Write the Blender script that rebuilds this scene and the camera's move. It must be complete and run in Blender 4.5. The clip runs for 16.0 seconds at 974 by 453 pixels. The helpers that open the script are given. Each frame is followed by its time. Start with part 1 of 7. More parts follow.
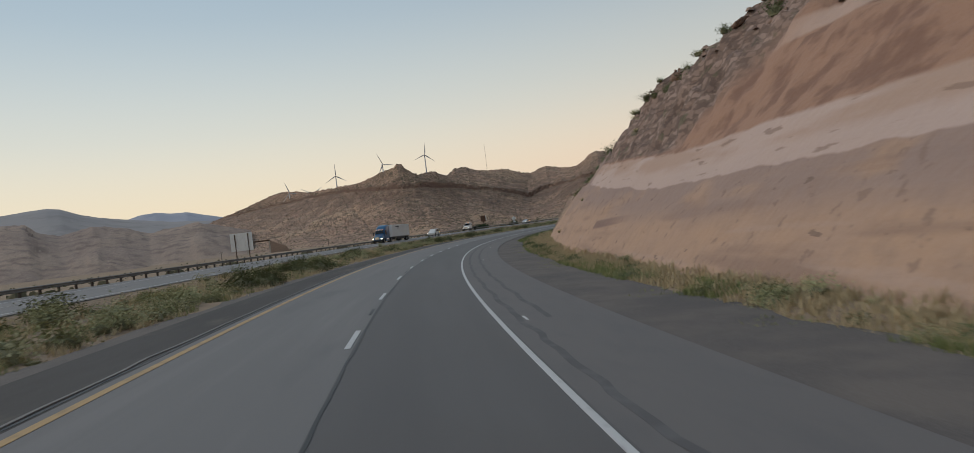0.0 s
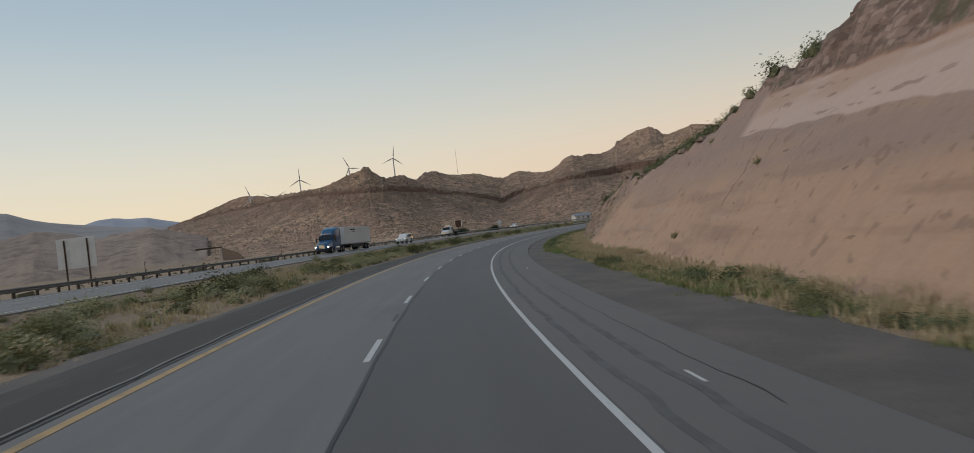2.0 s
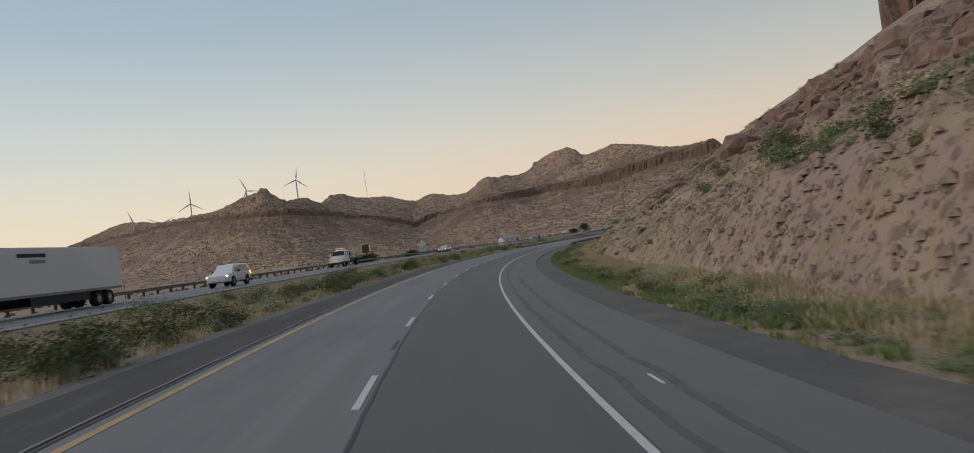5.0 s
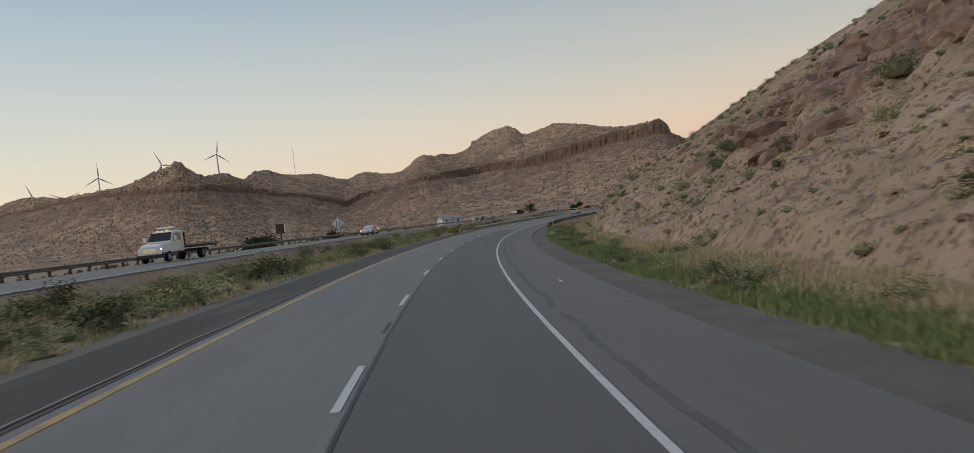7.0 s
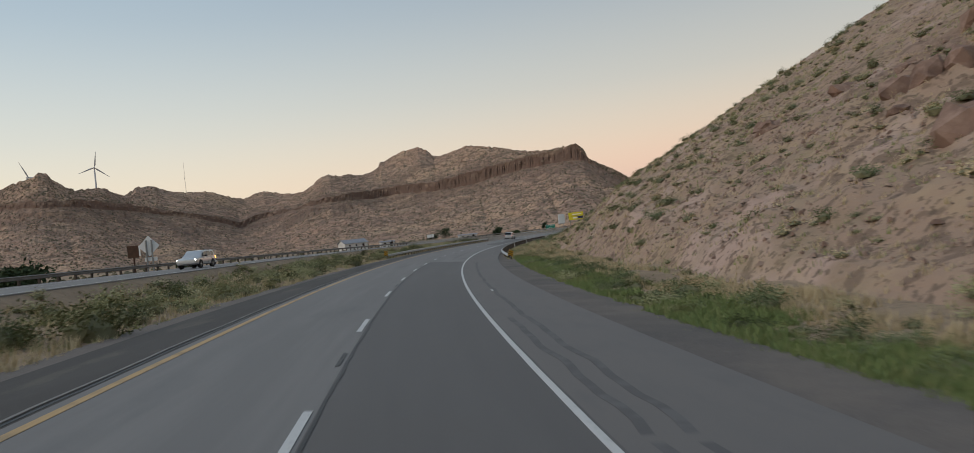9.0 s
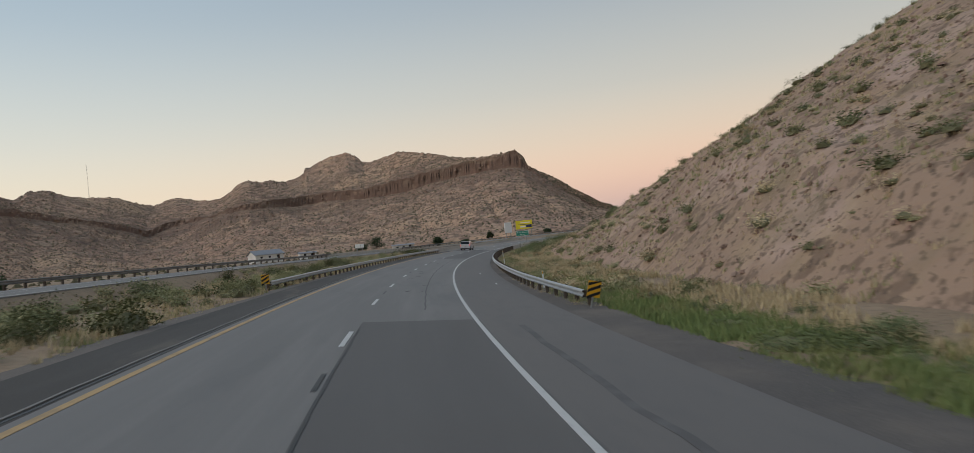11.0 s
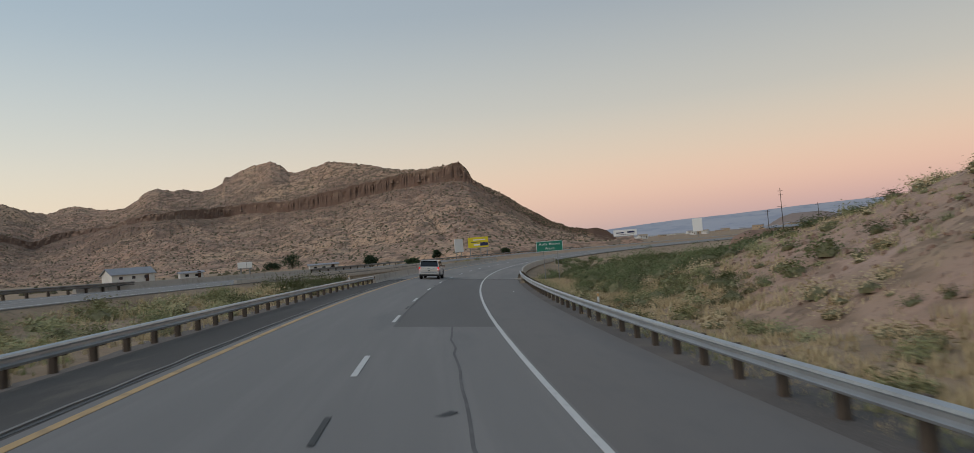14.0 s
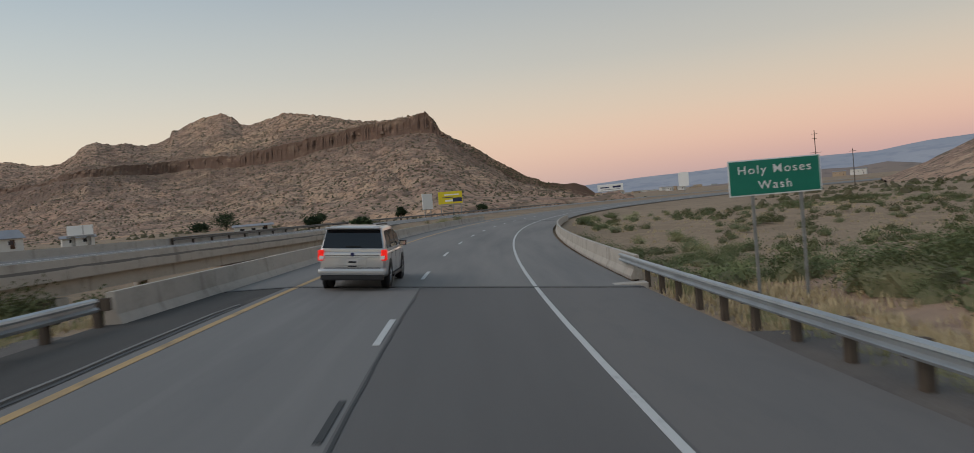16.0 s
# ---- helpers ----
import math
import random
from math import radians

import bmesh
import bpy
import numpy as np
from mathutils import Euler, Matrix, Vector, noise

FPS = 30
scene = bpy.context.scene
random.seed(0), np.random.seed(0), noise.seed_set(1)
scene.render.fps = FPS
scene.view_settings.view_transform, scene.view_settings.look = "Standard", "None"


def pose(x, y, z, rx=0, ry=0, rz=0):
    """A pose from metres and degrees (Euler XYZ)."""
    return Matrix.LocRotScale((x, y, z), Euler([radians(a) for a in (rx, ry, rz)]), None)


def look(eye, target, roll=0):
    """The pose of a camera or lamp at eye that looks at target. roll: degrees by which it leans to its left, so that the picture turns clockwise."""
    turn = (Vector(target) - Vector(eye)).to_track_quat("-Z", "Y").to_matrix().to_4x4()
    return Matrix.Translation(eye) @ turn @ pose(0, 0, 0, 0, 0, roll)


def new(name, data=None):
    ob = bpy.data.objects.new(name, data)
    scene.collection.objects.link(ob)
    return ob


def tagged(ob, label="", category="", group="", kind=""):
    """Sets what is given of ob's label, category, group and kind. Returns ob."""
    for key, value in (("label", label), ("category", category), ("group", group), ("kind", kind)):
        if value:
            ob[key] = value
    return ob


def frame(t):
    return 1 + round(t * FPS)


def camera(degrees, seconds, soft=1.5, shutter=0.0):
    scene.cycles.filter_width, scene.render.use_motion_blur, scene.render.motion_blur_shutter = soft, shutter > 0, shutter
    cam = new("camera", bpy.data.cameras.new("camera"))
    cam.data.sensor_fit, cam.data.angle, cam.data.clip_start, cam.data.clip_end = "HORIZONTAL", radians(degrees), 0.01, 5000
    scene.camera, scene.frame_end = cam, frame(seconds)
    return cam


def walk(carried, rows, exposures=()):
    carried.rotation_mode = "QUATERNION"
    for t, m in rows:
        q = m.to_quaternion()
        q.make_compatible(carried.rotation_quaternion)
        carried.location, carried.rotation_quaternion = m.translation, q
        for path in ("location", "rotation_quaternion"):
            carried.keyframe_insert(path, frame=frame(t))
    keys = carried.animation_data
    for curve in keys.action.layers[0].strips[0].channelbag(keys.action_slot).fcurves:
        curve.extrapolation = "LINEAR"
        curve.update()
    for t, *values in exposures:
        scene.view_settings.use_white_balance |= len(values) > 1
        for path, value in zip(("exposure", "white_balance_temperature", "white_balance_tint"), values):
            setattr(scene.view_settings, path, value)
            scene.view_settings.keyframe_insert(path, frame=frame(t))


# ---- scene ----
cam = camera(67.93, 16.0, soft=0.7, shutter=0.2)

# the eye 2.4 m over the lane, 25 m/s round a long right-hand curve: seconds, x, y, z, yaw, pitch, roll
PATH = (
    (0, 0.0, 0.0, 2.39, -6.98, 0.08, -7.17),
    (0.5, 0.12, 12.65, 2.39, -7.46, 1.21, -5.84),
    (1, 0.47, 25.3, 2.39, -6.73, 0.59, -6.15),
    (1.5, 1.08, 37.95, 2.39, -9.11, 0.73, -7.71),
    (2, 1.95, 50.57, 2.39, -9.51, 0.32, -7.00),
    (2.5, 3.1, 63.18, 2.39, -12.50, -0.46, -9.47),
    (3, 4.52, 75.76, 2.39, -13.11, -0.22, -7.91),
    (3.5, 6.22, 88.31, 2.39, -14.77, 0.38, -10.18),
    (4, 8.19, 100.81, 2.39, -14.25, 1.13, -9.19),
    (4.5, 10.44, 113.28, 2.39, -16.29, 0.58, -9.15),
    (5, 12.97, 125.69, 2.39, -16.73, 1.46, -7.74),
    (5.5, 15.78, 138.04, 2.39, -17.98, 0.95, -7.57),
    (6, 18.87, 150.32, 2.39, -19.23, 0.43, -7.40),
    (6.5, 22.24, 162.53, 2.39, -20.46, -0.10, -7.23),
    (7, 25.89, 174.67, 2.39, -21.68, -0.62, -7.07),
    (7.5, 29.8, 186.72, 2.39, -22.87, -1.14, -6.90),
    (8, 33.97, 198.68, 2.39, -25.16, -0.48, -3.72),
    (8.5, 38.4, 210.56, 2.39, -26.65, 0.26, -4.31),
    (9, 43.07, 222.34, 2.39, -29.24, 0.59, -6.05),
    (9.5, 47.98, 234.03, 2.39, -29.29, 0.99, -6.15),
    (10, 53.11, 245.62, 2.39, -33.27, 0.67, -6.43),
    (10.5, 58.48, 257.11, 2.39, -34.04, 0.79, -6.11),
    (11, 64.1, 268.48, 2.39, -34.87, 0.91, -5.80),
    (11.5, 69.95, 279.72, 2.39, -35.73, 1.02, -5.48),
    (12, 76.06, 290.84, 2.39, -36.61, 1.14, -5.16),
    (12.5, 82.42, 301.81, 2.39, -37.46, 1.26, -4.84),
    (13, 89.01, 312.65, 2.39, -38.31, 1.89, -5.51),
    (13.5, 95.84, 323.34, 2.39, -39.25, 2.81, -6.71),
    (14, 102.9, 333.88, 2.39, -40.27, 2.13, -4.62),
    (14.5, 110.18, 344.27, 2.39, -40.09, 2.27, -4.83),
    (15, 117.69, 354.5, 2.39, -39.68, 0.86, -5.05),
    (15.5, 125.43, 364.56, 2.39, -39.57, -0.98, -5.41),
    (16, 133.39, 374.45, 2.39, -42.64, -1.41, -4.87),
)
walk(cam, [(t, pose(x, y, z, 90 + p, 0, yaw) @ pose(0, 0, 0, 0, 0, r)) for t, x, y, z, yaw, p, r in PATH],
     exposures=((0.0, 0.0), (2.0, -0.06), (3.2, 0.06), (4.5, -0.05), (7.5, -0.03), (8.0, 0.14), (8.7, 0.1), (10.0, 0.03), (12.5, 0.12), (13.5, -0.02), (14.5, 0.02), (15.0, -0.08), (16.0, -0.03)))

# ---- light: clear dusk, the sun just under the horizon on the left, warm glow low down ----
SUN_AZ = 75.0      # degrees left of the first heading
world = bpy.data.worlds.new("dusk_sky")
scene.world = world
world.use_nodes = True
wn, wl = world.node_tree.nodes, world.node_tree.links
wn.clear()


def wnode(kind, **values):
    n = wn.new(kind)
    for key, v in values.items():
        n.inputs[key].default_value = v
    return n


w_out, w_bg = wn.new("ShaderNodeOutputWorld"), wn.new("ShaderNodeBackground")
w_co, w_xyz = wn.new("ShaderNodeTexCoord"), wn.new("ShaderNodeSeparateXYZ")
wl.new(w_co.outputs["Generated"], w_xyz.inputs[0])


def sky_ramp(stops):
    r = wn.new("ShaderNodeValToRGB")
    r.color_ramp.interpolation = "B_SPLINE"
    while len(r.color_ramp.elements) < len(stops):
        r.color_ramp.elements.new(0.5)
    for e, (p, c) in zip(r.color_ramp.elements, stops):
        e.position, e.color = p, (*c, 1)
    wl.new(w_xyz.outputs["Z"], r.inputs[0])
    return r


# height in the sky (sine of elevation) against colour: towards the glow, and across from it
glow = sky_ramp([(0.0, (0.86, 0.68, 0.42)), (0.06, (0.86, 0.73, 0.53)), (0.16, (0.68, 0.70, 0.64)), (0.30, (0.39, 0.503, 0.595)), (0.50, (0.248, 0.362, 0.483)), (1.0, (0.22, 0.33, 0.46))])
away = sky_ramp([(0.0, (0.36, 0.31, 0.36)), (0.03, (0.55, 0.36, 0.36)), (0.07, (0.78, 0.495, 0.385)), (0.12, (0.71, 0.56, 0.43)), (0.19, (0.53, 0.52, 0.47)), (0.32, (0.335, 0.375, 0.415)), (1.0, (0.17, 0.245, 0.35))])
w_dot = wn.new("ShaderNodeVectorMath")
w_dot.operation = "DOT_PRODUCT"
w_dot.inputs[1].default_value = (-math.sin(radians(SUN_AZ)), math.cos(radians(SUN_AZ)), 0)
wl.new(w_co.outputs["Generated"], w_dot.inputs[0])
w_map = wn.new("ShaderNodeMapRange")
w_map.interpolation_type = "SMOOTHSTEP"
w_map.inputs["From Min"].default_value, w_map.inputs["From Max"].default_value = -0.95, 0.6
wl.new(w_dot.outputs["Value"], w_map.inputs["Value"])
w_mix = wn.new("ShaderNodeMix")
w_mix.data_type = "RGBA"
wl.new(w_map.outputs["Result"], w_mix.inputs["Factor"])
wl.new(away.outputs[0], w_mix.inputs["A"])
wl.new(glow.outputs[0], w_mix.inputs["B"])
w_sky = wn.new("ShaderNodeTexSky")
w_sky.sky_type, w_sky.sun_disc = "NISHITA", False
w_sky.sun_elevation, w_sky.sun_rotation = radians(1.0), radians(-SUN_AZ)
w_add = wn.new("ShaderNodeMix")
w_add.data_type, w_add.blend_type = "RGBA", "ADD"
w_add.inputs["Factor"].default_value = 0.02
wl.new(w_mix.outputs["Result"], w_add.inputs["A"])
wl.new(w_sky.outputs[0], w_add.inputs["B"])
wl.new(w_add.outputs["Result"], w_bg.inputs["Color"])
w_bg.inputs["Strength"].default_value = 1.0
wl.new(w_bg.outputs[0], w_out.inputs[0])

sun = new("afterglow", bpy.data.lights.new("afterglow", "SUN"))
sun.data.energy, sun.data.angle, sun.data.color = 1.15, radians(50), (1.0, 0.85, 0.74)
sun.matrix_world = look((0, 0, 60), (60 * math.sin(radians(SUN_AZ)), -60 * math.cos(radians(SUN_AZ)), 15))

# ---- materials ----


def material(name, base, rough=0.9, metal=0.0, spots=(), bump=0.0, bump_scale=6.0, uv=False, coat=0.0, emit=None, spec=0.3):
    """A procedural surface. spots: (scale, detail, low, high, colour, amount[, stretch]) noise layers laid over the base colour."""
    m = bpy.data.materials.new(name)
    m.use_nodes = True
    nt = m.node_tree
    n, ln = nt.nodes, nt.links
    b = n["Principled BSDF"]
    b.inputs["Roughness"].default_value, b.inputs["Metallic"].default_value = rough, metal
    b.inputs["Specular IOR Level"].default_value = spec
    b.inputs["Coat Weight"].default_value = coat
    co = n.new("ShaderNodeTexCoord")
    src = co.outputs["UV" if uv else "Object"]
    col = n.new("ShaderNodeRGB")
    col.outputs[0].default_value = (*base, 1)
    last = col.outputs[0]
    for layer in spots:
        scale, detail, low, high, colour, amount = layer[:6]
        s_in = src
        if len(layer) > 6:
            mp = n.new("ShaderNodeMapping")
            mp.inputs["Scale"].default_value = layer[6]
            ln.new(src, mp.inputs[0])
            s_in = mp.outputs[0]
        t = n.new("ShaderNodeTexNoise")
        t.inputs["Scale"].default_value, t.inputs["Detail"].default_value, t.inputs["Roughness"].default_value = scale, detail, 0.6
        ln.new(s_in, t.inputs["Vector"])
        mr = n.new("ShaderNodeMapRange")
        mr.inputs["From Min"].default_value, mr.inputs["From Max"].default_value, mr.inputs["To Max"].default_value = low, high, amount
        ln.new(t.outputs["Fac"], mr.inputs["Value"])
        mx = n.new("ShaderNodeMix")
        mx.data_type = "RGBA"
        mx.inputs["B"].default_value = (*colour, 1)
        ln.new(mr.outputs["Result"], mx.inputs["Factor"])
        ln.new(last, mx.inputs["A"])
        last = mx.outputs["Result"]
    ln.new(last, b.inputs["Base Color"])
    if bump:
        t = n.new("ShaderNodeTexNoise")
        t.inputs["Scale"].default_value, t.inputs["Detail"].default_value = bump_scale, 5
        ln.new(src, t.inputs["Vector"])
        bp = n.new("ShaderNodeBump")
        bp.inputs["Strength"].default_value, bp.inputs["Distance"].default_value = bump, 0.3 / bump_scale
        ln.new(t.outputs["Fac"], bp.inputs["Height"])
        ln.new(bp.outputs[0], b.inputs["Normal"])
    if emit:
        b.inputs["Emission Color"].default_value, b.inputs["Emission Strength"].default_value = (*emit[0], 1), emit[1]
    return m


def steep_rock(m, colour, low, high, jitter=0.0, scale=0.05):
    """Lets bare rock of another colour show where the ground is steep."""
    n, ln = m.node_tree.nodes, m.node_tree.links
    b = n["Principled BSDF"]
    old = b.inputs["Base Color"].links[0].from_socket
    g, x = n.new("ShaderNodeNewGeometry"), n.new("ShaderNodeSeparateXYZ")
    ln.new(g.outputs["True Normal"], x.inputs[0])
    mr = n.new("ShaderNodeMapRange")
    mr.inputs["From Min"].default_value, mr.inputs["From Max"].default_value = high, low
    ln.new(x.outputs["Z"], mr.inputs["Value"])
    mx = n.new("ShaderNodeMix")
    mx.data_type = "RGBA"
    mx.inputs["B"].default_value = (*colour, 1)
    ln.new(mr.outputs["Result"], mx.inputs["Factor"])
    ln.new(old, mx.inputs["A"])
    ln.new(mx.outputs["Result"], b.inputs["Base Color"])
    return m


ASPHALT_OLD = material("worn_asphalt", (0.2, 0.19, 0.178), 0.77, spec=0.42, spots=[(0.5, 4, 0.35, 0.7, (0.172, 0.163, 0.153), 0.7, (0.08, 1, 1)), (1.2, 3, 0.5, 0.75, (0.26, 0.245, 0.228), 0.5, (0.05, 1, 1)), (60, 2, 0.3, 0.7, (0.13, 0.13, 0.13), 0.35), (0.35, 5, 0.56, 0.66, (0.14, 0.137, 0.135), 0.5, (0.2, 1, 1))], bump=0.25, bump_scale=40, uv=True)
ASPHALT_NEW = material("dark_asphalt", (0.115, 0.107, 0.1), 0.72, spec=0.45, spots=[(0.5, 4, 0.4, 0.7, (0.15, 0.141, 0.131), 0.7, (0.06, 1, 1)), (60, 2, 0.3, 0.7, (0.06, 0.06, 0.06), 0.4), (0.2, 3, 0.5, 0.7, (0.11, 0.1, 0.09), 0.5)], bump=0.25, bump_scale=40, uv=True)
ASPHALT_SHOULDER = material("shoulder_asphalt", (0.15, 0.138, 0.127), 0.8, spec=0.4, spots=[(0.6, 5, 0.42, 0.7, (0.12, 0.115, 0.112), 0.45, (0.1, 0.9, 1)), (1.5, 6, 0.5, 0.7, (0.115, 0.11, 0.107), 0.5, (0.3, 1, 1)), (50, 2, 0.3, 0.7, (0.2, 0.19, 0.18), 0.3)], bump=0.3, bump_scale=30, uv=True)
ASPHALT_SHOULDER2 = material("crumbling_asphalt", (0.078, 0.072, 0.066), 0.92, spots=[(0.6, 5, 0.45, 0.65, (0.105, 0.098, 0.09), 0.8, (0.15, 0.9, 1)), (0.5, 5, 0.58, 0.66, (0.16, 0.14, 0.115), 0.6, (0.3, 1, 1)), (40, 2, 0.3, 0.7, (0.04, 0.04, 0.04), 0.5)], bump=0.4, bump_scale=25, uv=True)
CONCRETE = material("weathered_concrete", (0.44, 0.40, 0.35), 0.9, spots=[(0.8, 5, 0.5, 0.72, (0.28, 0.25, 0.21), 0.7), (9, 4, 0.4, 0.75, (0.52, 0.48, 0.42), 0.5), (1.5, 5, 0.58, 0.7, (0.2, 0.17, 0.14), 0.6, (0.6, 0.6, 0.15))], bump=0.2, bump_scale=25)
DECK = material("grey_deck_concrete", (0.245, 0.23, 0.212), 0.88, spots=[(0.5, 4, 0.4, 0.7, (0.15, 0.147, 0.145), 0.7, (0.08, 1, 1)), (40, 2, 0.3, 0.7, (0.13, 0.13, 0.13), 0.3)], bump=0.2, bump_scale=30, uv=True)
GRAVEL = material("dark_shoulder_gravel", (0.112, 0.1, 0.09), 0.95, spots=[(0.5, 7, 0.42, 0.62, (0.17, 0.145, 0.122), 0.75), (0.15, 5, 0.5, 0.62, (0.085, 0.08, 0.075), 0.7), (25, 3, 0.45, 0.7, (0.2, 0.18, 0.165), 0.6)], bump=0.6, bump_scale=18)
GRAVEL_PALE = material("grey_brown_gravel", (0.15, 0.13, 0.115), 0.95, spots=[(0.4, 5, 0.4, 0.65, (0.105, 0.096, 0.09), 0.7), (25, 3, 0.45, 0.7, (0.24, 0.21, 0.18), 0.6)], bump=0.6, bump_scale=18)
WHITE_PAINT = material("white_road_paint", (0.55, 0.55, 0.53), 0.7, spots=[(6, 4, 0.55, 0.75, (0.25, 0.25, 0.25), 0.7)], uv=False)
YELLOW_PAINT = material("yellow_road_paint", (0.47, 0.315, 0.15), 0.7, spots=[(1.5, 5, 0.5, 0.75, (0.2, 0.16, 0.11), 0.75)])
TAR = material("tar_crack_filler", (0.02, 0.02, 0.021), 0.5)
GALV = material("galvanised_steel", (0.46, 0.48, 0.49), 0.45, 0.75, spots=[(1.2, 4, 0.4, 0.7, (0.34, 0.35, 0.36), 0.7), (20, 3, 0.5, 0.7, (0.55, 0.56, 0.57), 0.4)], spec=0.5)
WOOD_POST = material("weathered_timber_post", (0.11, 0.085, 0.065), 0.95, spots=[(4, 4, 0.4, 0.7, (0.06, 0.05, 0.042), 0.8, (6, 6, 0.6))], bump=0.4, bump_scale=12)
DESERT = material("desert_ground", (0.30, 0.215, 0.143), 0.97, spots=[(0.05, 5, 0.4, 0.65, (0.22, 0.158, 0.1), 0.8), (0.5, 5, 0.45, 0.68, (0.36, 0.265, 0.175), 0.7), (3.0, 4, 0.5, 0.72, (0.15, 0.12, 0.075), 0.6), (14, 3, 0.5, 0.72, (0.33, 0.27, 0.2), 0.5)], bump=0.7, bump_scale=3)
HILLSIDE = material("mountain_slope", (0.4, 0.252, 0.175), 0.97, spots=[(0.006, 6, 0.42, 0.6, (0.51, 0.348, 0.22), 0.7), (0.011, 7, 0.5, 0.62, (0.25, 0.16, 0.12), 0.75), (0.05, 8, 0.49, 0.6, (0.27, 0.172, 0.126), 0.8), (0.22, 7, 0.52, 0.62, (0.53, 0.385, 0.265), 0.6), (0.13, 7, 0.53, 0.6, (0.135, 0.1, 0.07), 0.85), (0.45, 4, 0.55, 0.61, (0.085, 0.072, 0.046), 0.85)], bump=1.0, bump_scale=0.2)
steep_rock(HILLSIDE, (0.175, 0.112, 0.084), 0.3, 0.6)

# ---- the road's line: distance along it (s) and across it (l, left positive) ----
BEND = (-0.00095, -0.00132, -0.0017, -0.00173, -0.00182, -0.00172, -0.00154, -0.00177, -0.00169, -0.00175, -0.00194, -0.00206, -0.0020, -0.0019)
LINE_S = np.arange(-160, 1900, 2.0)
_k = np.interp(LINE_S, -60 + 50.0 * np.arange(14), BEND)
_h = np.concatenate([[0], np.cumsum((_k[1:] + _k[:-1]))])
LINE_H = _h - _h[80]
_cx, _cy = -np.sin(LINE_H), np.cos(LINE_H)
LINE_X = np.concatenate([[0], np.cumsum(_cx[1:] + _cx[:-1])])
LINE_Y = np.concatenate([[0], np.cumsum(_cy[1:] + _cy[:-1])])
LINE_X, LINE_Y = LINE_X - LINE_X[80], LINE_Y - LINE_Y[80]
BANK = 0.085
DASH_L, YELLOW_L, WHITE_L = 1.604, 5.31, -2.12


def heading(s):
    return float(np.interp(s, LINE_S, LINE_H))


def xy(s, l):
    h = np.interp(s, LINE_S, LINE_H)
    return np.interp(s, LINE_S, LINE_X) - np.cos(h) * l, np.interp(s, LINE_S, LINE_Y) - np.sin(h) * l


def at(s, l, z=0.0):
    x, y = xy(s, l)
    return Vector((float(x), float(y), z))


def along(s, l, z=0.0, turn=0.0):
    """A pose beside the road: local y runs up the road, x to the right."""
    return Matrix.Translation(at(s, l, z)) @ Matrix.Rotation(heading(s) + radians(turn), 4, "Z")


def road_z(l):
    """The banked pavement."""
    return np.where(np.asarray(l) > 5.6, 0.476 + (np.asarray(l) - 5.6) * 0.01, BANK * np.asarray(l, float))


def fbm(x, y, scale, octaves=4, seed=0.0):
    return noise.fractal(Vector((x / scale, y / scale, seed)), 0.9, 2.0, octaves)


OPP_S = (-160, -60, 53, 79, 152, 255, 300, 360, 423, 470, 700, 1000)
OPP_H = (0.9, 1.0, 1.33, 1.45, 1.62, 1.97, 2.0, 1.85, 1.52, 1.3, 1.3, 1.6)


def opp_z(s, l=17.0):
    """Height of the oncoming carriageway, which lies higher than this one."""
    return float(np.interp(s, OPP_S, OPP_H)) + (l - 17.0) * 0.018


LEFT_L = (5.6, 8.0, 9.3, 12.0, 15.6, 17.0, 30.5, 36, 60, 150, 400, 1000, 4000)


def ground_z(s, l):
    """Height of the natural ground round the road."""
    far = float(np.interp(s, (150, 450), (0, 1)))
    gap = math.exp(-((s - 462) / 30.0) ** 4) if s > 380 else 0.0
    if l > -5.6:
        z = float(np.interp(l, (-5.6, 5.6) + LEFT_L[1:], (-0.62, 0.36, 0.36, 0.40, 0.62, 0.95, opp_z(s) - 0.05, opp_z(s) - 0.1, 1.0, 0.2, -4 + 6 * far, -3 + 7 * far, 2 + 8 * far, 30)))
        if l > 9:
            z -= gap * 5.0 * float(np.interp(l, (9, 11, 33, 50), (0, 1, 1, 0)))
    else:
        flat = float(np.interp(s, (385, 425), (0, 1)))
        z = float(np.interp(-l, (5.6, 8.0, 12, 60, 200, 500), (-0.75, -0.74, -0.75 - flat * 0.9, -0.8 - flat * 0.6, -0.8 + flat * 3, -0.8 + flat * 7)))
        if l < -7:
            z -= gap * 1.6 * float(np.interp(-l, (7, 9, 40, 60), (0, 1, 1, 0)))
    rough = float(np.interp(l, (-14, -10.2, -9.2, -5.6, 8, 10, 15.5, 17, 30.5, 36, 120), (0.5, 0.3, 0.03, 0, 0, 0.25, 0.2, 0, 0, 0.4, 2.0)))
    if rough:
        x, y = xy(s, l)
        z += rough * fbm(float(x), float(y), 9.0 if abs(l) < 60 else 60.0, 4, 2.0)
    return z


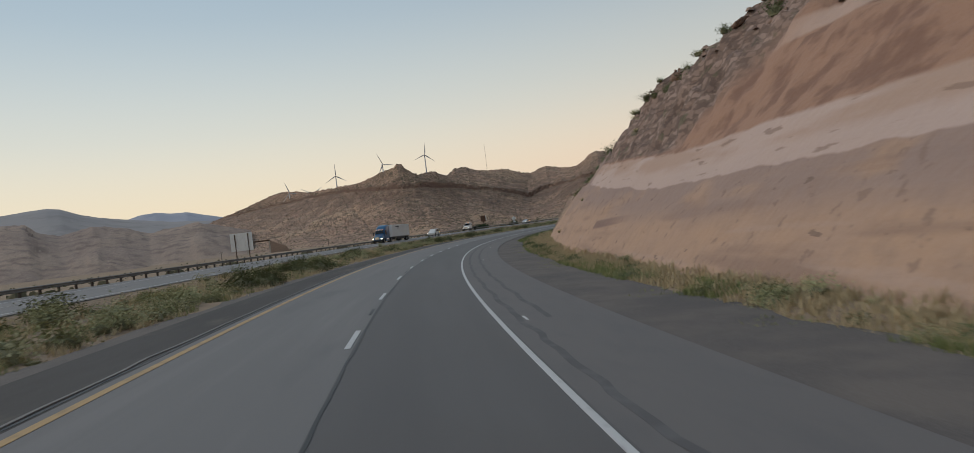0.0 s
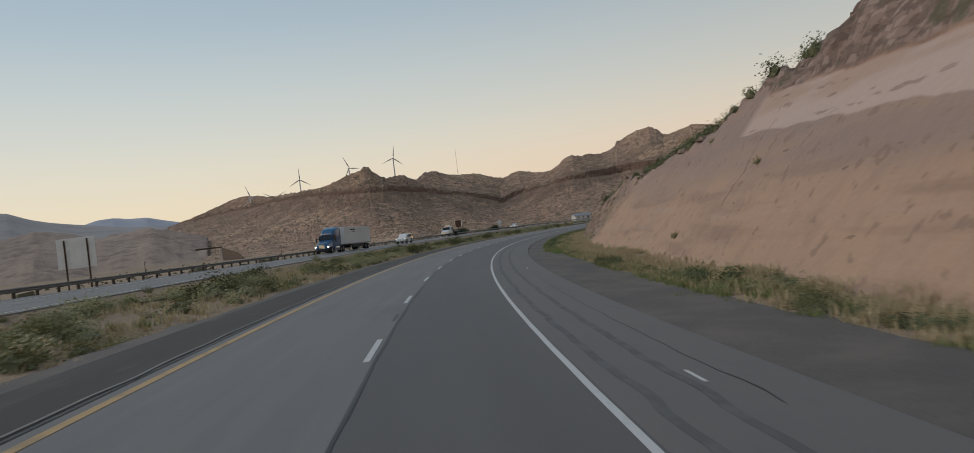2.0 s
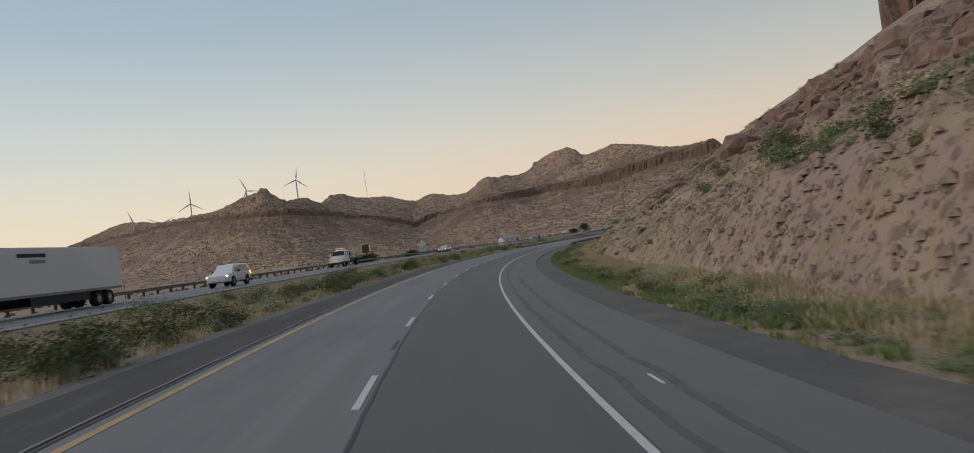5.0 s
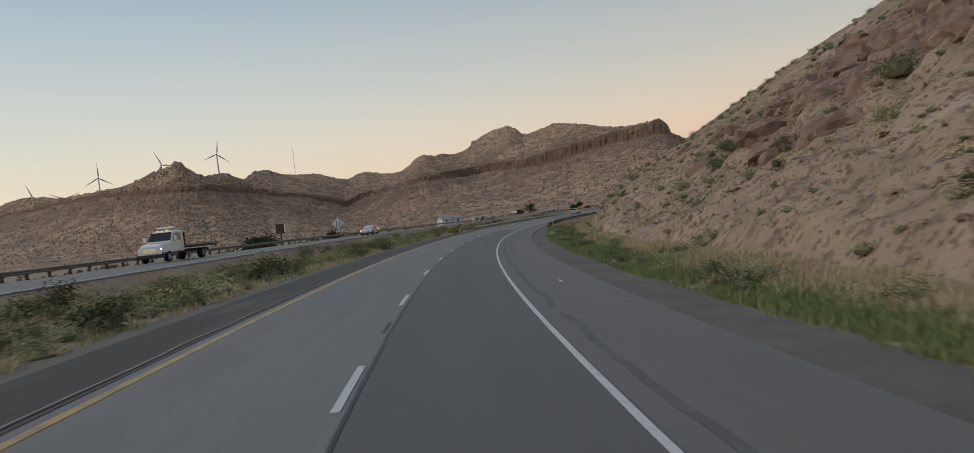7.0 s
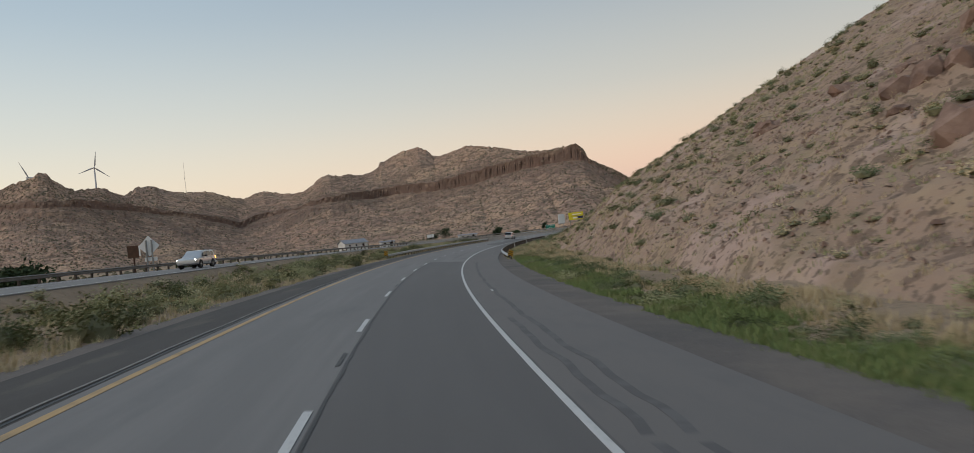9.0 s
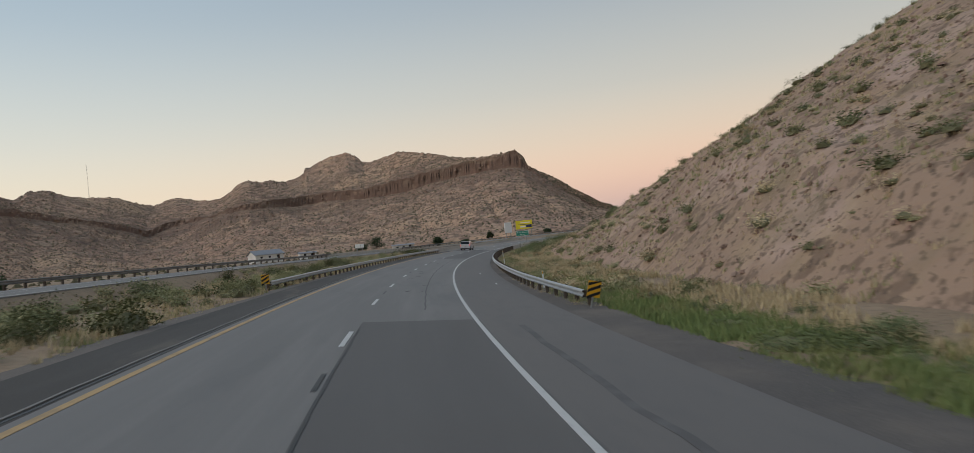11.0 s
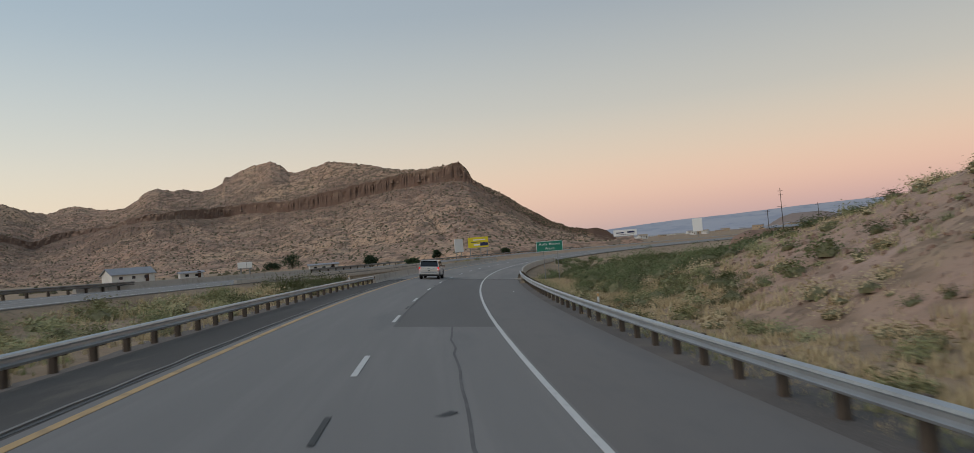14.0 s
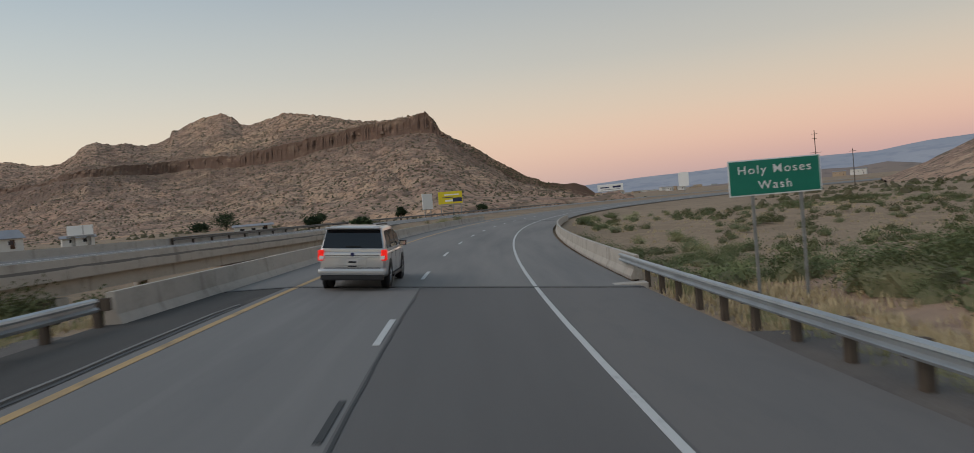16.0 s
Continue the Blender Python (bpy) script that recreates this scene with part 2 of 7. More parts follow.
# the hillside on the right: foot, lower face, break and upper slope along the road
HILL_S = (-60, 30, 70, 110, 150, 200, 250, 300, 350, 400, 430)
HILL_FOOT = (11.6, 11.65, 11.96, 13.08, 12.81, 13.44, 14.13, 14.26, 13.32, 10.73, 10)
HILL_FACE = (0.85, 1.05, 1.25, 1.18, 1.19, 1.18, 1.13, 1.02, 0.68, 0.24, 0.0)
HILL_BREAK = (14.07, 13.02, 12.23, 6.77, 3.62, 1.25, 0.56, 3.71, 12.83, 19.58, 22)
HILL_UPPER = (0.73, 0.64, 0.55, 0.48, 0.49, 0.53, 0.43, 0.52, 0.55, 0.05, 0.0)


def hill_z(s, l):
    foot, face, brk, up = (float(np.interp(s, HILL_S, q)) for q in (HILL_FOOT, HILL_FACE, HILL_BREAK, HILL_UPPER))
    u = max(-l - foot, 0.0)
    if u == 0:
        return -0.85
    x, y = (float(v) for v in xy(s, l))
    soft = min(u / 3, 1.0)
    z = -0.75 + face * min(u, brk) + up * min(max(u - brk, 0), 75)
    cut = float(np.interp(s + 1.8 * z, (135.5, 139.5), (1, 0))) * float(np.interp(u, (brk - 3, brk + 1), (1, 0)))
    wild = (1 - cut) * float(np.interp(s, (265, 320, 400), (1, 0.4, 0.2)))
    z += soft * (0.22 * fbm(x, y, 6.0, 5, 4.0) + wild * (1.1 * fbm(x, y, 14.0, 5, 1.0) + 0.95 * abs(fbm(x, y, 4.0, 5, 7.0)) + 0.25 * fbm(x, y, 1.6, 3, 11.0)))
    if u > 9 and 130 < s < 295:
        k = min((u - 9) / 6, 1.0) * min((s - 130) / 20, (295 - s) / 30, 1.0)
        z -= 1.3 * k * float(np.interp(s, (130, 150, 190, 215), (0, 1, 1, 0)))
        z += k * (0.55 * noise.cell(Vector((x / 3.2, y / 3.2, 1.0))) + 0.35 * noise.cell(Vector((x / 1.7 + 5, y / 1.7, 4.0))))
    z += soft * cut * 0.35 * fbm(s * 0.25, z * 1.0, 3.0, 3, 5.0)
    if s < 125:          # broken blocks over the pale bed
        k = min(max((z - 6.1 - 0.058 * max(s - 52, 0.0)) / 0.8, 0.0), 1.0) * float(np.interp(s + 1.4 * (z - 6), (46, 56), (0.3, 1.0)))
        if k > 0:
            z += k * (0.62 * noise.cell(Vector((s / 1.9, u / 1.5, 7.0))) + 0.4 * noise.cell(Vector((s / 0.95 + 3, u / 0.9, 2.0))) + 0.7 * fbm(s, u, 3.5, 4, 3.0) - 0.35)
    # it falls away behind and at the start
    back = float(np.interp(u, (85, 210), (1, 0))) * float(np.interp(s, (-110, -60), (0, 1)))
    return -0.85 + (z + 0.85) * back


def slope_z(s, l):
    return max(ground_z(s, l), hill_z(s, l)) if l < -8 and s < 430 else ground_z(s, l)


# ---- building helpers ----


def mesh_from(name, verts, faces, mats, uvs=None, smooth=False, pick=None):
    me = bpy.data.meshes.new(name)
    me.from_pydata([tuple(map(float, v)) for v in verts], [], faces)
    for m in mats if isinstance(mats, (list, tuple)) else [mats]:
        me.materials.append(m)
    if uvs is not None:
        layer = me.uv_layers.new(name="UVMap")
        idx = np.empty(len(me.loops), np.int32)
        me.loops.foreach_get("vertex_index", idx)
        layer.data.foreach_set("uv", np.asarray(uvs, np.float32)[idx].ravel())
    if smooth:
        me.polygons.foreach_set("use_smooth", [True] * len(me.polygons))
    if pick is not None:
        me.polygons.foreach_set("material_index", pick)
    return me


def grid_faces(rows, cols):
    return [(i * cols + j, i * cols + j + 1, (i + 1) * cols + j + 1, (i + 1) * cols + j) for i in range(rows - 1) for j in range(cols - 1)]


def strip(name, s0, s1, ls, mat, top=road_z, rise=0.0, thick=0.12, step=4.0, wiggle=0.0, parent=None, label="", lift=None):
    """A slab that follows the road between s0 and s1, over the cross positions ls."""
    n = max(2, int(math.ceil((s1 - s0) / step)) + 1)
    ss = np.linspace(s0, s1, n)
    v, uv = [], []
    for i, s in enumerate(ss):
        off = wiggle * fbm(s, 0.0, 3.0, 4, 3.0 + len(name)) if wiggle else 0.0
        for low in (0, 1):
            for l in ls:
                x, y = xy(s, l + off)
                v.append((x, y, float(top(l)) + (lift(s) if lift else 0.0) + rise - low * thick))
                uv.append((s, l))
    c = len(ls)
    f = []
    for i in range(n - 1):
        a, b = i * 2 * c, (i + 1) * 2 * c
        for j in range(c - 1):
            f.append((a + j, a + j + 1, b + j + 1, b + j))
            f.append((a + c + j, b + c + j, b + c + j + 1, a + c + j + 1))
        f.append((a, b, b + c, a + c))
        f.append((a + c - 1, a + 2 * c - 1, b + 2 * c - 1, b + c - 1))
    for a, flip in ((0, 1), ((n - 1) * 2 * c, 0)):
        q = [a + j for j in range(c)] + [a + c + j for j in reversed(range(c))]
        f.append(q if flip else q[::-1])
    ob = new(name, mesh_from(name, v, f, mat, uv))
    fix_normals(ob.data)
    if parent:
        ob.parent = parent
    if label:
        tagged(ob, label)
    return ob


def fix_normals(me):
    bm = bmesh.new()
    bm.from_mesh(me)
    bmesh.ops.recalc_face_normals(bm, faces=bm.faces)
    bm.to_mesh(me)
    bm.free()


def structure(ob, label, category):
    return tagged(ob, label, category, kind="structure")


# ---- ground ----
_gs = np.unique(np.concatenate([np.arange(-160, -60, 20), np.arange(-60, 560, 3), np.arange(560, 900, 12), np.arange(900, 1890, 30)]))
_gl = [-500, -400, -300, -220, -160, -120, -90, -70, -56, -46, -38, -32, -27, -23, -20, -17.5, -15.5, -14, -12.5, -11, -9.5, -8.2, -7.2, -6.4, -5.6, 5.6, 7, 8, 8.8, 9.6, 10.5, 11.5, 12.5, 13.5, 14.5, 15.5, 16.3, 17, 30.5, 32, 34, 36, 40, 46, 54, 64, 80, 100, 130, 170, 220, 290, 380, 500, 650, 900, 1300, 2000, 3000, 4500]
_v = []
for s in _gs:
    for l in _gl:
        x, y = xy(s, l)
        _v.append((x, y, ground_z(float(s), float(l))))
ground = new("ground", mesh_from("ground", _v, grid_faces(len(_gs), len(_gl)), DESERT, smooth=True))
fix_normals(ground.data)
structure(ground, "dry tan desert ground with sparse scrub beside the highway", "ground")

# ---- pavements ----
road_left = structure(strip("road_passing_lane", -150, 428, (DASH_L - 0.12, 3.5, 5.6), ASPHALT_OLD), "worn light grey asphalt passing lane of a highway", "road")
road_right = structure(strip("road_lane_dark", -150, 302, (WHITE_L - 0.12, 0, DASH_L - 0.12), ASPHALT_NEW), "dark grey asphalt driving lane of a highway", "road")
road_worn = structure(strip("road_lane_worn", 302, 380, (WHITE_L - 0.12, 0, DASH_L - 0.12), ASPHALT_OLD), "worn scuffed light grey asphalt lane before the bridge", "road")
road_dark2 = structure(strip("road_lane_approach", 380, 428, (WHITE_L - 0.12, 0, DASH_L - 0.12), ASPHALT_NEW), "dark asphalt lane up to the bridge joint", "road")
shoulder = structure(strip("road_shoulder", -150, 428, (-5.5, WHITE_L - 0.12), ASPHALT_SHOULDER), "patched grey asphalt shoulder with dark streaks", "road")
deck = structure(strip("bridge_deck", 428.3, 520, (-5.5, -2, 0, 2, 5.6, 7.5), DECK), "grey concrete bridge deck with dashed lines", "road")
road_on = structure(strip("road_beyond_bridge", 520.3, 1000, (-5.5, -2, 0, 2, 5.6, 7.5), ASPHALT_OLD, step=8), "grey highway beyond the bridge", "road")
shoulder_left = structure(strip("road_inner_shoulder", -150, 428, (5.6, 8.2), ASPHALT_SHOULDER2), "dark crumbling inner shoulder", "road")
gravel_left = structure(strip("gravel_strip", -150, 421, (7.9, 8.6, 9.4), GRAVEL_PALE, top=lambda l: 0.455, thick=0.05, step=1.2, wiggle=0.35), "dark gravel strip beside the passing lane", "gravel")
gravel_right = structure(strip("gravel_verge", -150, 128, (-9.1, -8.0, -6.6, -4.9), GRAVEL, top=lambda l: float(np.interp(l, (-9.1, -7.9, -5.5), (-0.70, -0.64, -0.50))), thick=0.05, step=1.2, wiggle=0.5), "dark gravel verge beside the shoulder", "gravel")
gravel_near = structure(strip("gravel_verge_narrow", 128, 420, (-7.5, -6.6, -4.9), GRAVEL, top=lambda l: float(np.interp(l, (-7.9, -5.5), (-0.70, -0.50))), thick=0.05, step=1.2, wiggle=0.4), "narrow dark gravel verge beside the green grass", "gravel")
opposite = structure(strip("road_opposite", -150, 1000, (17.0, 20, 25, 30.0), ASPHALT_OLD, top=lambda l: (l - 17.0) * 0.018, lift=opp_z, thick=0.25, step=6), "worn grey asphalt carriageway for the oncoming traffic", "road")

# ---- hillside ----


def cut_material():
    """Layered rock of the cutting, rubble above it, and grassy scree further on; the map holds distance along the road and height."""
    m = material("cutting_and_hillside", (0.40, 0.268, 0.19), 0.96, spots=[(0.25, 5, 0.4, 0.65, (0.43, 0.282, 0.188), 0.8), (0.9, 5, 0.5, 0.7, (0.34, 0.232, 0.168), 0.7)], bump=1.0, bump_scale=2.2)
    n, ln = m.node_tree.nodes, m.node_tree.links
    b = n["Principled BSDF"]
    last = b.inputs["Base Color"].links[0].from_socket
    co, sep = n.new("ShaderNodeTexCoord"), n.new("ShaderNodeSeparateXYZ")
    ln.new(co.outputs["UV"], sep.inputs[0])

    def tex(scale, detail=4.0, vec="Object", stretch=None):
        t = n.new("ShaderNodeTexNoise")
        t.inputs["Scale"].default_value, t.inputs["Detail"].default_value = scale, detail
        src = co.outputs[vec]
        if stretch:
            mp = n.new("ShaderNodeMapping")
            mp.inputs["Scale"].default_value = stretch
            ln.new(src, mp.inputs[0])
            src = mp.outputs[0]
        ln.new(src, t.inputs["Vector"])
        return t.outputs["Fac"]

    def math2(op, a, c):
        k = n.new("ShaderNodeMath")
        k.operation = op
        for i, v in enumerate((a, c)):
            if isinstance(v, (int, float)):
                k.inputs[i].default_value = v
            else:
                ln.new(v, k.inputs[i])
        return k.outputs[0]

    def ramp(v, lo, hi):
        r = n.new("ShaderNodeMapRange")
        r.interpolation_type = "SMOOTHSTEP"
        r.inputs["From Min"].default_value, r.inputs["From Max"].default_value = lo, hi
        ln.new(v, r.inputs["Value"])
        return r.outputs["Result"]

    def over(colour, fac):
        nonlocal last
        x = n.new("ShaderNodeMix")
        x.data_type = "RGBA"
        ln.new(fac, x.inputs["Factor"])
        ln.new(last, x.inputs["A"])
        if isinstance(colour, tuple):
            x.inputs["B"].default_value = (*colour, 1)
        else:
            ln.new(colour, x.inputs["B"])
        last = x.outputs["Result"]

    s_, z_ = sep.outputs["X"], sep.outputs["Y"]
    wob = math2("MULTIPLY", math2("SUBTRACT", tex(0.12, 5), 0.5), 5.0)
    zz = math2("ADD", z_, wob)
    ss = math2("ADD", s_, math2("MULTIPLY", wob, 2.0))
    # streaks and bedding in the face
    over((0.25, 0.165, 0.125), math2("MULTIPLY", ramp(tex(1.0, 5, "UV", (0.06, 0.8, 1)), 0.5, 0.66), 0.65))
    over((0.42, 0.30, 0.235), math2("MULTIPLY", ramp(tex(1.6, 5, "UV", (0.05, 0.9, 1)), 0.55, 0.7), 0.5))
    over((0.315, 0.226, 0.18), math2("MULTIPLY", math2("MULTIPLY", ramp(zz, 2.0, 4.6), ramp(ss, 30, 60)), 0.75))
    # mauve bed, lens, pale bed, then orange rubble and grey blocks over it
    wob2 = math2("MULTIPLY", math2("SUBTRACT", tex(0.3, 6), 0.5), 0.7)
    zc = math2("ADD", z_, wob2)
    low = math2("SUBTRACT", zc, math2("ADD", 3.5, math2("MULTIPLY", math2("MAXIMUM", math2("SUBTRACT", s_, 48.0), 0.0), 0.058)))
    high = math2("SUBTRACT", low, 2.15)
    early = math2("SUBTRACT", 1.0, ramp(s_, 94.5, 96))
    over((0.285, 0.21, 0.18), math2("MULTIPLY", math2("MULTIPLY", ramp(low, -2.6, -0.9), ramp(tex(0.5, 5, "UV", (0.25, 1, 1)), 0.32, 0.5)), 0.8))
    lens = math2("ADD", math2("SUBTRACT", z_, 0.7), math2("MULTIPLY", math2("SUBTRACT", 62.0, s_), -0.03))
    lens = math2("SUBTRACT", math2("SUBTRACT", 1.0, ramp(math2("ABSOLUTE", math2("SUBTRACT", lens, 0.75), 0.0), 0.18, 0.45)), math2("ADD", ramp(s_, 61.4, 62.0), math2("SUBTRACT", 1.0, ramp(s_, 47, 58))))
    over((0.19, 0.125, 0.108), math2("MULTIPLY", math2("MAXIMUM", lens, 0.0), 0.8))
    over((0.22, 0.15, 0.115), math2("MULTIPLY", ramp(tex(1.3, 5), 0.6, 0.67), 0.6))
    over((0.27, 0.175, 0.125), math2("MULTIPLY", ramp(tex(0.7, 7, "UV", (0.5, 0.9, 1)), 0.58, 0.68), 0.25))
    over((0.17, 0.115, 0.09), math2("MULTIPLY", ramp(tex(1.0, 3, "UV", (0.55, 1.7, 1)), 0.68, 0.72), 0.75))
    over((0.485, 0.37, 0.315), math2("MULTIPLY", math2("MULTIPLY", ramp(low, 0.0, 0.12), early), 0.9))
    over((0.40, 0.275, 0.205), math2("MULTIPLY", math2("MULTIPLY", ramp(low, 0.7, 1.5), math2("MULTIPLY", early, ramp(tex(0.6, 5, "UV", (0.12, 1, 1)), 0.4, 0.55))), 0.8))
    over((0.21, 0.14, 0.105), math2("MULTIPLY", math2("MULTIPLY", ramp(low, 0.1, 0.3), early), math2("MULTIPLY", ramp(tex(1.4, 5, "UV", (0.25, 1.4, 1)), 0.6, 0.66), 0.6)))
    over((0.34, 0.205, 0.14), math2("MULTIPLY", ramp(high, 0.0, 0.25), early))
    over((0.21, 0.12, 0.085), math2("MULTIPLY", math2("MULTIPLY", ramp(high, 0.0, 0.25), early), math2("MULTIPLY", ramp(tex(0.5, 7), 0.44, 0.62), 0.85)))
    over((0.47, 0.34, 0.27), math2("MULTIPLY", math2("MULTIPLY", math2("MULTIPLY", ramp(zc, 10.6, 10.9), math2("SUBTRACT", 1.0, ramp(zc, 12.0, 12.4))), math2("SUBTRACT", 1.0, ramp(s_, 38, 46))), 0.8))
    crack_x = math2("ABSOLUTE", math2("SUBTRACT", math2("SUBTRACT", s_, math2("ADD", 89.15, math2("MULTIPLY", z_, 0.26))), math2("MULTIPLY", wob2, 0.9)), 0.0)
    over((0.1, 0.065, 0.05), math2("MULTIPLY", math2("MULTIPLY", math2("SUBTRACT", 1.0, ramp(crack_x, 0.02, 0.1)), math2("MULTIPLY", ramp(z_, 1.4, 2.4), ramp(tex(1.2, 4), 0.4, 0.5))), 0.75))
    blocks = math2("MULTIPLY", ramp(math2("ADD", high, math2("MULTIPLY", ramp(s_, 94, 100), -0.6)), 0.1, 0.5), math2("MULTIPLY", ramp(math2("ADD", s_, math2("MULTIPLY", zc, 1.4)), 57, 63), math2("SUBTRACT", 1.0, ramp(ss, 112, 150))))
    over((0.255, 0.178, 0.14), blocks)

    def cells(scale, stretch=(1, 1, 1)):
        v = n.new("ShaderNodeTexVoronoi")
        v.inputs["Scale"].default_value = scale
        v.distance = "CHEBYCHEV"
        mp = n.new("ShaderNodeMapping")
        mp.inputs["Scale"].default_value = stretch
        warp = n.new("ShaderNodeMix")
        warp.data_type = "VECTOR"
        warp.inputs["Factor"].default_value = 0.12 / scale
        t = n.new("ShaderNodeTexNoise")
        t.inputs["Scale"].default_value = scale * 1.5
        ln.new(co.outputs["Object"], t.inputs["Vector"])
        add = n.new("ShaderNodeVectorMath")
        add.operation = "MULTIPLY_ADD"
        add.inputs[1].default_value = (0.9 / scale,) * 3
        ln.new(t.outputs["Color"], add.inputs[0])
        ln.new(co.outputs["Object"], add.inputs[2])
        ln.new(add.outputs[0], mp.inputs[0])
        ln.new(mp.outputs[0], v.inputs["Vector"])
        sp = n.new("ShaderNodeSeparateColor")
        ln.new(v.outputs["Color"], sp.inputs[0])
        return sp.outputs[0], v.outputs["Distance"]

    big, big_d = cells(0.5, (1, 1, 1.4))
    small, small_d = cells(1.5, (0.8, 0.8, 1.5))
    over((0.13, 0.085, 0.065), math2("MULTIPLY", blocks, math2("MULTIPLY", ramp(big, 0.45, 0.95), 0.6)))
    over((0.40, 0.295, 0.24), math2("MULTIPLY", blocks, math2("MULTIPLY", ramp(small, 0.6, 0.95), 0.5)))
    # shade in the gaps between blocks, painted as dark cell edges
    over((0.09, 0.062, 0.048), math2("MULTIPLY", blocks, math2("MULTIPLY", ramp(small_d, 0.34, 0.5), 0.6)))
    over((0.10, 0.095, 0.055), math2("MULTIPLY", blocks, math2("MULTIPLY", ramp(tex(0.45, 6), 0.6, 0.66), 0.7)))
    wild = ramp(math2("ADD", math2("ADD", s_, wob2), math2("MULTIPLY", z_, 1.8)), 136, 138.5)
    over((0.315, 0.222, 0.16), math2("MULTIPLY", wild, 0.94))
    over((0.31, 0.215, 0.188), math2("MULTIPLY", math2("MULTIPLY", wild, math2("SUBTRACT", 1.0, ramp(ss, 150, 182))), ramp(tex(0.4, 6), 0.4, 0.55)))
    over((0.46, 0.335, 0.28), math2("MULTIPLY", math2("MULTIPLY", wild, ramp(tex(0.11, 5), 0.52, 0.62)), 0.6))
    over((0.39, 0.29, 0.178), math2("MULTIPLY", math2("MULTIPLY", wild, ramp(tex(0.3, 7), 0.42, 0.7)), 0.55))
    over((0.16, 0.11, 0.08), math2("MULTIPLY", math2("MULTIPLY", wild, ramp(tex(0.9, 7), 0.54, 0.62)), 0.75))
    over((0.11, 0.08, 0.058), math2("MULTIPLY", math2("MULTIPLY", wild, ramp(tex(2.6, 6), 0.56, 0.63)), 0.7))
    over((0.2, 0.16, 0.095), math2("MULTIPLY", math2("MULTIPLY", wild, ramp(tex(0.24, 8), 0.5, 0.68)), 0.45))
    over((0.19, 0.125, 0.095), math2("MULTIPLY", math2("MULTIPLY", math2("MULTIPLY", ramp(ss, 120, 170), math2("SUBTRACT", 1.0, ramp(ss, 262, 300))), ramp(zz, 8.0, 13.0)), math2("MULTIPLY", ramp(tex(0.35, 6), 0.42, 0.58), 0.75)))
    over((0.375, 0.252, 0.19), math2("MULTIPLY", math2("MULTIPLY", ramp(s_, 315, 350), ramp(tex(0.09, 6), 0.38, 0.6)), 0.8))
    over((0.2, 0.145, 0.1), math2("MULTIPLY", math2("MULTIPLY", ramp(s_, 305, 340), ramp(tex(0.5, 7), 0.5, 0.66)), 0.65))
    outcrop = math2("MULTIPLY", math2("MULTIPLY", wild, ramp(zz, 8.0, 12.0)), math2("SUBTRACT", 1.0, ramp(s_, 268, 292)))
    outcrop = math2("MULTIPLY", outcrop, ramp(tex(0.16, 6), 0.42, 0.54))
    over((0.2, 0.125, 0.092), math2("MULTIPLY", outcrop, 0.85))
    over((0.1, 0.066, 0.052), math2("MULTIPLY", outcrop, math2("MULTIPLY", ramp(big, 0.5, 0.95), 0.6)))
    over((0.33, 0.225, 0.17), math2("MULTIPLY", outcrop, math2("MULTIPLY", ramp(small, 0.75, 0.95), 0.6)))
    # the outcrop's gaps get the same painted shade
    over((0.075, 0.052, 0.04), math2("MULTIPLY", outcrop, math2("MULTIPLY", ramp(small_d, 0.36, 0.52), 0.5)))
    ln.new(last, b.inputs["Base Color"])
    # ledges along the bedding
    ledge = n.new("ShaderNodeBump")
    ledge.inputs["Strength"].default_value, ledge.inputs["Distance"].default_value = 0.7, 0.1
    ln.new(tex(1.0, 7, "UV", (0.22, 1.5, 1)), ledge.inputs["Height"])
    old = b.inputs["Normal"].links[0].from_node
    ln.new(ledge.outputs[0], old.inputs["Normal"])
    return m


_hs = np.unique(np.concatenate([np.arange(-112, -60, 8.0), np.arange(-60, 0, 2.0), np.arange(0, 180, 0.7), np.arange(180, 430.1, 0.9)]))
_hu = np.concatenate([np.arange(-1.5, 14, 0.45), np.arange(14, 40, 0.9), np.arange(40, 92, 2.2), np.arange(92, 216, 8.0)])
_v, _uv = [], []
for s in _hs:
    foot = float(np.interp(s, HILL_S, HILL_FOOT))
    for u in _hu:
        l = -(foot + u)
        x, y = xy(s, l)
        z = hill_z(float(s), float(l))
        _v.append((x, y, z))
        _uv.append((s, z))
CUT = cut_material()
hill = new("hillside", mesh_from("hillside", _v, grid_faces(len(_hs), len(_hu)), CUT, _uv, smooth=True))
fix_normals(hill.data)
structure(hill, "steep tan and pink rock cutting and rubble hillside beside the road", "hillside")

# ---- mountains ----
MOUNT_C = (43.0, 222.0)
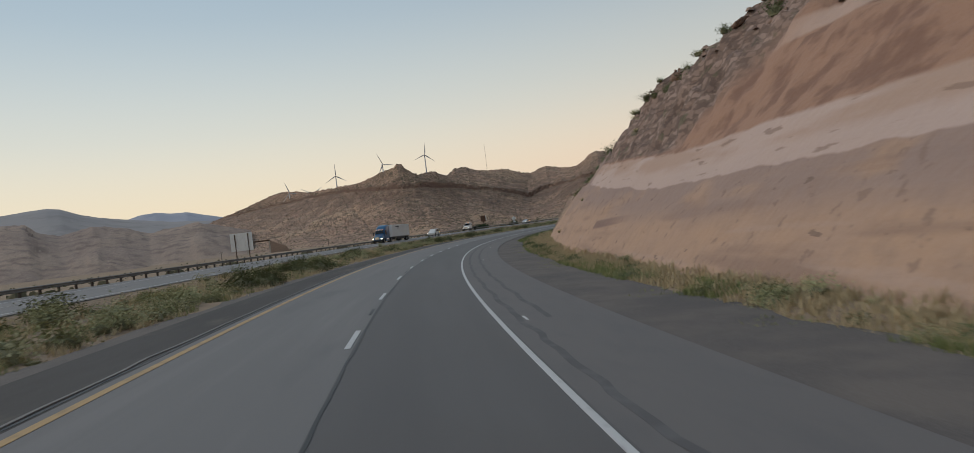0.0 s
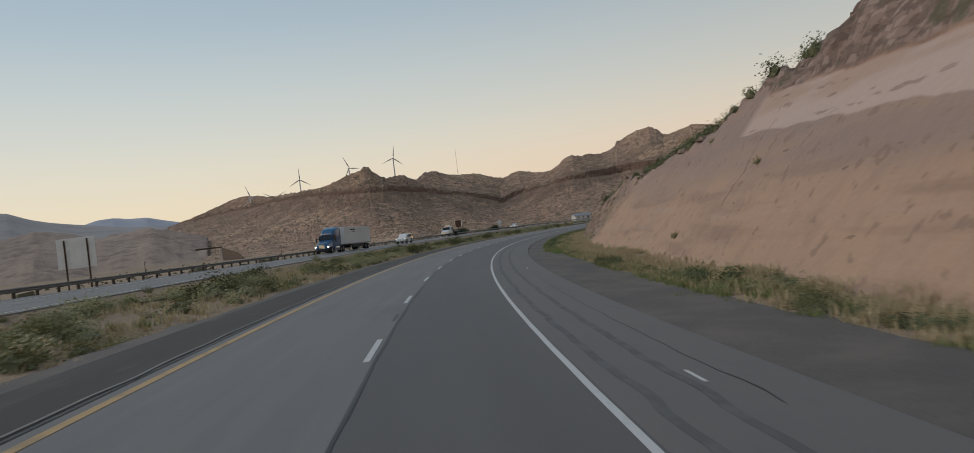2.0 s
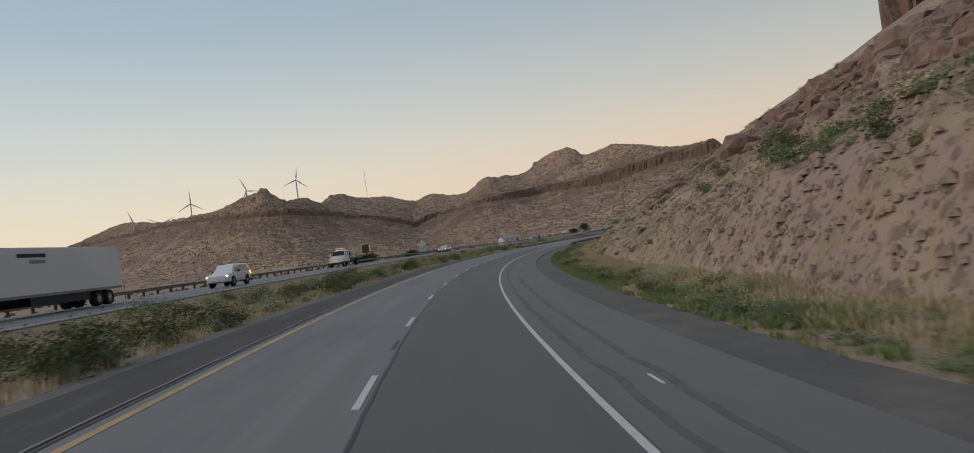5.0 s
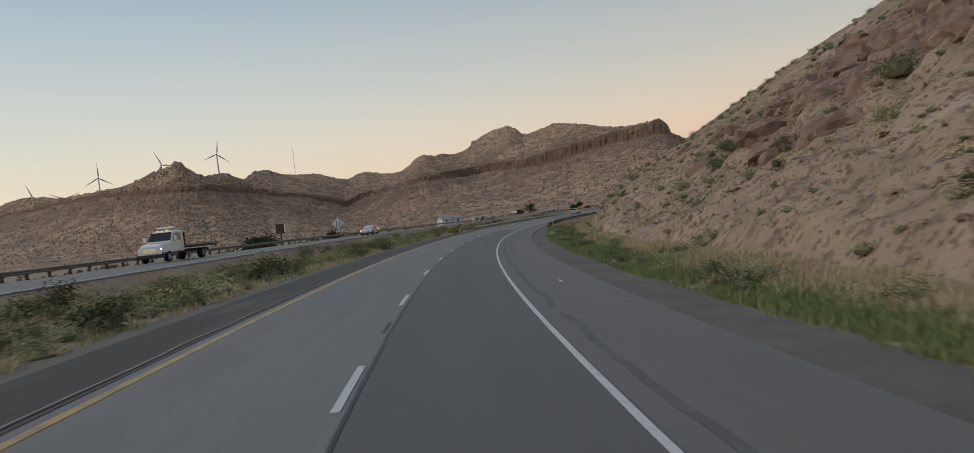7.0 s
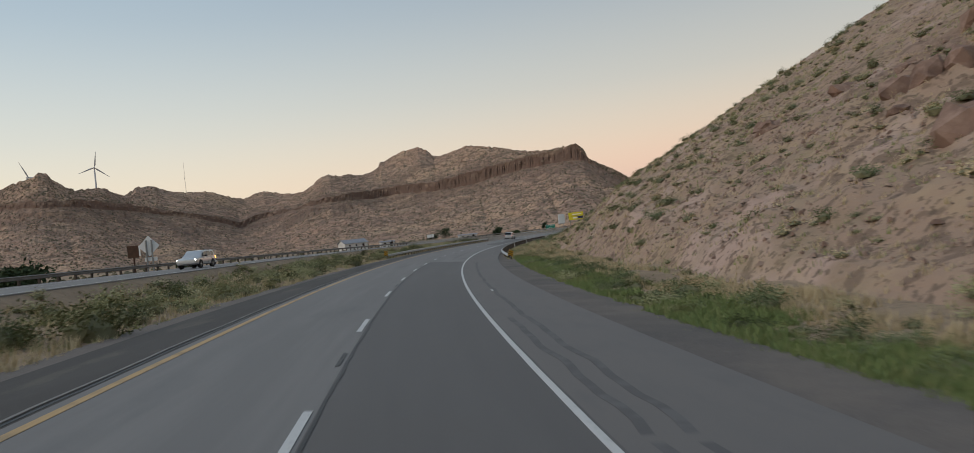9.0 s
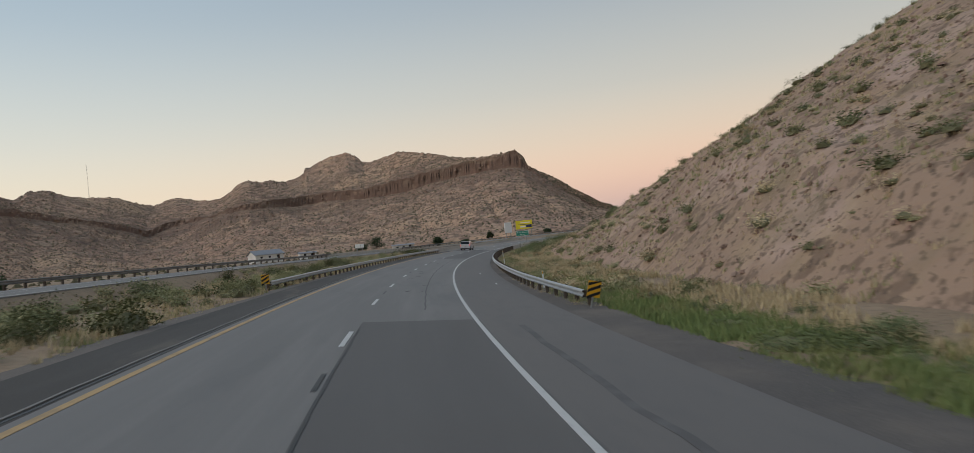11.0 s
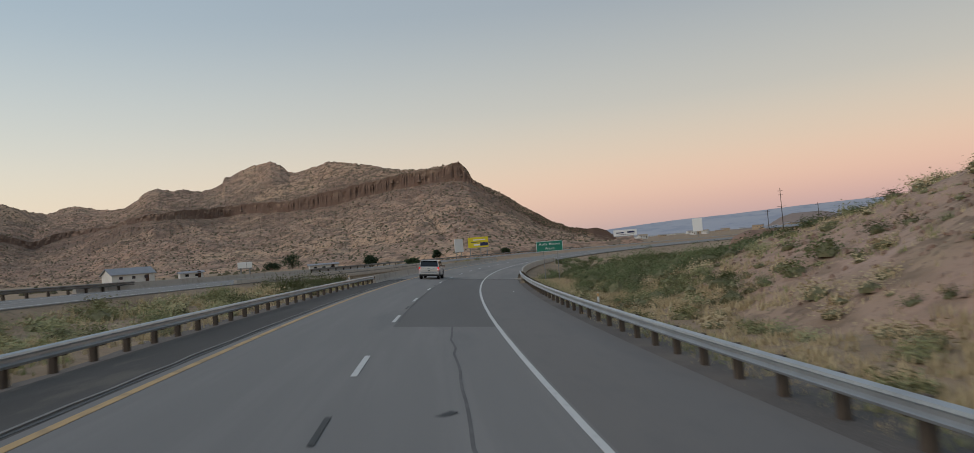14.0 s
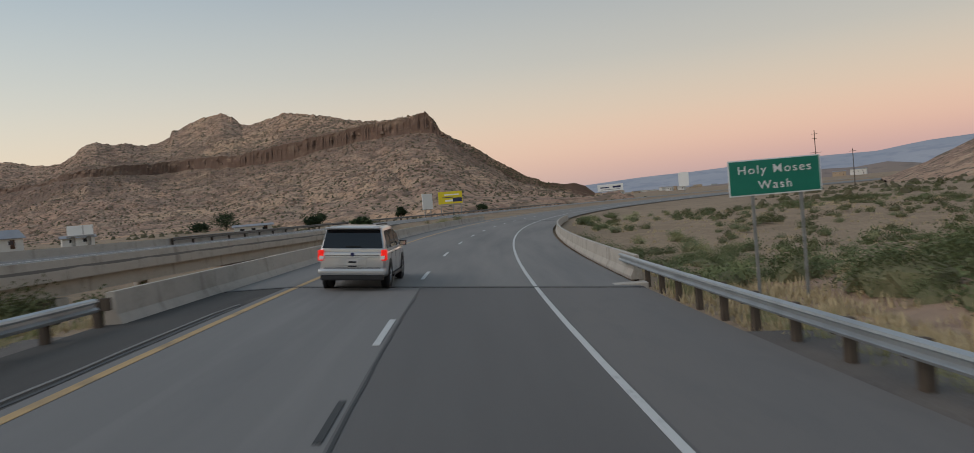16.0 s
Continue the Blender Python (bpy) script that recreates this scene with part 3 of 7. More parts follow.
# bearings (degrees right of north) and elevations of the crest, seen from that centre: the western hill, then the long mesa
CREST_WEST = ((-34, 0.9), (-24, 1.63), (-19, 2.64), (-17.1, 3.32), (-15.6, 3.9), (-13.9, 4.54), (-12.7, 5.08), (-11.6, 5.36), (-10.6, 5.36), (-9.6, 5.16), (-7.7, 5.41), (-5.6, 5.75), (-4.4, 6.27), (-3.2, 6.81), (-2.6, 6.94), (-2.2, 7.28), (-1.7, 7.2), (-1.4, 6.79), (-0.5, 6.19), (-0.1, 6.01),
              (0.6, 6.07), (1.2, 6.15), (1.8, 5.97), (2.5, 5.53), (2.9, 5.44), (3.3, 5.64), (3.7, 5.99), (4.9, 5.94), (5.2, 5.75), (6.6, 5.4), (8.5, 5.28), (9.5, 4.96), (10.4, 4.64))
CREST_EAST = ((11.0, 4.58), (11.8, 4.87), (12.4, 5.03), (13.6, 4.77), (14.7, 4.65), (15.5, 4.82), (16.2, 5.26), (16.7, 5.73), (17.4, 5.86), (18.2, 5.68), (18.7, 5.78), (20, 5.61), (20.8, 5.85), (21.2, 6.07), (21.35, 6.46), (21.8, 6.53), (22.3, 6.8), (23.3, 7.19), (24.4, 7.36), (25, 7.14), (25.6, 6.58), (26.5, 6.59), (27.5, 6.85),
              (28.3, 7.12), (29.7, 6.95), (31.2, 6.6), (33.1, 6.17), (34.6, 6.08), (35.8, 6.19), (36.9, 6.4), (37.3, 6.0), (37.55, 5.61), (37.7, 5.01), (38.4, 4.71), (39.5, 4.07), (41, 2.95), (42.9, 1.73), (43.9, 1.32), (45, 1.12), (45.7, 1.15), (46.4, 0.9), (47, 0.4))
CREST_D = ((-34, 1800), (-20, 1600), (-11, 1330), (-5, 950), (-2.1, 860), (1, 960), (4.2, 1139), (9, 1180), (12.5, 1270), (17, 1100), (21.5, 1238), (24.6, 1141), (28.5, 1040), (37, 855), (45, 800), (47, 830))
FOOT_A, FOOT_D = (-34, -12, 0, 10, 25, 36, 47), (760, 600, 520, 640, 560, 470, 560)
# the cliff band: elevation of its rim and of its base
RIM = ((-34, 0.6), (-12, 4.48), (-8, 5.19), (-4.5, 5.35), (-2.7, 5.43), (-0.9, 5.4), (1, 5.21), (3, 4.83), (4.8, 4.38), (6.9, 3.89), (9, 3.38), (10.5, 2.85), (11.6, 3.29), (13, 3.46), (14.4, 3.56), (15.8, 3.88), (17.2, 4.12), (20, 4.39), (22.8, 4.57), (25.5, 4.58), (28.2, 5.0), (31, 5.48), (33.4, 5.85), (35.5, 5.96), (36.9, 6.3), (37.5, 5.47), (38.5, 4.31), (42, 1.58), (47, 0.11))
RIM_BASE = ((-34, 0.5), (-12, 4.34), (-8, 4.94), (-4.5, 4.99), (-1, 4.97), (2.8, 4.4), (6.8, 3.58), (9, 2.99), (10.5, 2.42), (12, 2.99), (15, 3.49), (17.2, 3.73), (20.5, 3.77), (22.8, 3.92), (25.7, 3.84), (28.1, 3.98), (30.6, 4.52), (33.2, 4.88), (35.7, 5.05), (37.4, 4.94), (38.5, 4.17), (42, 1.51), (47, 0.04))
_az = np.arange(-34, 47.01, 0.08)
_rv = np.concatenate([np.linspace(-0.1, 0, 4), np.linspace(0.008, 0.6, 64), np.linspace(0.604, 0.63, 6), np.linspace(0.637, 1, 46), np.linspace(1.02, 1.35, 8)])
_ca, _ce = np.array(CREST_WEST + CREST_EAST).T
_ra, _re = np.array(RIM).T
_ba, _be = np.array(RIM_BASE).T
_da, _dd = np.array(CREST_D).T
_fa = np.arange(-40, 53, 0.25)
_soft = np.exp(-np.linspace(-2.2, 2.2, 23) ** 2)
_sd = np.convolve(np.pad(np.interp(_fa, _da, _dd), 11, "edge"), _soft / _soft.sum(), "valid")


def up(a, xs, ys, d):
    """Height at distance d of a line of sight at bearing a."""
    return 2.4 + math.tan(radians(float(np.interp(a, xs, ys)))) * d


def mountain_point(a, v):
    """A place on the mountain: bearing a, and v from its foot (0) over the cliff band (0.60 to 0.63) to the crest (1)."""
    rd = float(np.interp(a, _fa, _sd))
    rz = up(a, _ca, _ce, rd)
    fd = float(np.interp(a, FOOT_A, FOOT_D))
    zf = 4.0
    sa, ca = math.sin(radians(a)), math.cos(radians(a))
    vb = float(np.interp(a, (-34, -14, -7, 0, 7, 26, 33, 37.5, 47), (0.95, 0.93, 0.82, 0.74, 0.66, 0.7, 0.82, 0.95, 0.97))) + 0.02 * fbm(a * 10, 0.0, 80.0, 2, 9.0)
    db = fd + (rd - fd) * vb
    rag = fbm(a * 12, 0.0, 8.0, 5, 5.0)
    band = min(max(up(a, _ra, _re, db) + 1.6 * rag, zf + 2), rz - 0.6)
    base = up(a, _ba, _be, db) - 1.5 * abs(fbm(a * 9, 3.0, 8.0, 4, 2.0)) * float(np.interp(a, (38, 39), (1, 0)))
    base = max(min(base, band - 0.4), zf + 0.5)
    if v < 0:
        d, z = fd + v * 300, zf + v * 120
    elif v <= 0.6:
        t = v / 0.6
        d = fd + (db - fd) * t
        hollow = float(np.interp(a, (-30, -10, -3, 4, 10.5, 16, 24, 36, 40), (0.2, 0.3, 0.45, 0.7, 1.0, 0.6, 0.45, 0.35, 0.2)))
        z = zf + (base - zf) * ((1 - hollow) * t + hollow * t ** 2.2)
        # a few broad gullies run down from the cliff
        run = a + 2.5 * t + 1.5 * fbm(a * 3, t * 6, 8.0, 3, 6.5)
        z -= math.sin(math.pi * min(t * 1.05, 1.0)) * 3.0 * max(0.0, 1 - abs(fbm(run * 2.4, t * 1.5, 12.0, 2, 8.0)) * 3)
    elif v <= 0.63:
        k = (v - 0.6) / 0.03
        pillar = 0.5 * noise.cell(Vector((a * 4.5, 0.0, 2.0))) + 0.5 * noise.cell(Vector((a * 11.0, k * 1.5, 5.0)))
        d = db + 3.5 * k + (1 - abs(2 * k - 1)) * 3.2 * pillar
        z = base + (band - base) * k
    elif v <= 1:
        t = (v - 0.63) / 0.37
        d = db + 3.5 + (rd - db - 3.5) * t
        z = band + (rz - band) * t ** 1.15
        z -= 4.0 * t * (1 - t) * 1.5
    else:
        d, z = rd + (v - 1) * (rd - fd), rz - (v - 1) * (rd - fd) * 0.75
    x, y = MOUNT_C[0] + d * sa, MOUNT_C[1] + d * ca
    if 0 < v <= 1:
        amp = min(v * 6, 1.0) * (1 - 0.9 * max(0.0, (v - 0.88) / 0.12)) * (0.3 if 0.57 < v < 0.66 else 1.0)
        z += amp * (4.0 * fbm(x, y, 75.0, 3, 3.3) + 1.8 * fbm(x, y, 24.0, 4, 5.3) + 1.5 * abs(fbm(x, y, 9.0, 4, 6.1)) - 0.8)
        if v > 0.97:
            z += 0.9 * max(0.0, fbm(x, y, 12.0, 4, 2.2)) + (0.9 * noise.cell(Vector((a * 5.0, 0.0, 9.0))) - 0.45 if rz > 60 else 0.0)
    return x, y, z


def talus_material():
    """The mountain's slope with dark basalt debris fallen below the cliff band; the map's second value runs from foot to crest."""
    m = HILLSIDE.copy()
    m.name = "mountain_talus"
    n, ln = m.node_tree.nodes, m.node_tree.links
    b = n["Principled BSDF"]
    old = b.inputs["Base Color"].links[0].from_socket
    uv, sep, t = n.new("ShaderNodeTexCoord"), n.new("ShaderNodeSeparateXYZ"), n.new("ShaderNodeTexNoise")
    ln.new(uv.outputs["UV"], sep.inputs[0])
    ln.new(uv.outputs["Object"], t.inputs["Vector"])
    t.inputs["Scale"].default_value, t.inputs["Detail"].default_value, t.inputs["Roughness"].default_value = 0.03, 8, 0.7
    add = n.new("ShaderNodeMath")
    add.operation, add.inputs[1].default_value = "MULTIPLY_ADD", 0.9
    ln.new(t.outputs["Fac"], add.inputs[0])
    ln.new(sep.outputs["Y"], add.inputs[2])
    ramp = n.new("ShaderNodeValToRGB")
    for p, c in ((0.84, 0.0), (1.04, 0.6), (1.1, 0.5)):
        e = ramp.color_ramp.elements.new(min(p / 1.5, 1.0))
        e.color = (c, c, c, 1)
    ramp.color_ramp.elements[0].color = (0, 0, 0, 1)
    ramp.color_ramp.elements[-1].color = (0, 0, 0, 1)
    ramp.color_ramp.elements[-1].position = 0.80
    half = n.new("ShaderNodeMath")
    half.operation, half.inputs[1].default_value = "DIVIDE", 1.5
    ln.new(add.outputs[0], half.inputs[0])
    ln.new(half.outputs[0], ramp.inputs[0])
    for scale, stretch, lo, hi, colour, amount in ((1.0, (14, 60, 1), 0.52, 0.64, (0.165, 0.112, 0.085, 1), 0.6), (1.0, (10, 34, 1), 0.54, 0.66, (0.36, 0.27, 0.19, 1), 0.5)):
        mp, ledge, mr, mix = n.new("ShaderNodeMapping"), n.new("ShaderNodeTexNoise"), n.new("ShaderNodeMapRange"), n.new("ShaderNodeMix")
        mp.inputs["Scale"].default_value = stretch
        ledge.inputs["Scale"].default_value, ledge.inputs["Detail"].default_value = scale, 6
        mr.inputs["From Min"].default_value, mr.inputs["From Max"].default_value, mr.inputs["To Max"].default_value = lo, hi, amount
        mix.data_type = "RGBA"
        mix.inputs["B"].default_value = colour
        ln.new(uv.outputs["UV"], mp.inputs[0])
        ln.new(mp.outputs[0], ledge.inputs["Vector"])
        ln.new(ledge.outputs["Fac"], mr.inputs["Value"])
        ln.new(mr.outputs["Result"], mix.inputs["Factor"])
        ln.new(old, mix.inputs["A"])
        old = mix.outputs["Result"]
    mx = n.new("ShaderNodeMix")
    mx.data_type = "RGBA"
    mx.inputs["B"].default_value = (0.135, 0.09, 0.068, 1)
    ln.new(ramp.outputs[0], mx.inputs["Factor"])
    ln.new(old, mx.inputs["A"])
    ln.new(mx.outputs["Result"], b.inputs["Base Color"])
    return m


_v = [mountain_point(float(a), float(v)) for a in _az for v in _rv]
mountain = new("mountain", mesh_from("mountain", _v, grid_faces(len(_az), len(_rv)), talus_material(), [(a / 20, v) for a in _az for v in _rv]))
fix_normals(mountain.data)
structure(mountain, "brown desert mountain with a dark cliff band and rocky crest", "mountain")


def far_ridge(name, eye, nodes, dist, depth, mat, label, rough=0.02, base=-20):
    """A distant range: bearings and elevations of its crest, seen from eye, at dist metres."""
    az, el = np.array(nodes, float).T
    aa = np.linspace(az[0], az[-1], 260)
    v = []
    for a in aa:
        e = math.tan(radians(float(np.interp(a, az, el)))) * dist
        for t in np.linspace(0, 1.25, 16):
            d = dist - depth * (1 - t)
            x, y = eye[0] + d * math.sin(radians(a)), eye[1] + d * math.cos(radians(a))
            g = min(t, 1.0) ** 0.8 if t <= 1 else 1 - (t - 1) * 2
            z = base + (e + 2.4 - base) * g
            z += rough * dist * 0.1 * fbm(x, y, dist * 0.05, 5, 3.0) * (1 - 0.85 * (abs(t - 1) < 0.06)) + (rough * dist * 0.03 * fbm(x, y, dist * 0.012, 4, 8.0))
            v.append((x, y, z))
    ob = new(name, mesh_from(name, v, grid_faces(260, 16), mat, smooth=True))
    fix_normals(ob.data)
    return structure(ob, label, "mountain")


MESA = steep_rock(material("mesa_slope", (0.28, 0.215, 0.175), 0.97, spots=[(0.01, 6, 0.42, 0.6, (0.35, 0.265, 0.2), 0.8), (0.05, 6, 0.48, 0.62, (0.175, 0.13, 0.11), 0.85), (0.2, 5, 0.54, 0.64, (0.38, 0.3, 0.23), 0.6)], bump=1.0, bump_scale=0.2), (0.12, 0.08, 0.066), 0.5, 0.75)
FAR_TAN = material("far_hills", (0.25, 0.195, 0.17), 1.0, spots=[(0.004, 5, 0.4, 0.65, (0.26, 0.205, 0.16), 0.7), (0.03, 5, 0.5, 0.7, (0.13, 0.11, 0.1), 0.6)])
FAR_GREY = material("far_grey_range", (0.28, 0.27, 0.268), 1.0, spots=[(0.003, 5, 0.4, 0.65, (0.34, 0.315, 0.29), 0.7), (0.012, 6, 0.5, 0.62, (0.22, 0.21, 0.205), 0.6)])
# blue aerial haze is painted into the base colour of the farthest ranges
HAZE_BLUE = material("haze_tinted_range", (0.33, 0.35, 0.40), 1.0, spots=[(0.002, 6, 0.4, 0.65, (0.40, 0.40, 0.43), 0.8), (0.01, 6, 0.5, 0.62, (0.27, 0.295, 0.35), 0.7)])
far_ridge("haze_tinted_range", (0, 0), ((-34, 3.0), (-22, 3.2), (-19.3, 3.7), (-18.4, 3.96), (-17.4, 4.03), (-16.4, 3.88), (-15.3, 3.86), (-14.1, 3.54), (-12, 3.0), (-8, 2.5)), 4200, 900, HAZE_BLUE, "far mountain range with blue haze in its colour", 0.006)
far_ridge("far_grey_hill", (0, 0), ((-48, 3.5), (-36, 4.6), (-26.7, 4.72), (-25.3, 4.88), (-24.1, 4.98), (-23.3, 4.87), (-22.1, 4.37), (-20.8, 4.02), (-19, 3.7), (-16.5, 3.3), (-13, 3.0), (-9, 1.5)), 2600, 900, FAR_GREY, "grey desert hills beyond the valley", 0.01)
far_ridge("near_mesa", (0, 0), ((-48, 3.6), (-30, 4.0), (-26.8, 4.07), (-25.4, 4.02), (-24.8, 3.45), (-23.5, 3.06), (-23, 3.17), (-21.4, 3.52), (-19.5, 3.18), (-18, 2.61), (-16.7, 2.83), (-14.6, 3.04), (-11, 2.0)), 1200, 420, MESA, "grey-brown mesas and broken hills across the valley", 0.05)
far_ridge("far_plateau", (110, 344), ((40, 0.8), (49.7, 1.1), (52.8, 1.29), (55.1, 1.4), (58.8, 1.47), (63.9, 1.66), (67.9, 1.73), (70.9, 1.69), (72.7, 1.92), (74, 2.07), (82, 2.4), (95, 1.8)), 4000, 700, HAZE_BLUE, "long horizon plateau with blue haze in its colour", 0.004)
far_ridge("low_butte", (110, 344), ((59, 0.3), (61.6, 0.4), (62.6, 0.95), (63.4, 1.15), (65.4, 1.15), (66.6, 0.8), (69, 0.7), (71, 0.9), (73, 0.6)), 1500, 200, FAR_TAN, "low flat-topped butte beyond the town", 0.006)
far_ridge("side_hill", (110, 344), ((68.5, -0.2), (71, 0.6), (73, 1.5), (74.5, 2.2), (78, 3.6), (84, 4.5), (95, 4.0)), 420, 150, HILLSIDE, "brown scrub-covered hill beyond the wash", 0.02, base=-6)


# ---- helpers for things and their parts ----


def thing(name, m, label, category, group="", kind=""):
    ob = new(name)
    ob.empty_display_size = 0.3
    ob.matrix_world = m
    return tagged(ob, label, category, group, kind)


def part(name, bm, mat, parent, label="", smooth=False):
    me = bpy.data.meshes.new(name)
    bmesh.ops.recalc_face_normals(bm, faces=bm.faces)
    bm.to_mesh(me)
    bm.free()
    me.materials.append(mat)
    if smooth:
        me.polygons.foreach_set("use_smooth", [True] * len(me.polygons))
    ob = new(name, me)
    ob.parent = parent
    if label:
        tagged(ob, label)
    return ob


def shared(name, me, parent, m):
    ob = new(name, me)
    ob.parent = parent
    ob.matrix_local = m
    return ob


def box(bm, c, size, bevel=0.0, turn=None):
    r = bmesh.ops.create_cube(bm, size=1.0)
    m = Matrix.Translation(c) @ (turn or Matrix()) @ Matrix.Diagonal((*size, 1))
    bmesh.ops.transform(bm, matrix=m, verts=r["verts"])
    if bevel:
        es = list({e for v in r["verts"] for e in v.link_edges})
        bmesh.ops.bevel(bm, geom=es, offset=bevel, segments=2, affect="EDGES", profile=0.6)
    return bm


def rod(bm, a, b, r0, r1=None, n=10):
    a, b = Vector(a), Vector(b)
    d = b - a
    m = Matrix.Translation((a + b) / 2) @ d.to_track_quat("Z", "Y").to_matrix().to_4x4()
    bmesh.ops.create_cone(bm, cap_ends=True, segments=n, radius1=r0, radius2=r0 if r1 is None else r1, depth=d.length, matrix=m)
    return bm


def loft(bm, rings, caps=True):
    """Skins rings of equal length."""
    vs = [[bm.verts.new(p) for p in r] for r in rings]
    n = len(rings[0])
    for a, b in zip(vs, vs[1:]):
        for i in range(n):
            bm.faces.new((a[i], a[(i + 1) % n], b[(i + 1) % n], b[i]))
    if caps:
        bm.faces.new(vs[0])
        bm.faces.new(vs[-1])
    return bm


def slab(bm, pts, push):
    """A flat panel of the outline pts, pushed along a vector to give it thickness."""
    p = Vector(push)
    a = [bm.verts.new(q) for q in pts]
    b = [bm.verts.new(Vector(q) + p) for q in pts]
    bm.faces.new(a)
    bm.faces.new(b[::-1])
    n = len(pts)
    for i in range(n):
        bm.faces.new((a[i], a[(i + 1) % n], b[(i + 1) % n], b[i]))
    return bm


BM = bmesh.new

# ---- lines and cracks on the road ----
structure(strip("edge_line_white", -150, 900, (WHITE_L - 0.065, WHITE_L + 0.065), WHITE_PAINT, rise=0.008, thick=0.006), "solid white edge line, scuffed", "road marking")
structure(strip("edge_line_yellow", -150, 900, (YELLOW_L - 0.085, YELLOW_L + 0.085), YELLOW_PAINT, rise=0.008, thick=0.006), "solid yellow edge line, worn", "road marking")
structure(strip("seam_crack", -150, 300, (DASH_L - 0.20, DASH_L - 0.145), TAR, rise=0.007, thick=0.004, step=0.7, wiggle=0.05), "black tar-filled seam between the lanes", "crack")
structure(strip("seam_crack_approach", 382, 428, (DASH_L - 0.20, DASH_L - 0.155), TAR, rise=0.007, thick=0.004, step=0.7, wiggle=0.05), "black tar-filled seam before the bridge", "crack")
structure(strip("edge_crack", -150, 424, (5.66, 5.74), TAR, rise=0.007, thick=0.004, step=0.8, wiggle=0.09), "dark crack along the pavement edge", "crack")
structure(strip("edge_lip", -150, 424, (5.80, 5.88), ASPHALT_OLD, rise=0.025, thick=0.03, step=1.5, wiggle=0.12), "pale raised lip of the old pavement edge", "kerb")
STREAK = material("rubbed_tyre_mark", (0.112, 0.108, 0.105), 0.85, spots=[(1.5, 5, 0.45, 0.6, (0.145, 0.14, 0.136), 0.9)])
for off, s0, s1 in ((-2.75, -40, 250), (-3.6, 20, 180), (-3.3, 230, 300), (-4.4, 60, 130)):
    structure(strip("shoulder_streak", s0, s1, (off - 0.09, off + 0.09) if off != -4.4 else (off - 0.012, off + 0.012), TAR if off == -4.4 else STREAK, rise=0.006, thick=0.004, step=0.8, wiggle=0.14), "dark tyre streak along the shoulder", "stain")

bm = box(BM(), (0, 0, 0.009), (0.13, 3.05, 0.006))
bm_me = bpy.data.meshes.new("lane_dash")
bm.to_mesh(bm_me)
bm.free()
bm_me.materials.append(WHITE_PAINT)
tar_me = bm_me.copy()
tar_me.materials[0] = TAR
BANK_TURN = Matrix.Rotation(math.atan(BANK), 4, "Y")
for n in range(-3, 72):
    s = 5.35 + 12.192 * n
    host = road_right if s < 302 else road_worn if s < 380 else road_dark2 if s < 428 else deck if s < 520 else road_on
    shared("lane_dash", bm_me, host, along(s, DASH_L, float(road_z(DASH_L))) @ BANK_TURN)
    if s < 420 and n % 2:
        shared("old_dash_scar", tar_me, host, along(s + 6.1, DASH_L - 0.02, float(road_z(DASH_L)) - 0.001) @ BANK_TURN @ Matrix.Diagonal((0.7, 0.55, 1, 1)))
for i, (s, l) in enumerate(((20, -2.9), (62, -3.9), (98, -4.4), (139, -3.4), (205, -4.0), (262, -3.2), (322, -4.6), (336, -4.2), (405, -4.4))):
    shared("stray_mark", bm_me, shoulder, along(s, l, float(road_z(l))) @ BANK_TURN @ Matrix.Diagonal((0.6, 0.3, 1, 1)))
# scuffs in the worn lane
for i in range(9):
    s, l = 316 + random.random() * 55, random.uniform(-1.6, 1.2)
    shared("tar_patch", tar_me, road_worn, along(s, l, float(road_z(l)) - 0.002, random.uniform(-90, 90)) @ BANK_TURN @ Matrix.Diagonal((random.uniform(0.5, 1.5), random.uniform(0.05, 0.18), 1, 1)))
structure(strip("long_crack", 306, 380, (-0.55, -0.49), STREAK, rise=0.006, thick=0.004, step=1.0, wiggle=0.08), "long wavering tar line down the worn lane", "crack")
# lines of the oncoming carriageway
OPP_TILT = Matrix.Rotation(-math.atan(0.018), 4, "Y")
structure(strip("opposite_edge_line", -150, 900, (17.75, 17.9), WHITE_PAINT, top=lambda l: (l - 17.0) * 0.018, lift=opp_z, rise=0.01, thick=0.006, step=6), "pale edge line of the oncoming carriageway", "road marking")
structure(strip("opposite_shoulder_line", -150, 900, (26.3, 26.45), WHITE_PAINT, top=lambda l: (l - 17.0) * 0.018, lift=opp_z, rise=0.01, thick=0.006, step=6), "white shoulder line of the oncoming carriageway", "road marking")
for n in range(-2, 46):
    s = 3.0 + 12.192 * n
    shared("lane_dash", bm_me, opposite, along(s, 22.1, opp_z(s, 22.1) + 0.004) @ OPP_TILT)
# joint of the bridge
jm = BM()
for l0 in np.arange(-5.5, 7.5, 0.5):
    a, b = along(428.1, l0, float(road_z(l0)) + 0.012), along(428.1, l0 + 0.52, float(road_z(l0 + 0.52)) + 0.012)
    p, q = a.translation, b.translation
    d = (a.to_3x3() @ Vector((0, 1, 0))) * 0.16
    slab(jm, [p - d, q - d, q + d, p + d], (0, 0, -0.05))
joint = new("expansion_joint", bpy.data.meshes.new("expansion_joint"))
jm.to_mesh(joint.data)
jm.free()
joint.data.materials.append(TAR)
structure(joint, "dark steel expansion joint across the bridge deck", "joint")

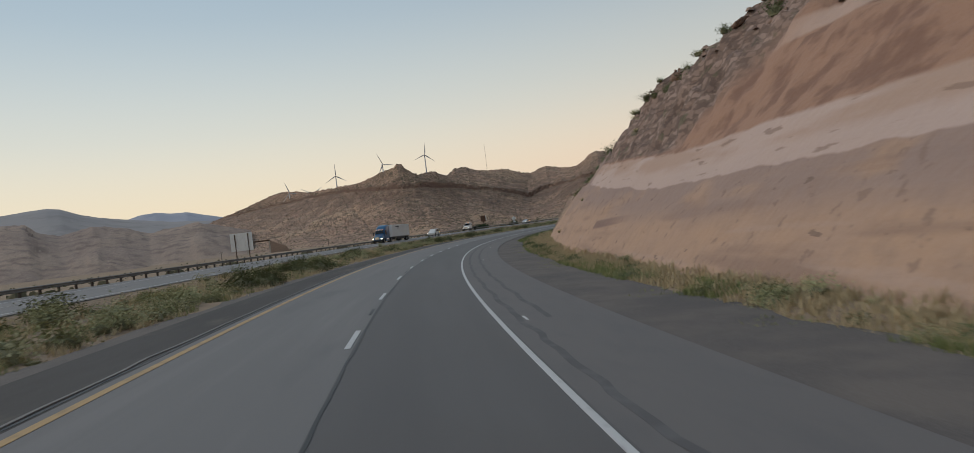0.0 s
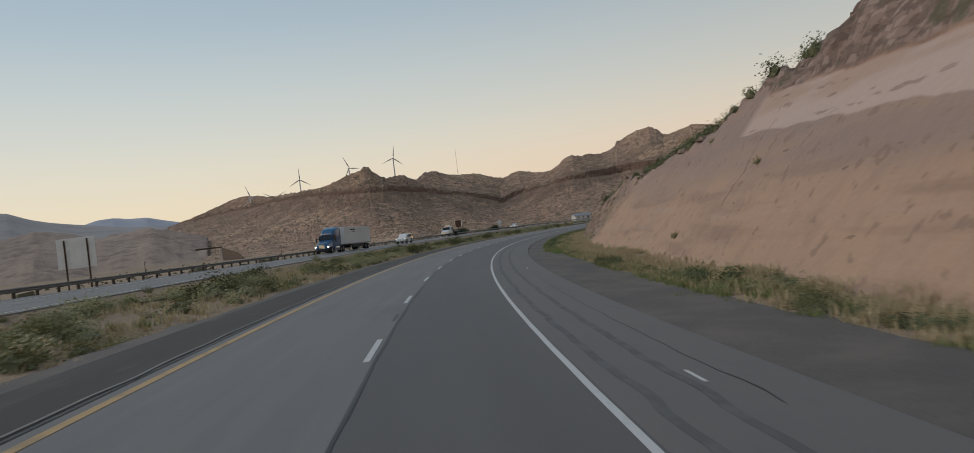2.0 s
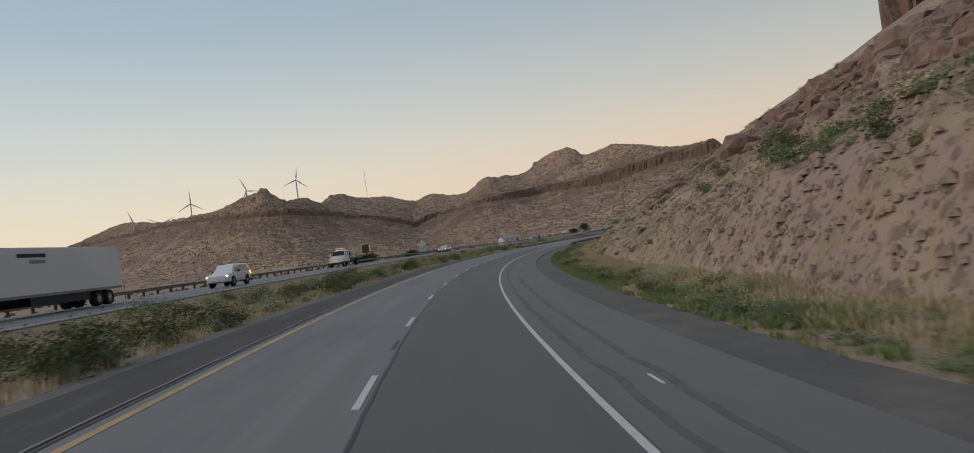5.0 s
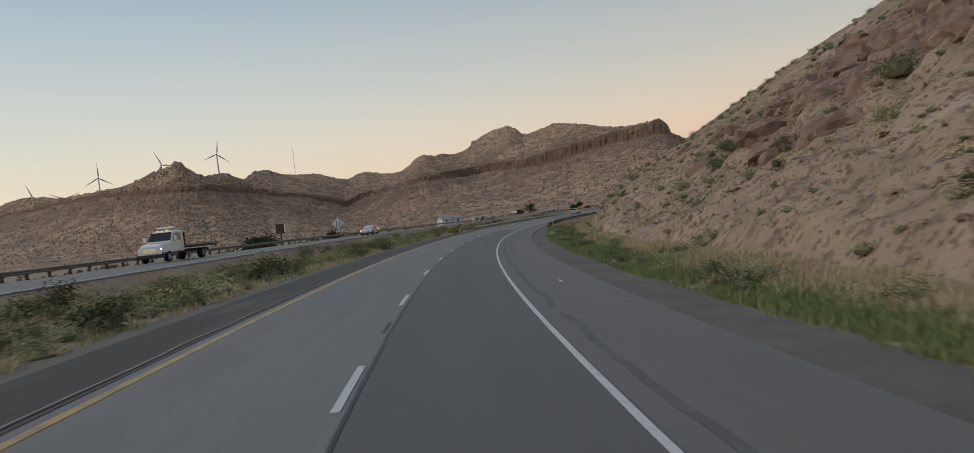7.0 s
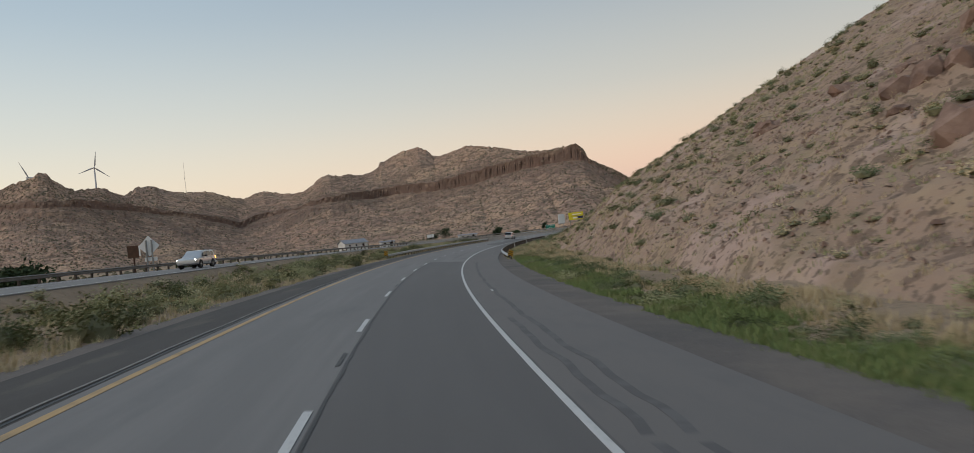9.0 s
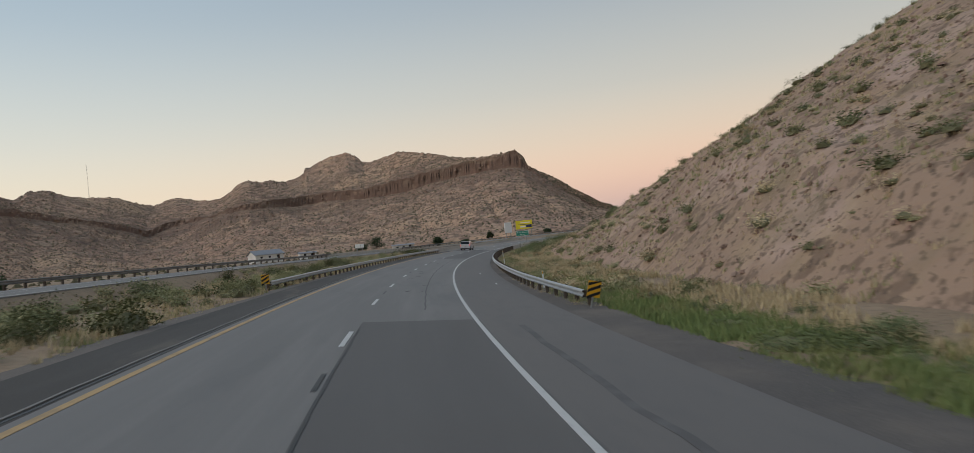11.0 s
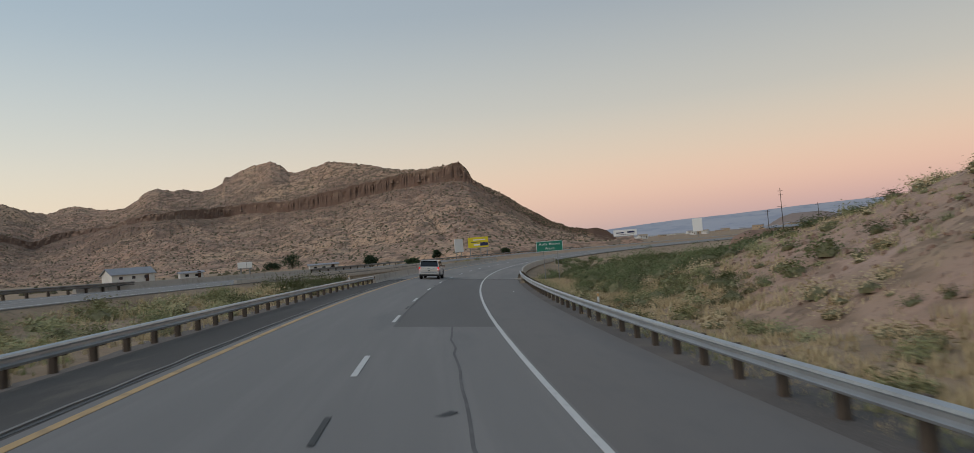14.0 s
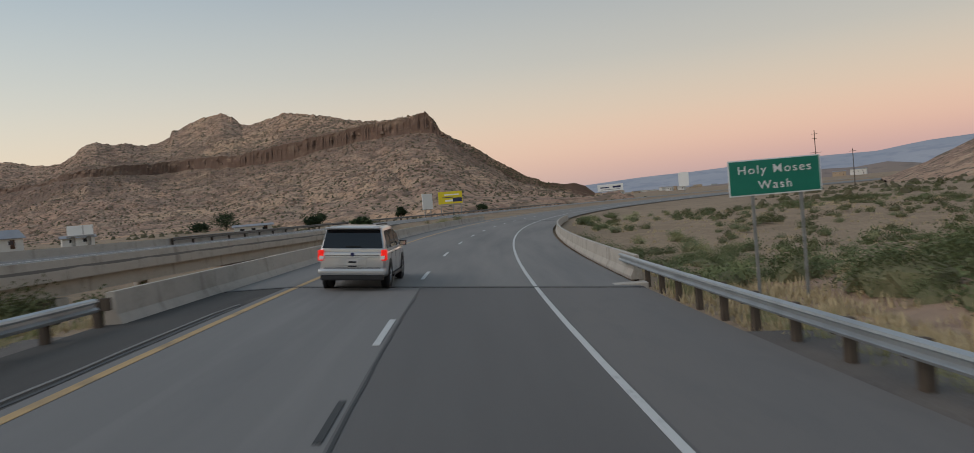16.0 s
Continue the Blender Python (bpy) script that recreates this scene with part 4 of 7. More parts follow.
# ---- guard rails ----
GALV_OLD = material("dull_weathered_steel", (0.24, 0.225, 0.205), 0.65, 0.4, spots=[(1.2, 4, 0.4, 0.7, (0.15, 0.13, 0.115), 0.8)])
W_RAIL = ((-0.02, 0.0), (0.06, 0.03), (0.075, 0.075), (0.005, 0.125), (0.005, 0.185), (0.075, 0.235), (0.06, 0.28), (-0.02, 0.31))


def sweep(bm, ss, ll, zz, profile, side=1.0):
    rings = []
    for s, l, z in zip(ss, ll, zz):
        m = along(s, l, z)
        rings.append([m @ Vector((side * x, 0, h)) for x, h in profile] + [m @ Vector((side * (x - 0.012), 0, h)) for x, h in reversed(profile)])
    return loft(bm, rings)


def post_mesh(name, size, mat, bevel=0.012):
    me = bpy.data.meshes.new(name)
    b = box(BM(), (0, 0, 0), size, bevel)
    b.to_mesh(me)
    b.free()
    me.materials.append(mat)
    return me


POST = post_mesh("post", (0.15, 0.2, 1.3), WOOD_POST)
BLOCK = post_mesh("spacer_block", (0.2, 0.15, 0.28), WOOD_POST)


def guard_rail(name, s0, s1, lfun, zfun, side, label, every=1.905, step=1.9, mat=None):
    """A W-beam on timber posts. side: +1 where its face looks to the right, -1 to the left."""
    root = thing(name, Matrix(), label, "guard rail", "guard rails of the highway")
    ss = np.arange(s0, s1 + 0.01, step)
    ll, zz = [lfun(s) for s in ss], [zfun(s) for s in ss]
    part("rail", sweep(BM(), ss, ll, [z - 0.31 for z in zz], W_RAIL, side), mat or GALV, root)
    for s in np.arange(s0 + 0.4, s1, every):
        l, z = lfun(s), zfun(s)
        shared("post", POST, root, along(s, l + side * 0.32, z - 0.74))
        shared("spacer_block", BLOCK, root, along(s, l + side * 0.13, z - 0.20))
    return root


rail_right = guard_rail("guard_rail", 306, 434, lambda s: float(np.interp(s, (306, 318, 434), (-6.6, -5.95, -5.8))), lambda s: float(np.interp(s, (306, 318, 431), (0.05, 0.24, 0.26))), -1, "galvanised steel guard rail on timber posts beside the shoulder")
rail_left = guard_rail("guard_rail", 326, 422, lambda s: float(np.interp(s, (326, 345, 405, 422), (9.6, 8.5, 8.2, 7.75))), lambda s: float(np.interp(s, (326, 340, 422), (1.05, 1.17, 1.2))), 1, "galvanised steel guard rail on timber posts along the median")
rail_far = guard_rail("guard_rail", -60, 420, lambda s: 29.3, lambda s: opp_z(s, 29.3) + 0.70, 1, "weathered guard rail along the far edge of the oncoming carriageway", every=2.4, step=4.8, mat=GALV_OLD)
rail_far_b = guard_rail("guard_rail", 470, 680, lambda s: 29.3, lambda s: opp_z(s, 29.3) + 0.70, 1, "guard rail beyond the oncoming bridge", every=3.8, step=7.6, mat=GALV_OLD)

# ---- bridge walls ----
WALL_PROFILE = ((-0.22, -0.05), (0.2, -0.05), (0.2, 0.07), (0.08, 0.3), (0.04, 0.82), (-0.14, 0.82), (-0.22, 0.3))


def parapet(s0, s1, lfun, zfun, side, label):
    root = thing("bridge_parapet", Matrix(), label, "parapet", "concrete walls of the bridge")
    seg = 6.0
    s = s0
    while s < s1:
        e = min(s + seg - 0.03, s1)
        ss = np.linspace(s, e, 4)
        rings = [[along(q, lfun(q), zfun(q)) @ Vector((side * x, 0, h)) for x, h in WALL_PROFILE] for q in ss]
        part("wall_panel", loft(BM(), rings), CONCRETE, root)
        s += seg
    return root


parapet(422, 524, lambda s: float(np.interp(s, (422, 432, 524), (7.9, 7.75, 7.6))), lambda s: 0.42, 1, "weathered concrete bridge wall beside the passing lane")
parapet(431.5, 524, lambda s: -6.0, lambda s: -0.55, -1, "pale concrete bridge wall beside the shoulder")
parapet(412, 500, lambda s: 17.2, lambda s: opp_z(s) - 0.5, -1, "low concrete side wall of the oncoming bridge")
parapet(412, 500, lambda s: 29.8, lambda s: opp_z(s, 29.8) - 0.2, 1, "far concrete wall of the oncoming bridge")
girder = thing("bridge_girder", Matrix(), "stained concrete girder and piers of the oncoming bridge", "bridge")
for l in (17.6, 23.5, 29.2):
    ss = np.linspace(414, 498, 22)
    part("beam", loft(BM(), [[along(q, l, opp_z(q, l)) @ Vector((x, 0, h)) for x, h in ((-0.25, -0.26), (0.25, -0.26), (0.25, -1.25), (-0.25, -1.25))] for q in ss]), CONCRETE, girder)
for s in (436, 462, 486):
    for l in (18.5, 28.0):
        part("pier", rod(BM(), at(s, l, -5.5), at(s, l, 0.2), 0.5, 0.5, 14), CONCRETE, girder, smooth=True)
    part("pier_cap", box(BM(), along(s, 23.3, -0.1).translation, (12, 0.9, 0.5), 0.05, Matrix.Rotation(heading(s), 4, "Z")), CONCRETE, girder)
under = thing("bridge_abutment", Matrix(), "concrete abutment walls under the near bridge", "bridge")
for s in (429, 519):
    part("abutment_wall", box(BM(), along(s, 1.0, -2.2).translation, (13.6, 0.6, 3.6), 0.04, Matrix.Rotation(heading(s), 4, "Z")), CONCRETE, under)

# ---- signs ----
SIGN_GREEN = material("green_sign_sheet", (0.004, 0.17, 0.115), 0.4, spots=[(2, 3, 0.4, 0.7, (0.006, 0.20, 0.135), 0.6)], spec=0.5)
SIGN_WHITE = material("white_sign_sheet", (0.75, 0.76, 0.75), 0.45)
SIGN_BACK = material("bare_aluminium_back", (0.68, 0.68, 0.67), 0.6, 0.05, spots=[(1.5, 4, 0.4, 0.7, (0.58, 0.59, 0.59), 0.7)])
SIGN_YELLOW = material("yellow_sign_sheet", (0.62, 0.32, 0.015), 0.5)
BILL_YELLOW = material("yellow_poster", (0.66, 0.55, 0.03), 0.6, spots=[(0.5, 3, 0.4, 0.7, (0.58, 0.48, 0.03), 0.6)])
BILL_BLUE = material("dark_blue_print", (0.025, 0.03, 0.09), 0.6)
BLACK = material("black_sheet", (0.012, 0.012, 0.013), 0.6)
STEEL = material("grey_sign_post", (0.30, 0.30, 0.29), 0.6, 0.5, spots=[(3, 3, 0.4, 0.7, (0.2, 0.19, 0.18), 0.7)])
BROWN = material("brown_rust_board", (0.085, 0.045, 0.028), 0.8, spots=[(1, 4, 0.4, 0.7, (0.05, 0.03, 0.02), 0.8)])


def lettering(text, size, m, mat, parent, width):
    cu = bpy.data.curves.new("lettering", "FONT")
    cu.body, cu.size, cu.align_x, cu.align_y, cu.extrude, cu.offset = text, size, "CENTER", "CENTER", 0.003, size * 0.002
    cu.space_character = 1.22
    ob = new("lettering", cu)
    dg = bpy.context.evaluated_depsgraph_get()
    me = bpy.data.meshes.new_from_object(ob.evaluated_get(dg))
    bpy.data.objects.remove(ob)
    bpy.data.curves.remove(cu)
    xs = [v.co.x for v in me.vertices]
    k = width / (max(xs) - min(xs))
    me.transform(Matrix.Diagonal((k, 1, 1, 1)))
    me.materials.clear()
    me.materials.append(mat)
    return shared("lettering", me, parent, m)


wash = thing("highway_sign", along(425.4, -8.75, -1.0, -2.0), "green highway sign with white lettering on two grey posts", "sign")
PW, PH, PZ = 2.55, 1.0, 3.62
face = part("panel", box(BM(), (0, 0, PZ), (PW, 0.012, PH), 0.004), SIGN_WHITE, wash, "white-bordered sign panel")
sub = BM()
box(sub, (0, -0.010, PZ), (PW - 0.07, 0.006, PH - 0.07), 0.002)
g = part("green_sheet", sub, SIGN_GREEN, face, "green reflective sheet")
STAND = Matrix.Rotation(radians(90), 4, "X")
lettering("Holy Moses", 0.33, Matrix.Translation((0, -0.016, PZ + 0.2)) @ STAND, SIGN_WHITE, face, 2.0)
lettering("Wash", 0.33, Matrix.Translation((0, -0.016, PZ - 0.23)) @ STAND, SIGN_WHITE, face, 0.92)
for x in (-0.62, 0.72):
    part("post", box(BM(), (x, 0.06, 1.45), (0.075, 0.075, 4.3), 0.006), STEEL, wash)
for z in (PZ - 0.3, PZ + 0.3):
    part("brace", box(BM(), (0.05, 0.03, z), (2.2, 0.04, 0.05)), STEEL, wash)


def back_sign(m, w, h, z, name, label, posts, diamond=False, extra=False, mat=None):
    root = thing(name, m, label, "sign")
    mat = mat or SIGN_BACK
    if diamond:
        part("panel", slab(BM(), [(0, 0, z - w / 2 * 1.41), (w / 2 * 1.41, 0, z), (0, 0, z + w / 2 * 1.41), (-w / 2 * 1.41, 0, z)], (0, 0.01, 0)), mat, root)
    else:
        n = max(1, round(w / 1.2))
        for i in range(n):
            part("panel", box(BM(), (-w / 2 + (i + 0.5) * w / n, 0, z), (w / n - 0.012, 0.03, h), 0.004), mat, root)
        for q in np.arange(-h / 2 + 0.2, h / 2, 0.42):
            part("stiffener", box(BM(), (0, -0.035, z + q), (w, 0.04, 0.035)), mat, root)
    if extra:
        part("plaque", box(BM(), (0.1, 0, z - w * 0.9), (1.25, 0.012, 0.4)), mat, root)
    for x in posts:
        part("post", box(BM(), (x, -0.07, (z + h / 2) / 2 - 0.4), (0.13, 0.13, z + h / 2 + 0.8 - 0.3), 0.008), BROWN if not diamond else STEEL, root)
    return root


back_sign(along(122.5, 40.0, 0.2, 4), 3.9, 3.1, 5.0, "guide_sign", "back of a large aluminium guide sign on two dark posts", (-1.1, 1.2))
back_sign(along(302, 29.9, 1.4, 6), 1.5, 1.5, 3.4, "warning_sign", "bare back of a diamond warning sign with a plaque", (-0.25, 0.3), True, True)
bs = thing("brown_sign", Matrix.Translation((57.3, 483.9, 0.5)) @ Matrix.Rotation(radians(-25), 4, "Z"), "tall dark brown sign board on a single post", "sign")
part("panel", box(BM(), (0, 0, 8.2), (3.6, 0.2, 4.0), 0.03), BROWN, bs)
part("side_panel", box(BM(), (2.05, -0.05, 8.4), (0.45, 0.16, 3.4), 0.03), SIGN_BACK, bs, "pale edge panel")
part("post", rod(BM(), (0, 0.2, -1), (0, 0.2, 6.4), 0.28), BROWN, bs)


def striped_marker(m, label, lean=0.0):
    root = thing("object_marker", m @ Matrix.Rotation(radians(lean), 4, "Y"), label, "marker sign", "striped markers at the rail ends")
    plate = part("panel", box(BM(), (0, 0, 0.75), (0.5, 0.012, 0.62), 0.004), SIGN_YELLOW, root, "yellow panel")
    for k in (-0.27, -0.02, 0.23):
        part("stripe", slab(BM(), [(-0.24, -0.012, 0.62 + k), (0.24, -0.012, 0.86 + k), (0.24, -0.012, min(0.98 + k, 1.05)), (-0.24, -0.012, 0.74 + k)], (0, 0.004, 0)), BLACK, plate, "black slanting stripe")
    part("post", box(BM(), (0, 0.04, 0.15), (0.07, 0.05, 1.3), 0.005), STEEL, root)


striped_marker(along(325.3, 9.75, 0.45), "yellow and black striped marker at the start of the median rail")
striped_marker(along(305.4, -6.7, -0.65), "leaning yellow and black striped marker at the rail end", 14)
for s, l in ((318, -6.9), (352, -6.9), (386, -6.9), (418, 9.4)):
    dl = thing("delineator", along(s, l, ground_z(s, l)), "slim white delineator post with a reflector", "delineator", "delineators")
    part("post", box(BM(), (0, 0, 0.45), (0.08, 0.02, 1.2), 0.004), SIGN_WHITE, dl)
    part("reflector", box(BM(), (0, -0.016, 0.95), (0.06, 0.012, 0.14)), SIGN_YELLOW, dl, "amber reflector")


def billboard(m, w, h, z0, mat, label, bars=(), posts=(-0.3, 0.3)):
    root = thing("billboard", m, label, "billboard", "roadside billboards")
    pn = part("panel", box(BM(), (0, 0, z0 + h / 2), (w, 0.3, h), 0.03), mat, root)
    part("frame", box(BM(), (0, 0.02, z0 - 0.12), (w + 0.2, 0.5, 0.16), 0.02), STEEL, root)
    for x, z, bw, bh, bm_ in bars:
        part("print", box(BM(), (x, -0.165, z0 + z), (bw, 0.02, bh)), bm_, pn, "printed block")
    for x in posts:
        part("post", rod(BM(), (x * w, 0.2, -3), (x * w, 0.2, z0), 0.2), STEEL, root)


def facing(x, y, z, turn=0.0):
    """Stands at (x, y) with its front to the last stretch of the drive."""
    a = math.atan2(x - 105, y - 340)
    return Matrix.Translation((x, y, z)) @ Matrix.Rotation(-a + radians(turn), 4, "Z")


billboard(facing(308, 583, 1.0), 9.0, 4.6, 4.4, BILL_YELLOW, "yellow billboard with dark printed blocks by the highway", ((0.6, 3.4, 5.5, 0.45, SIGN_WHITE), (-1.0, 2.4, 4.2, 0.3, BILL_BLUE), (2.6, 1.4, 3.4, 1.5, BILL_BLUE), (-0.5, 1.2, 3.0, 0.7, SIGN_WHITE)), (-0.42, 0.1, 0.42))
billboard(facing(297, 583, 1.0, 48), 5.4, 5.6, 3.0, SIGN_WHITE, "blank white billboard seen at a slant", (), (-0.3, 0.3))
billboard(facing(155, 465.5, -0.2), 2.6, 1.1, 3.5, SIGN_WHITE, "small blank white billboard on low posts", ((0.3, 0.55, 0.06, 1.1, STEEL),), (-0.3, 0.3))
billboard(facing(502, 657, 2.0), 16, 4.2, 5.0, SIGN_WHITE, "white billboard with printed bars near the town", ((-3.5, 2.2, 5.5, 0.7, BILL_BLUE), (4.0, 2.4, 5.0, 1.2, BILL_BLUE), (0, 0.9, 12, 0.35, STEEL)), (-0.35, 0, 0.35))
billboard(facing(640, 690, 4.0), 8, 11, 3.0, SIGN_WHITE, "tall white panel sign near the town", (), (0.0,))


# ---- rocks ----
ROCK = material("brown_boulder", (0.245, 0.158, 0.118), 0.95, spots=[(0.5, 6, 0.42, 0.62, (0.125, 0.08, 0.062), 0.85), (1.5, 6, 0.5, 0.66, (0.36, 0.25, 0.19), 0.65)], bump=0.9, bump_scale=3)
SCREE = material("pale_scree", (0.33, 0.24, 0.185), 0.95, spots=[(2, 4, 0.4, 0.7, (0.2, 0.14, 0.11), 0.8)])


def rock_mesh(seed, sub=2, flat=0.75, rough=1.15):
    b = BM()
    bmesh.ops.create_icosphere(b, subdivisions=sub, radius=1.0)
    for v in b.verts:
        p = v.co.copy()
        f = 1 + 0.33 * rough * noise.fractal(p * 1.1 + Vector((seed * 7.7, 0, 0)), 1, 2, 3)
        cell = noise.cell_vector(p * 1.6 + Vector((seed * 3.1, 1, 2)))
        v.co = p * f + (Vector(cell) - Vector((0.5, 0.5, 0.5))) * 0.3 * rough ** 2
        v.co.z *= flat
    me = bpy.data.meshes.new("boulder")
    b.to_mesh(me)
    b.free()
    me.materials.append(ROCK)
    return me


ROCKS = [rock_mesh(i, 3 if i < 3 else 2, 0.65 + 0.08 * i) for i in range(6)]
rng = random.Random(11)


def lay(s, l, sink=0.0):
    return at(s, l, slope_z(s, l) - sink)


def set_rock(s, l, r, tilt=True):
    m = Matrix.Translation(lay(s, l, 0.35 * r)) @ Euler((rng.uniform(-0.5, 0.5), rng.uniform(-0.5, 0.5), rng.uniform(0, 6.3))).to_matrix().to_4x4() @ Matrix.Diagonal((r * rng.uniform(0.8, 1.3), r * rng.uniform(0.8, 1.2), r * rng.uniform(0.7, 1.1), 1))
    ob = new("boulder", rng.choice(ROCKS))
    ob.matrix_world = m
    return tagged(ob, "rough brown boulder lying on the rocky hillside", "boulder", "boulders on the hillside")


for i in range(290):
    z = rng.random()
    if z < 0.5:      # outcrop above the middle of the hill
        s, u, r = rng.gauss(236, 26), abs(rng.gauss(34, 13)), rng.uniform(0.8, 3.0)
    elif z < 0.8:
        s, u, r = rng.uniform(150, 290), rng.uniform(12, 60), rng.uniform(0.5, 1.7)
    else:
        s, r = rng.uniform(30, 120), rng.uniform(0.2, 0.55)
        u = float(np.interp(s, HILL_S, HILL_BREAK)) + rng.uniform(0.8, 7)
    if -20 < s < 345 and (u > 10 or s < 125):
        set_rock(s, -(float(np.interp(s, HILL_S, HILL_FOOT)) + u), r)


for s, l, r in ((255, -38, 2.6), (247, -42, 3.6), (251, -39, 2.3), (258, -36, 1.7), (262, -33.5, 1.4), (240, -43, 3.2), (253, -36, 1.5), (260, -38, 2.0), (265, -39, 1.8), (249, -37, 1.2), (257, -42, 2.4), (192, -43, 2.6), (186, -41, 1.8), (199, -44, 2.2), (176, -34, 1.5), (232, -42, 2.6), (222, -44, 2.0)):
    set_rock(s, l, r)


def crag(m, w, h, label, seed):
    """A broken rock tower: stacked upright angular blocks in one mesh."""
    b = BM()
    rr = random.Random(seed)
    for i in range(60):
        bx, by = rr.uniform(-w, w), rr.uniform(-w * 0.6, w * 0.6)
        hh = h * (1 - 0.25 * abs(bx) / w) * rr.uniform(0.55, 1.05)
        r = bmesh.ops.create_cube(b, size=2.0)
        bmesh.ops.subdivide_edges(b, edges=list({e for v in r["verts"] for e in v.link_edges}), cuts=3, use_grid_fill=True)
        b.verts.ensure_lookup_table()
        vs = b.verts[-98:] if len(b.verts) >= 98 else b.verts[:]
        mm = Matrix.Translation((bx, by, hh * 0.4)) @ Euler((rr.uniform(-0.12, 0.12), rr.uniform(-0.12, 0.12), rr.uniform(0, 3))).to_matrix().to_4x4() @ Matrix.Diagonal((w * rr.uniform(0.07, 0.15), w * rr.uniform(0.07, 0.15), hh * 0.6, 1))
        for v in vs:
            q = mm @ v.co
            c = noise.cell_vector(q * 0.5 + Vector((seed, 0, 0)))
            v.co = q + (Vector(c) - Vector((0.5, 0.5, 0.5))) * 0.9 + Vector((0.4, 0.4, 0.3)) * noise.fractal(q * 0.5, 1, 2, 3)
    me = bpy.data.meshes.new("crag")
    b.to_mesh(me)
    b.free()
    me.materials.append(ROCK)
    ob = new("crag", me)
    ob.matrix_world = m
    return tagged(ob, label, "rock outcrop")


crag(Matrix.Translation(lay(346, -104, 2.0) + Vector((13.5, -3.5, 0))) @ Matrix.Rotation(-0.3, 4, "Z"), 19.0, 26.0, "upright brown rock tower on the crest of the hill", 3)
mound = new("rock_mound", rock_mesh(21, 4, 0.9, 0.5))
mound.matrix_world = Matrix.Translation(at(446.3, -35.3, -0.6)) @ Matrix.Diagonal((4.3, 3.8, 3.6, 1))
tagged(mound, "large rounded dark brown rock mound in the scrub", "rock")


def scatter_mesh(name, spots, shape, mat, kind_label, category):
    """Many small clumps in one object."""
    vs, fs = [], []
    for p, r, h in spots:
        a = rng.uniform(0, 6.3)
        c, sn = math.cos(a) * r, math.sin(a) * r
        o = len(vs)
        for x, y, z in shape:
            j = rng.uniform(0.75, 1.25)
            vs.append((p[0] + (x * c - y * sn) * j, p[1] + (x * sn + y * c) * j, p[2] + z * h * j))
        fs += [(o + q[0], o + q[1], o + q[2]) for q in CLUMP_F]
    ob = new(name, mesh_from(name, vs, fs, mat))
    return tagged(ob, kind_label, category, kind="stuff")


CLUMP_V = [(1, 0, -0.15), (0.31, 0.95, -0.1), (-0.81, 0.59, -0.2), (-0.81, -0.59, -0.1), (0.31, -0.95, -0.15), (0.45, 0.2, 0.85), (-0.3, 0.4, 1.0), (-0.1, -0.45, 0.8)]
CLUMP_F = [(0, 1, 5), (1, 6, 5), (1, 2, 6), (2, 3, 6), (3, 7, 6), (3, 4, 7), (4, 0, 7), (0, 5, 7), (5, 6, 7)]
FAR_ROCK = material("far_rock", (0.17, 0.112, 0.084), 1.0, spots=[(0.1, 3, 0.4, 0.6, (0.26, 0.18, 0.13), 0.8)])
SCRUB_FAR = material("far_scrub", (0.10, 0.092, 0.056), 1.0, spots=[(0.3, 2, 0.4, 0.6, (0.11, 0.095, 0.055), 0.8)])
spots = []
for i in range(19000):
    a, v = rng.uniform(-22, 45), rng.uniform(0.0, 1.0) ** 0.8
    if 0.59 < v < 0.64:
        continue
    p = mountain_point(a, v)
    r = rng.uniform(0.35, 1.05)
    spots.append(((p[0], p[1], p[2] - 0.1), r, r * 0.9))
scatter_mesh("mountain_scrub", spots, CLUMP_V, SCRUB_FAR, "dark scattered scrub bushes over the mountain slopes", "scrub")
spots = []
for i in range(5000):
    a, v = rng.uniform(-22, 45), rng.uniform(0.1, 1.0)
    p = mountain_point(a, v)
    r = rng.uniform(0.4, 1.6) * (1.5 if 0.5 < v < 0.62 else 0.6 if v > 0.95 else 1)
    spots.append(((p[0], p[1], p[2] - 0.3 * r), r, r))
scatter_mesh("mountain_boulders", spots, CLUMP_V, FAR_ROCK, "loose brown boulders strewn over the mountain slopes", "boulders")
spots = []
for i in range(1500):      # stones fallen where the smooth face ends
    s = rng.uniform(136, 178)
    u = rng.uniform(0.4, 15)
    r = rng.uniform(0.07, 0.3) * (1.5 if rng.random() < 0.1 else 1)
    if s + 1.8 * hill_z(s, -(float(np.interp(s, HILL_S, HILL_FOOT)) + u)) > 138:
        spots.append((lay(s, -(float(np.interp(s, HILL_S, HILL_FOOT)) + u)), r, r * 0.9))
scatter_mesh("fallen_stones", spots, CLUMP_V, SCREE, "pinkish angular stones fallen beside the smooth cutting", "rubble")
spots = []
for i in range(5200):
    s = rng.uniform(-10, 420)
    u = rng.uniform(0.3, 60) if s > 150 else float(np.interp(s, HILL_S, HILL_BREAK)) + rng.uniform(0, 30)
    p = lay(s, -(float(np.interp(s, HILL_S, HILL_FOOT)) + u))
    r = rng.uniform(0.06, 0.28) if s > 150 else rng.uniform(0.15, 0.55)
    spots.append((p, r, r * 0.6))
small = []
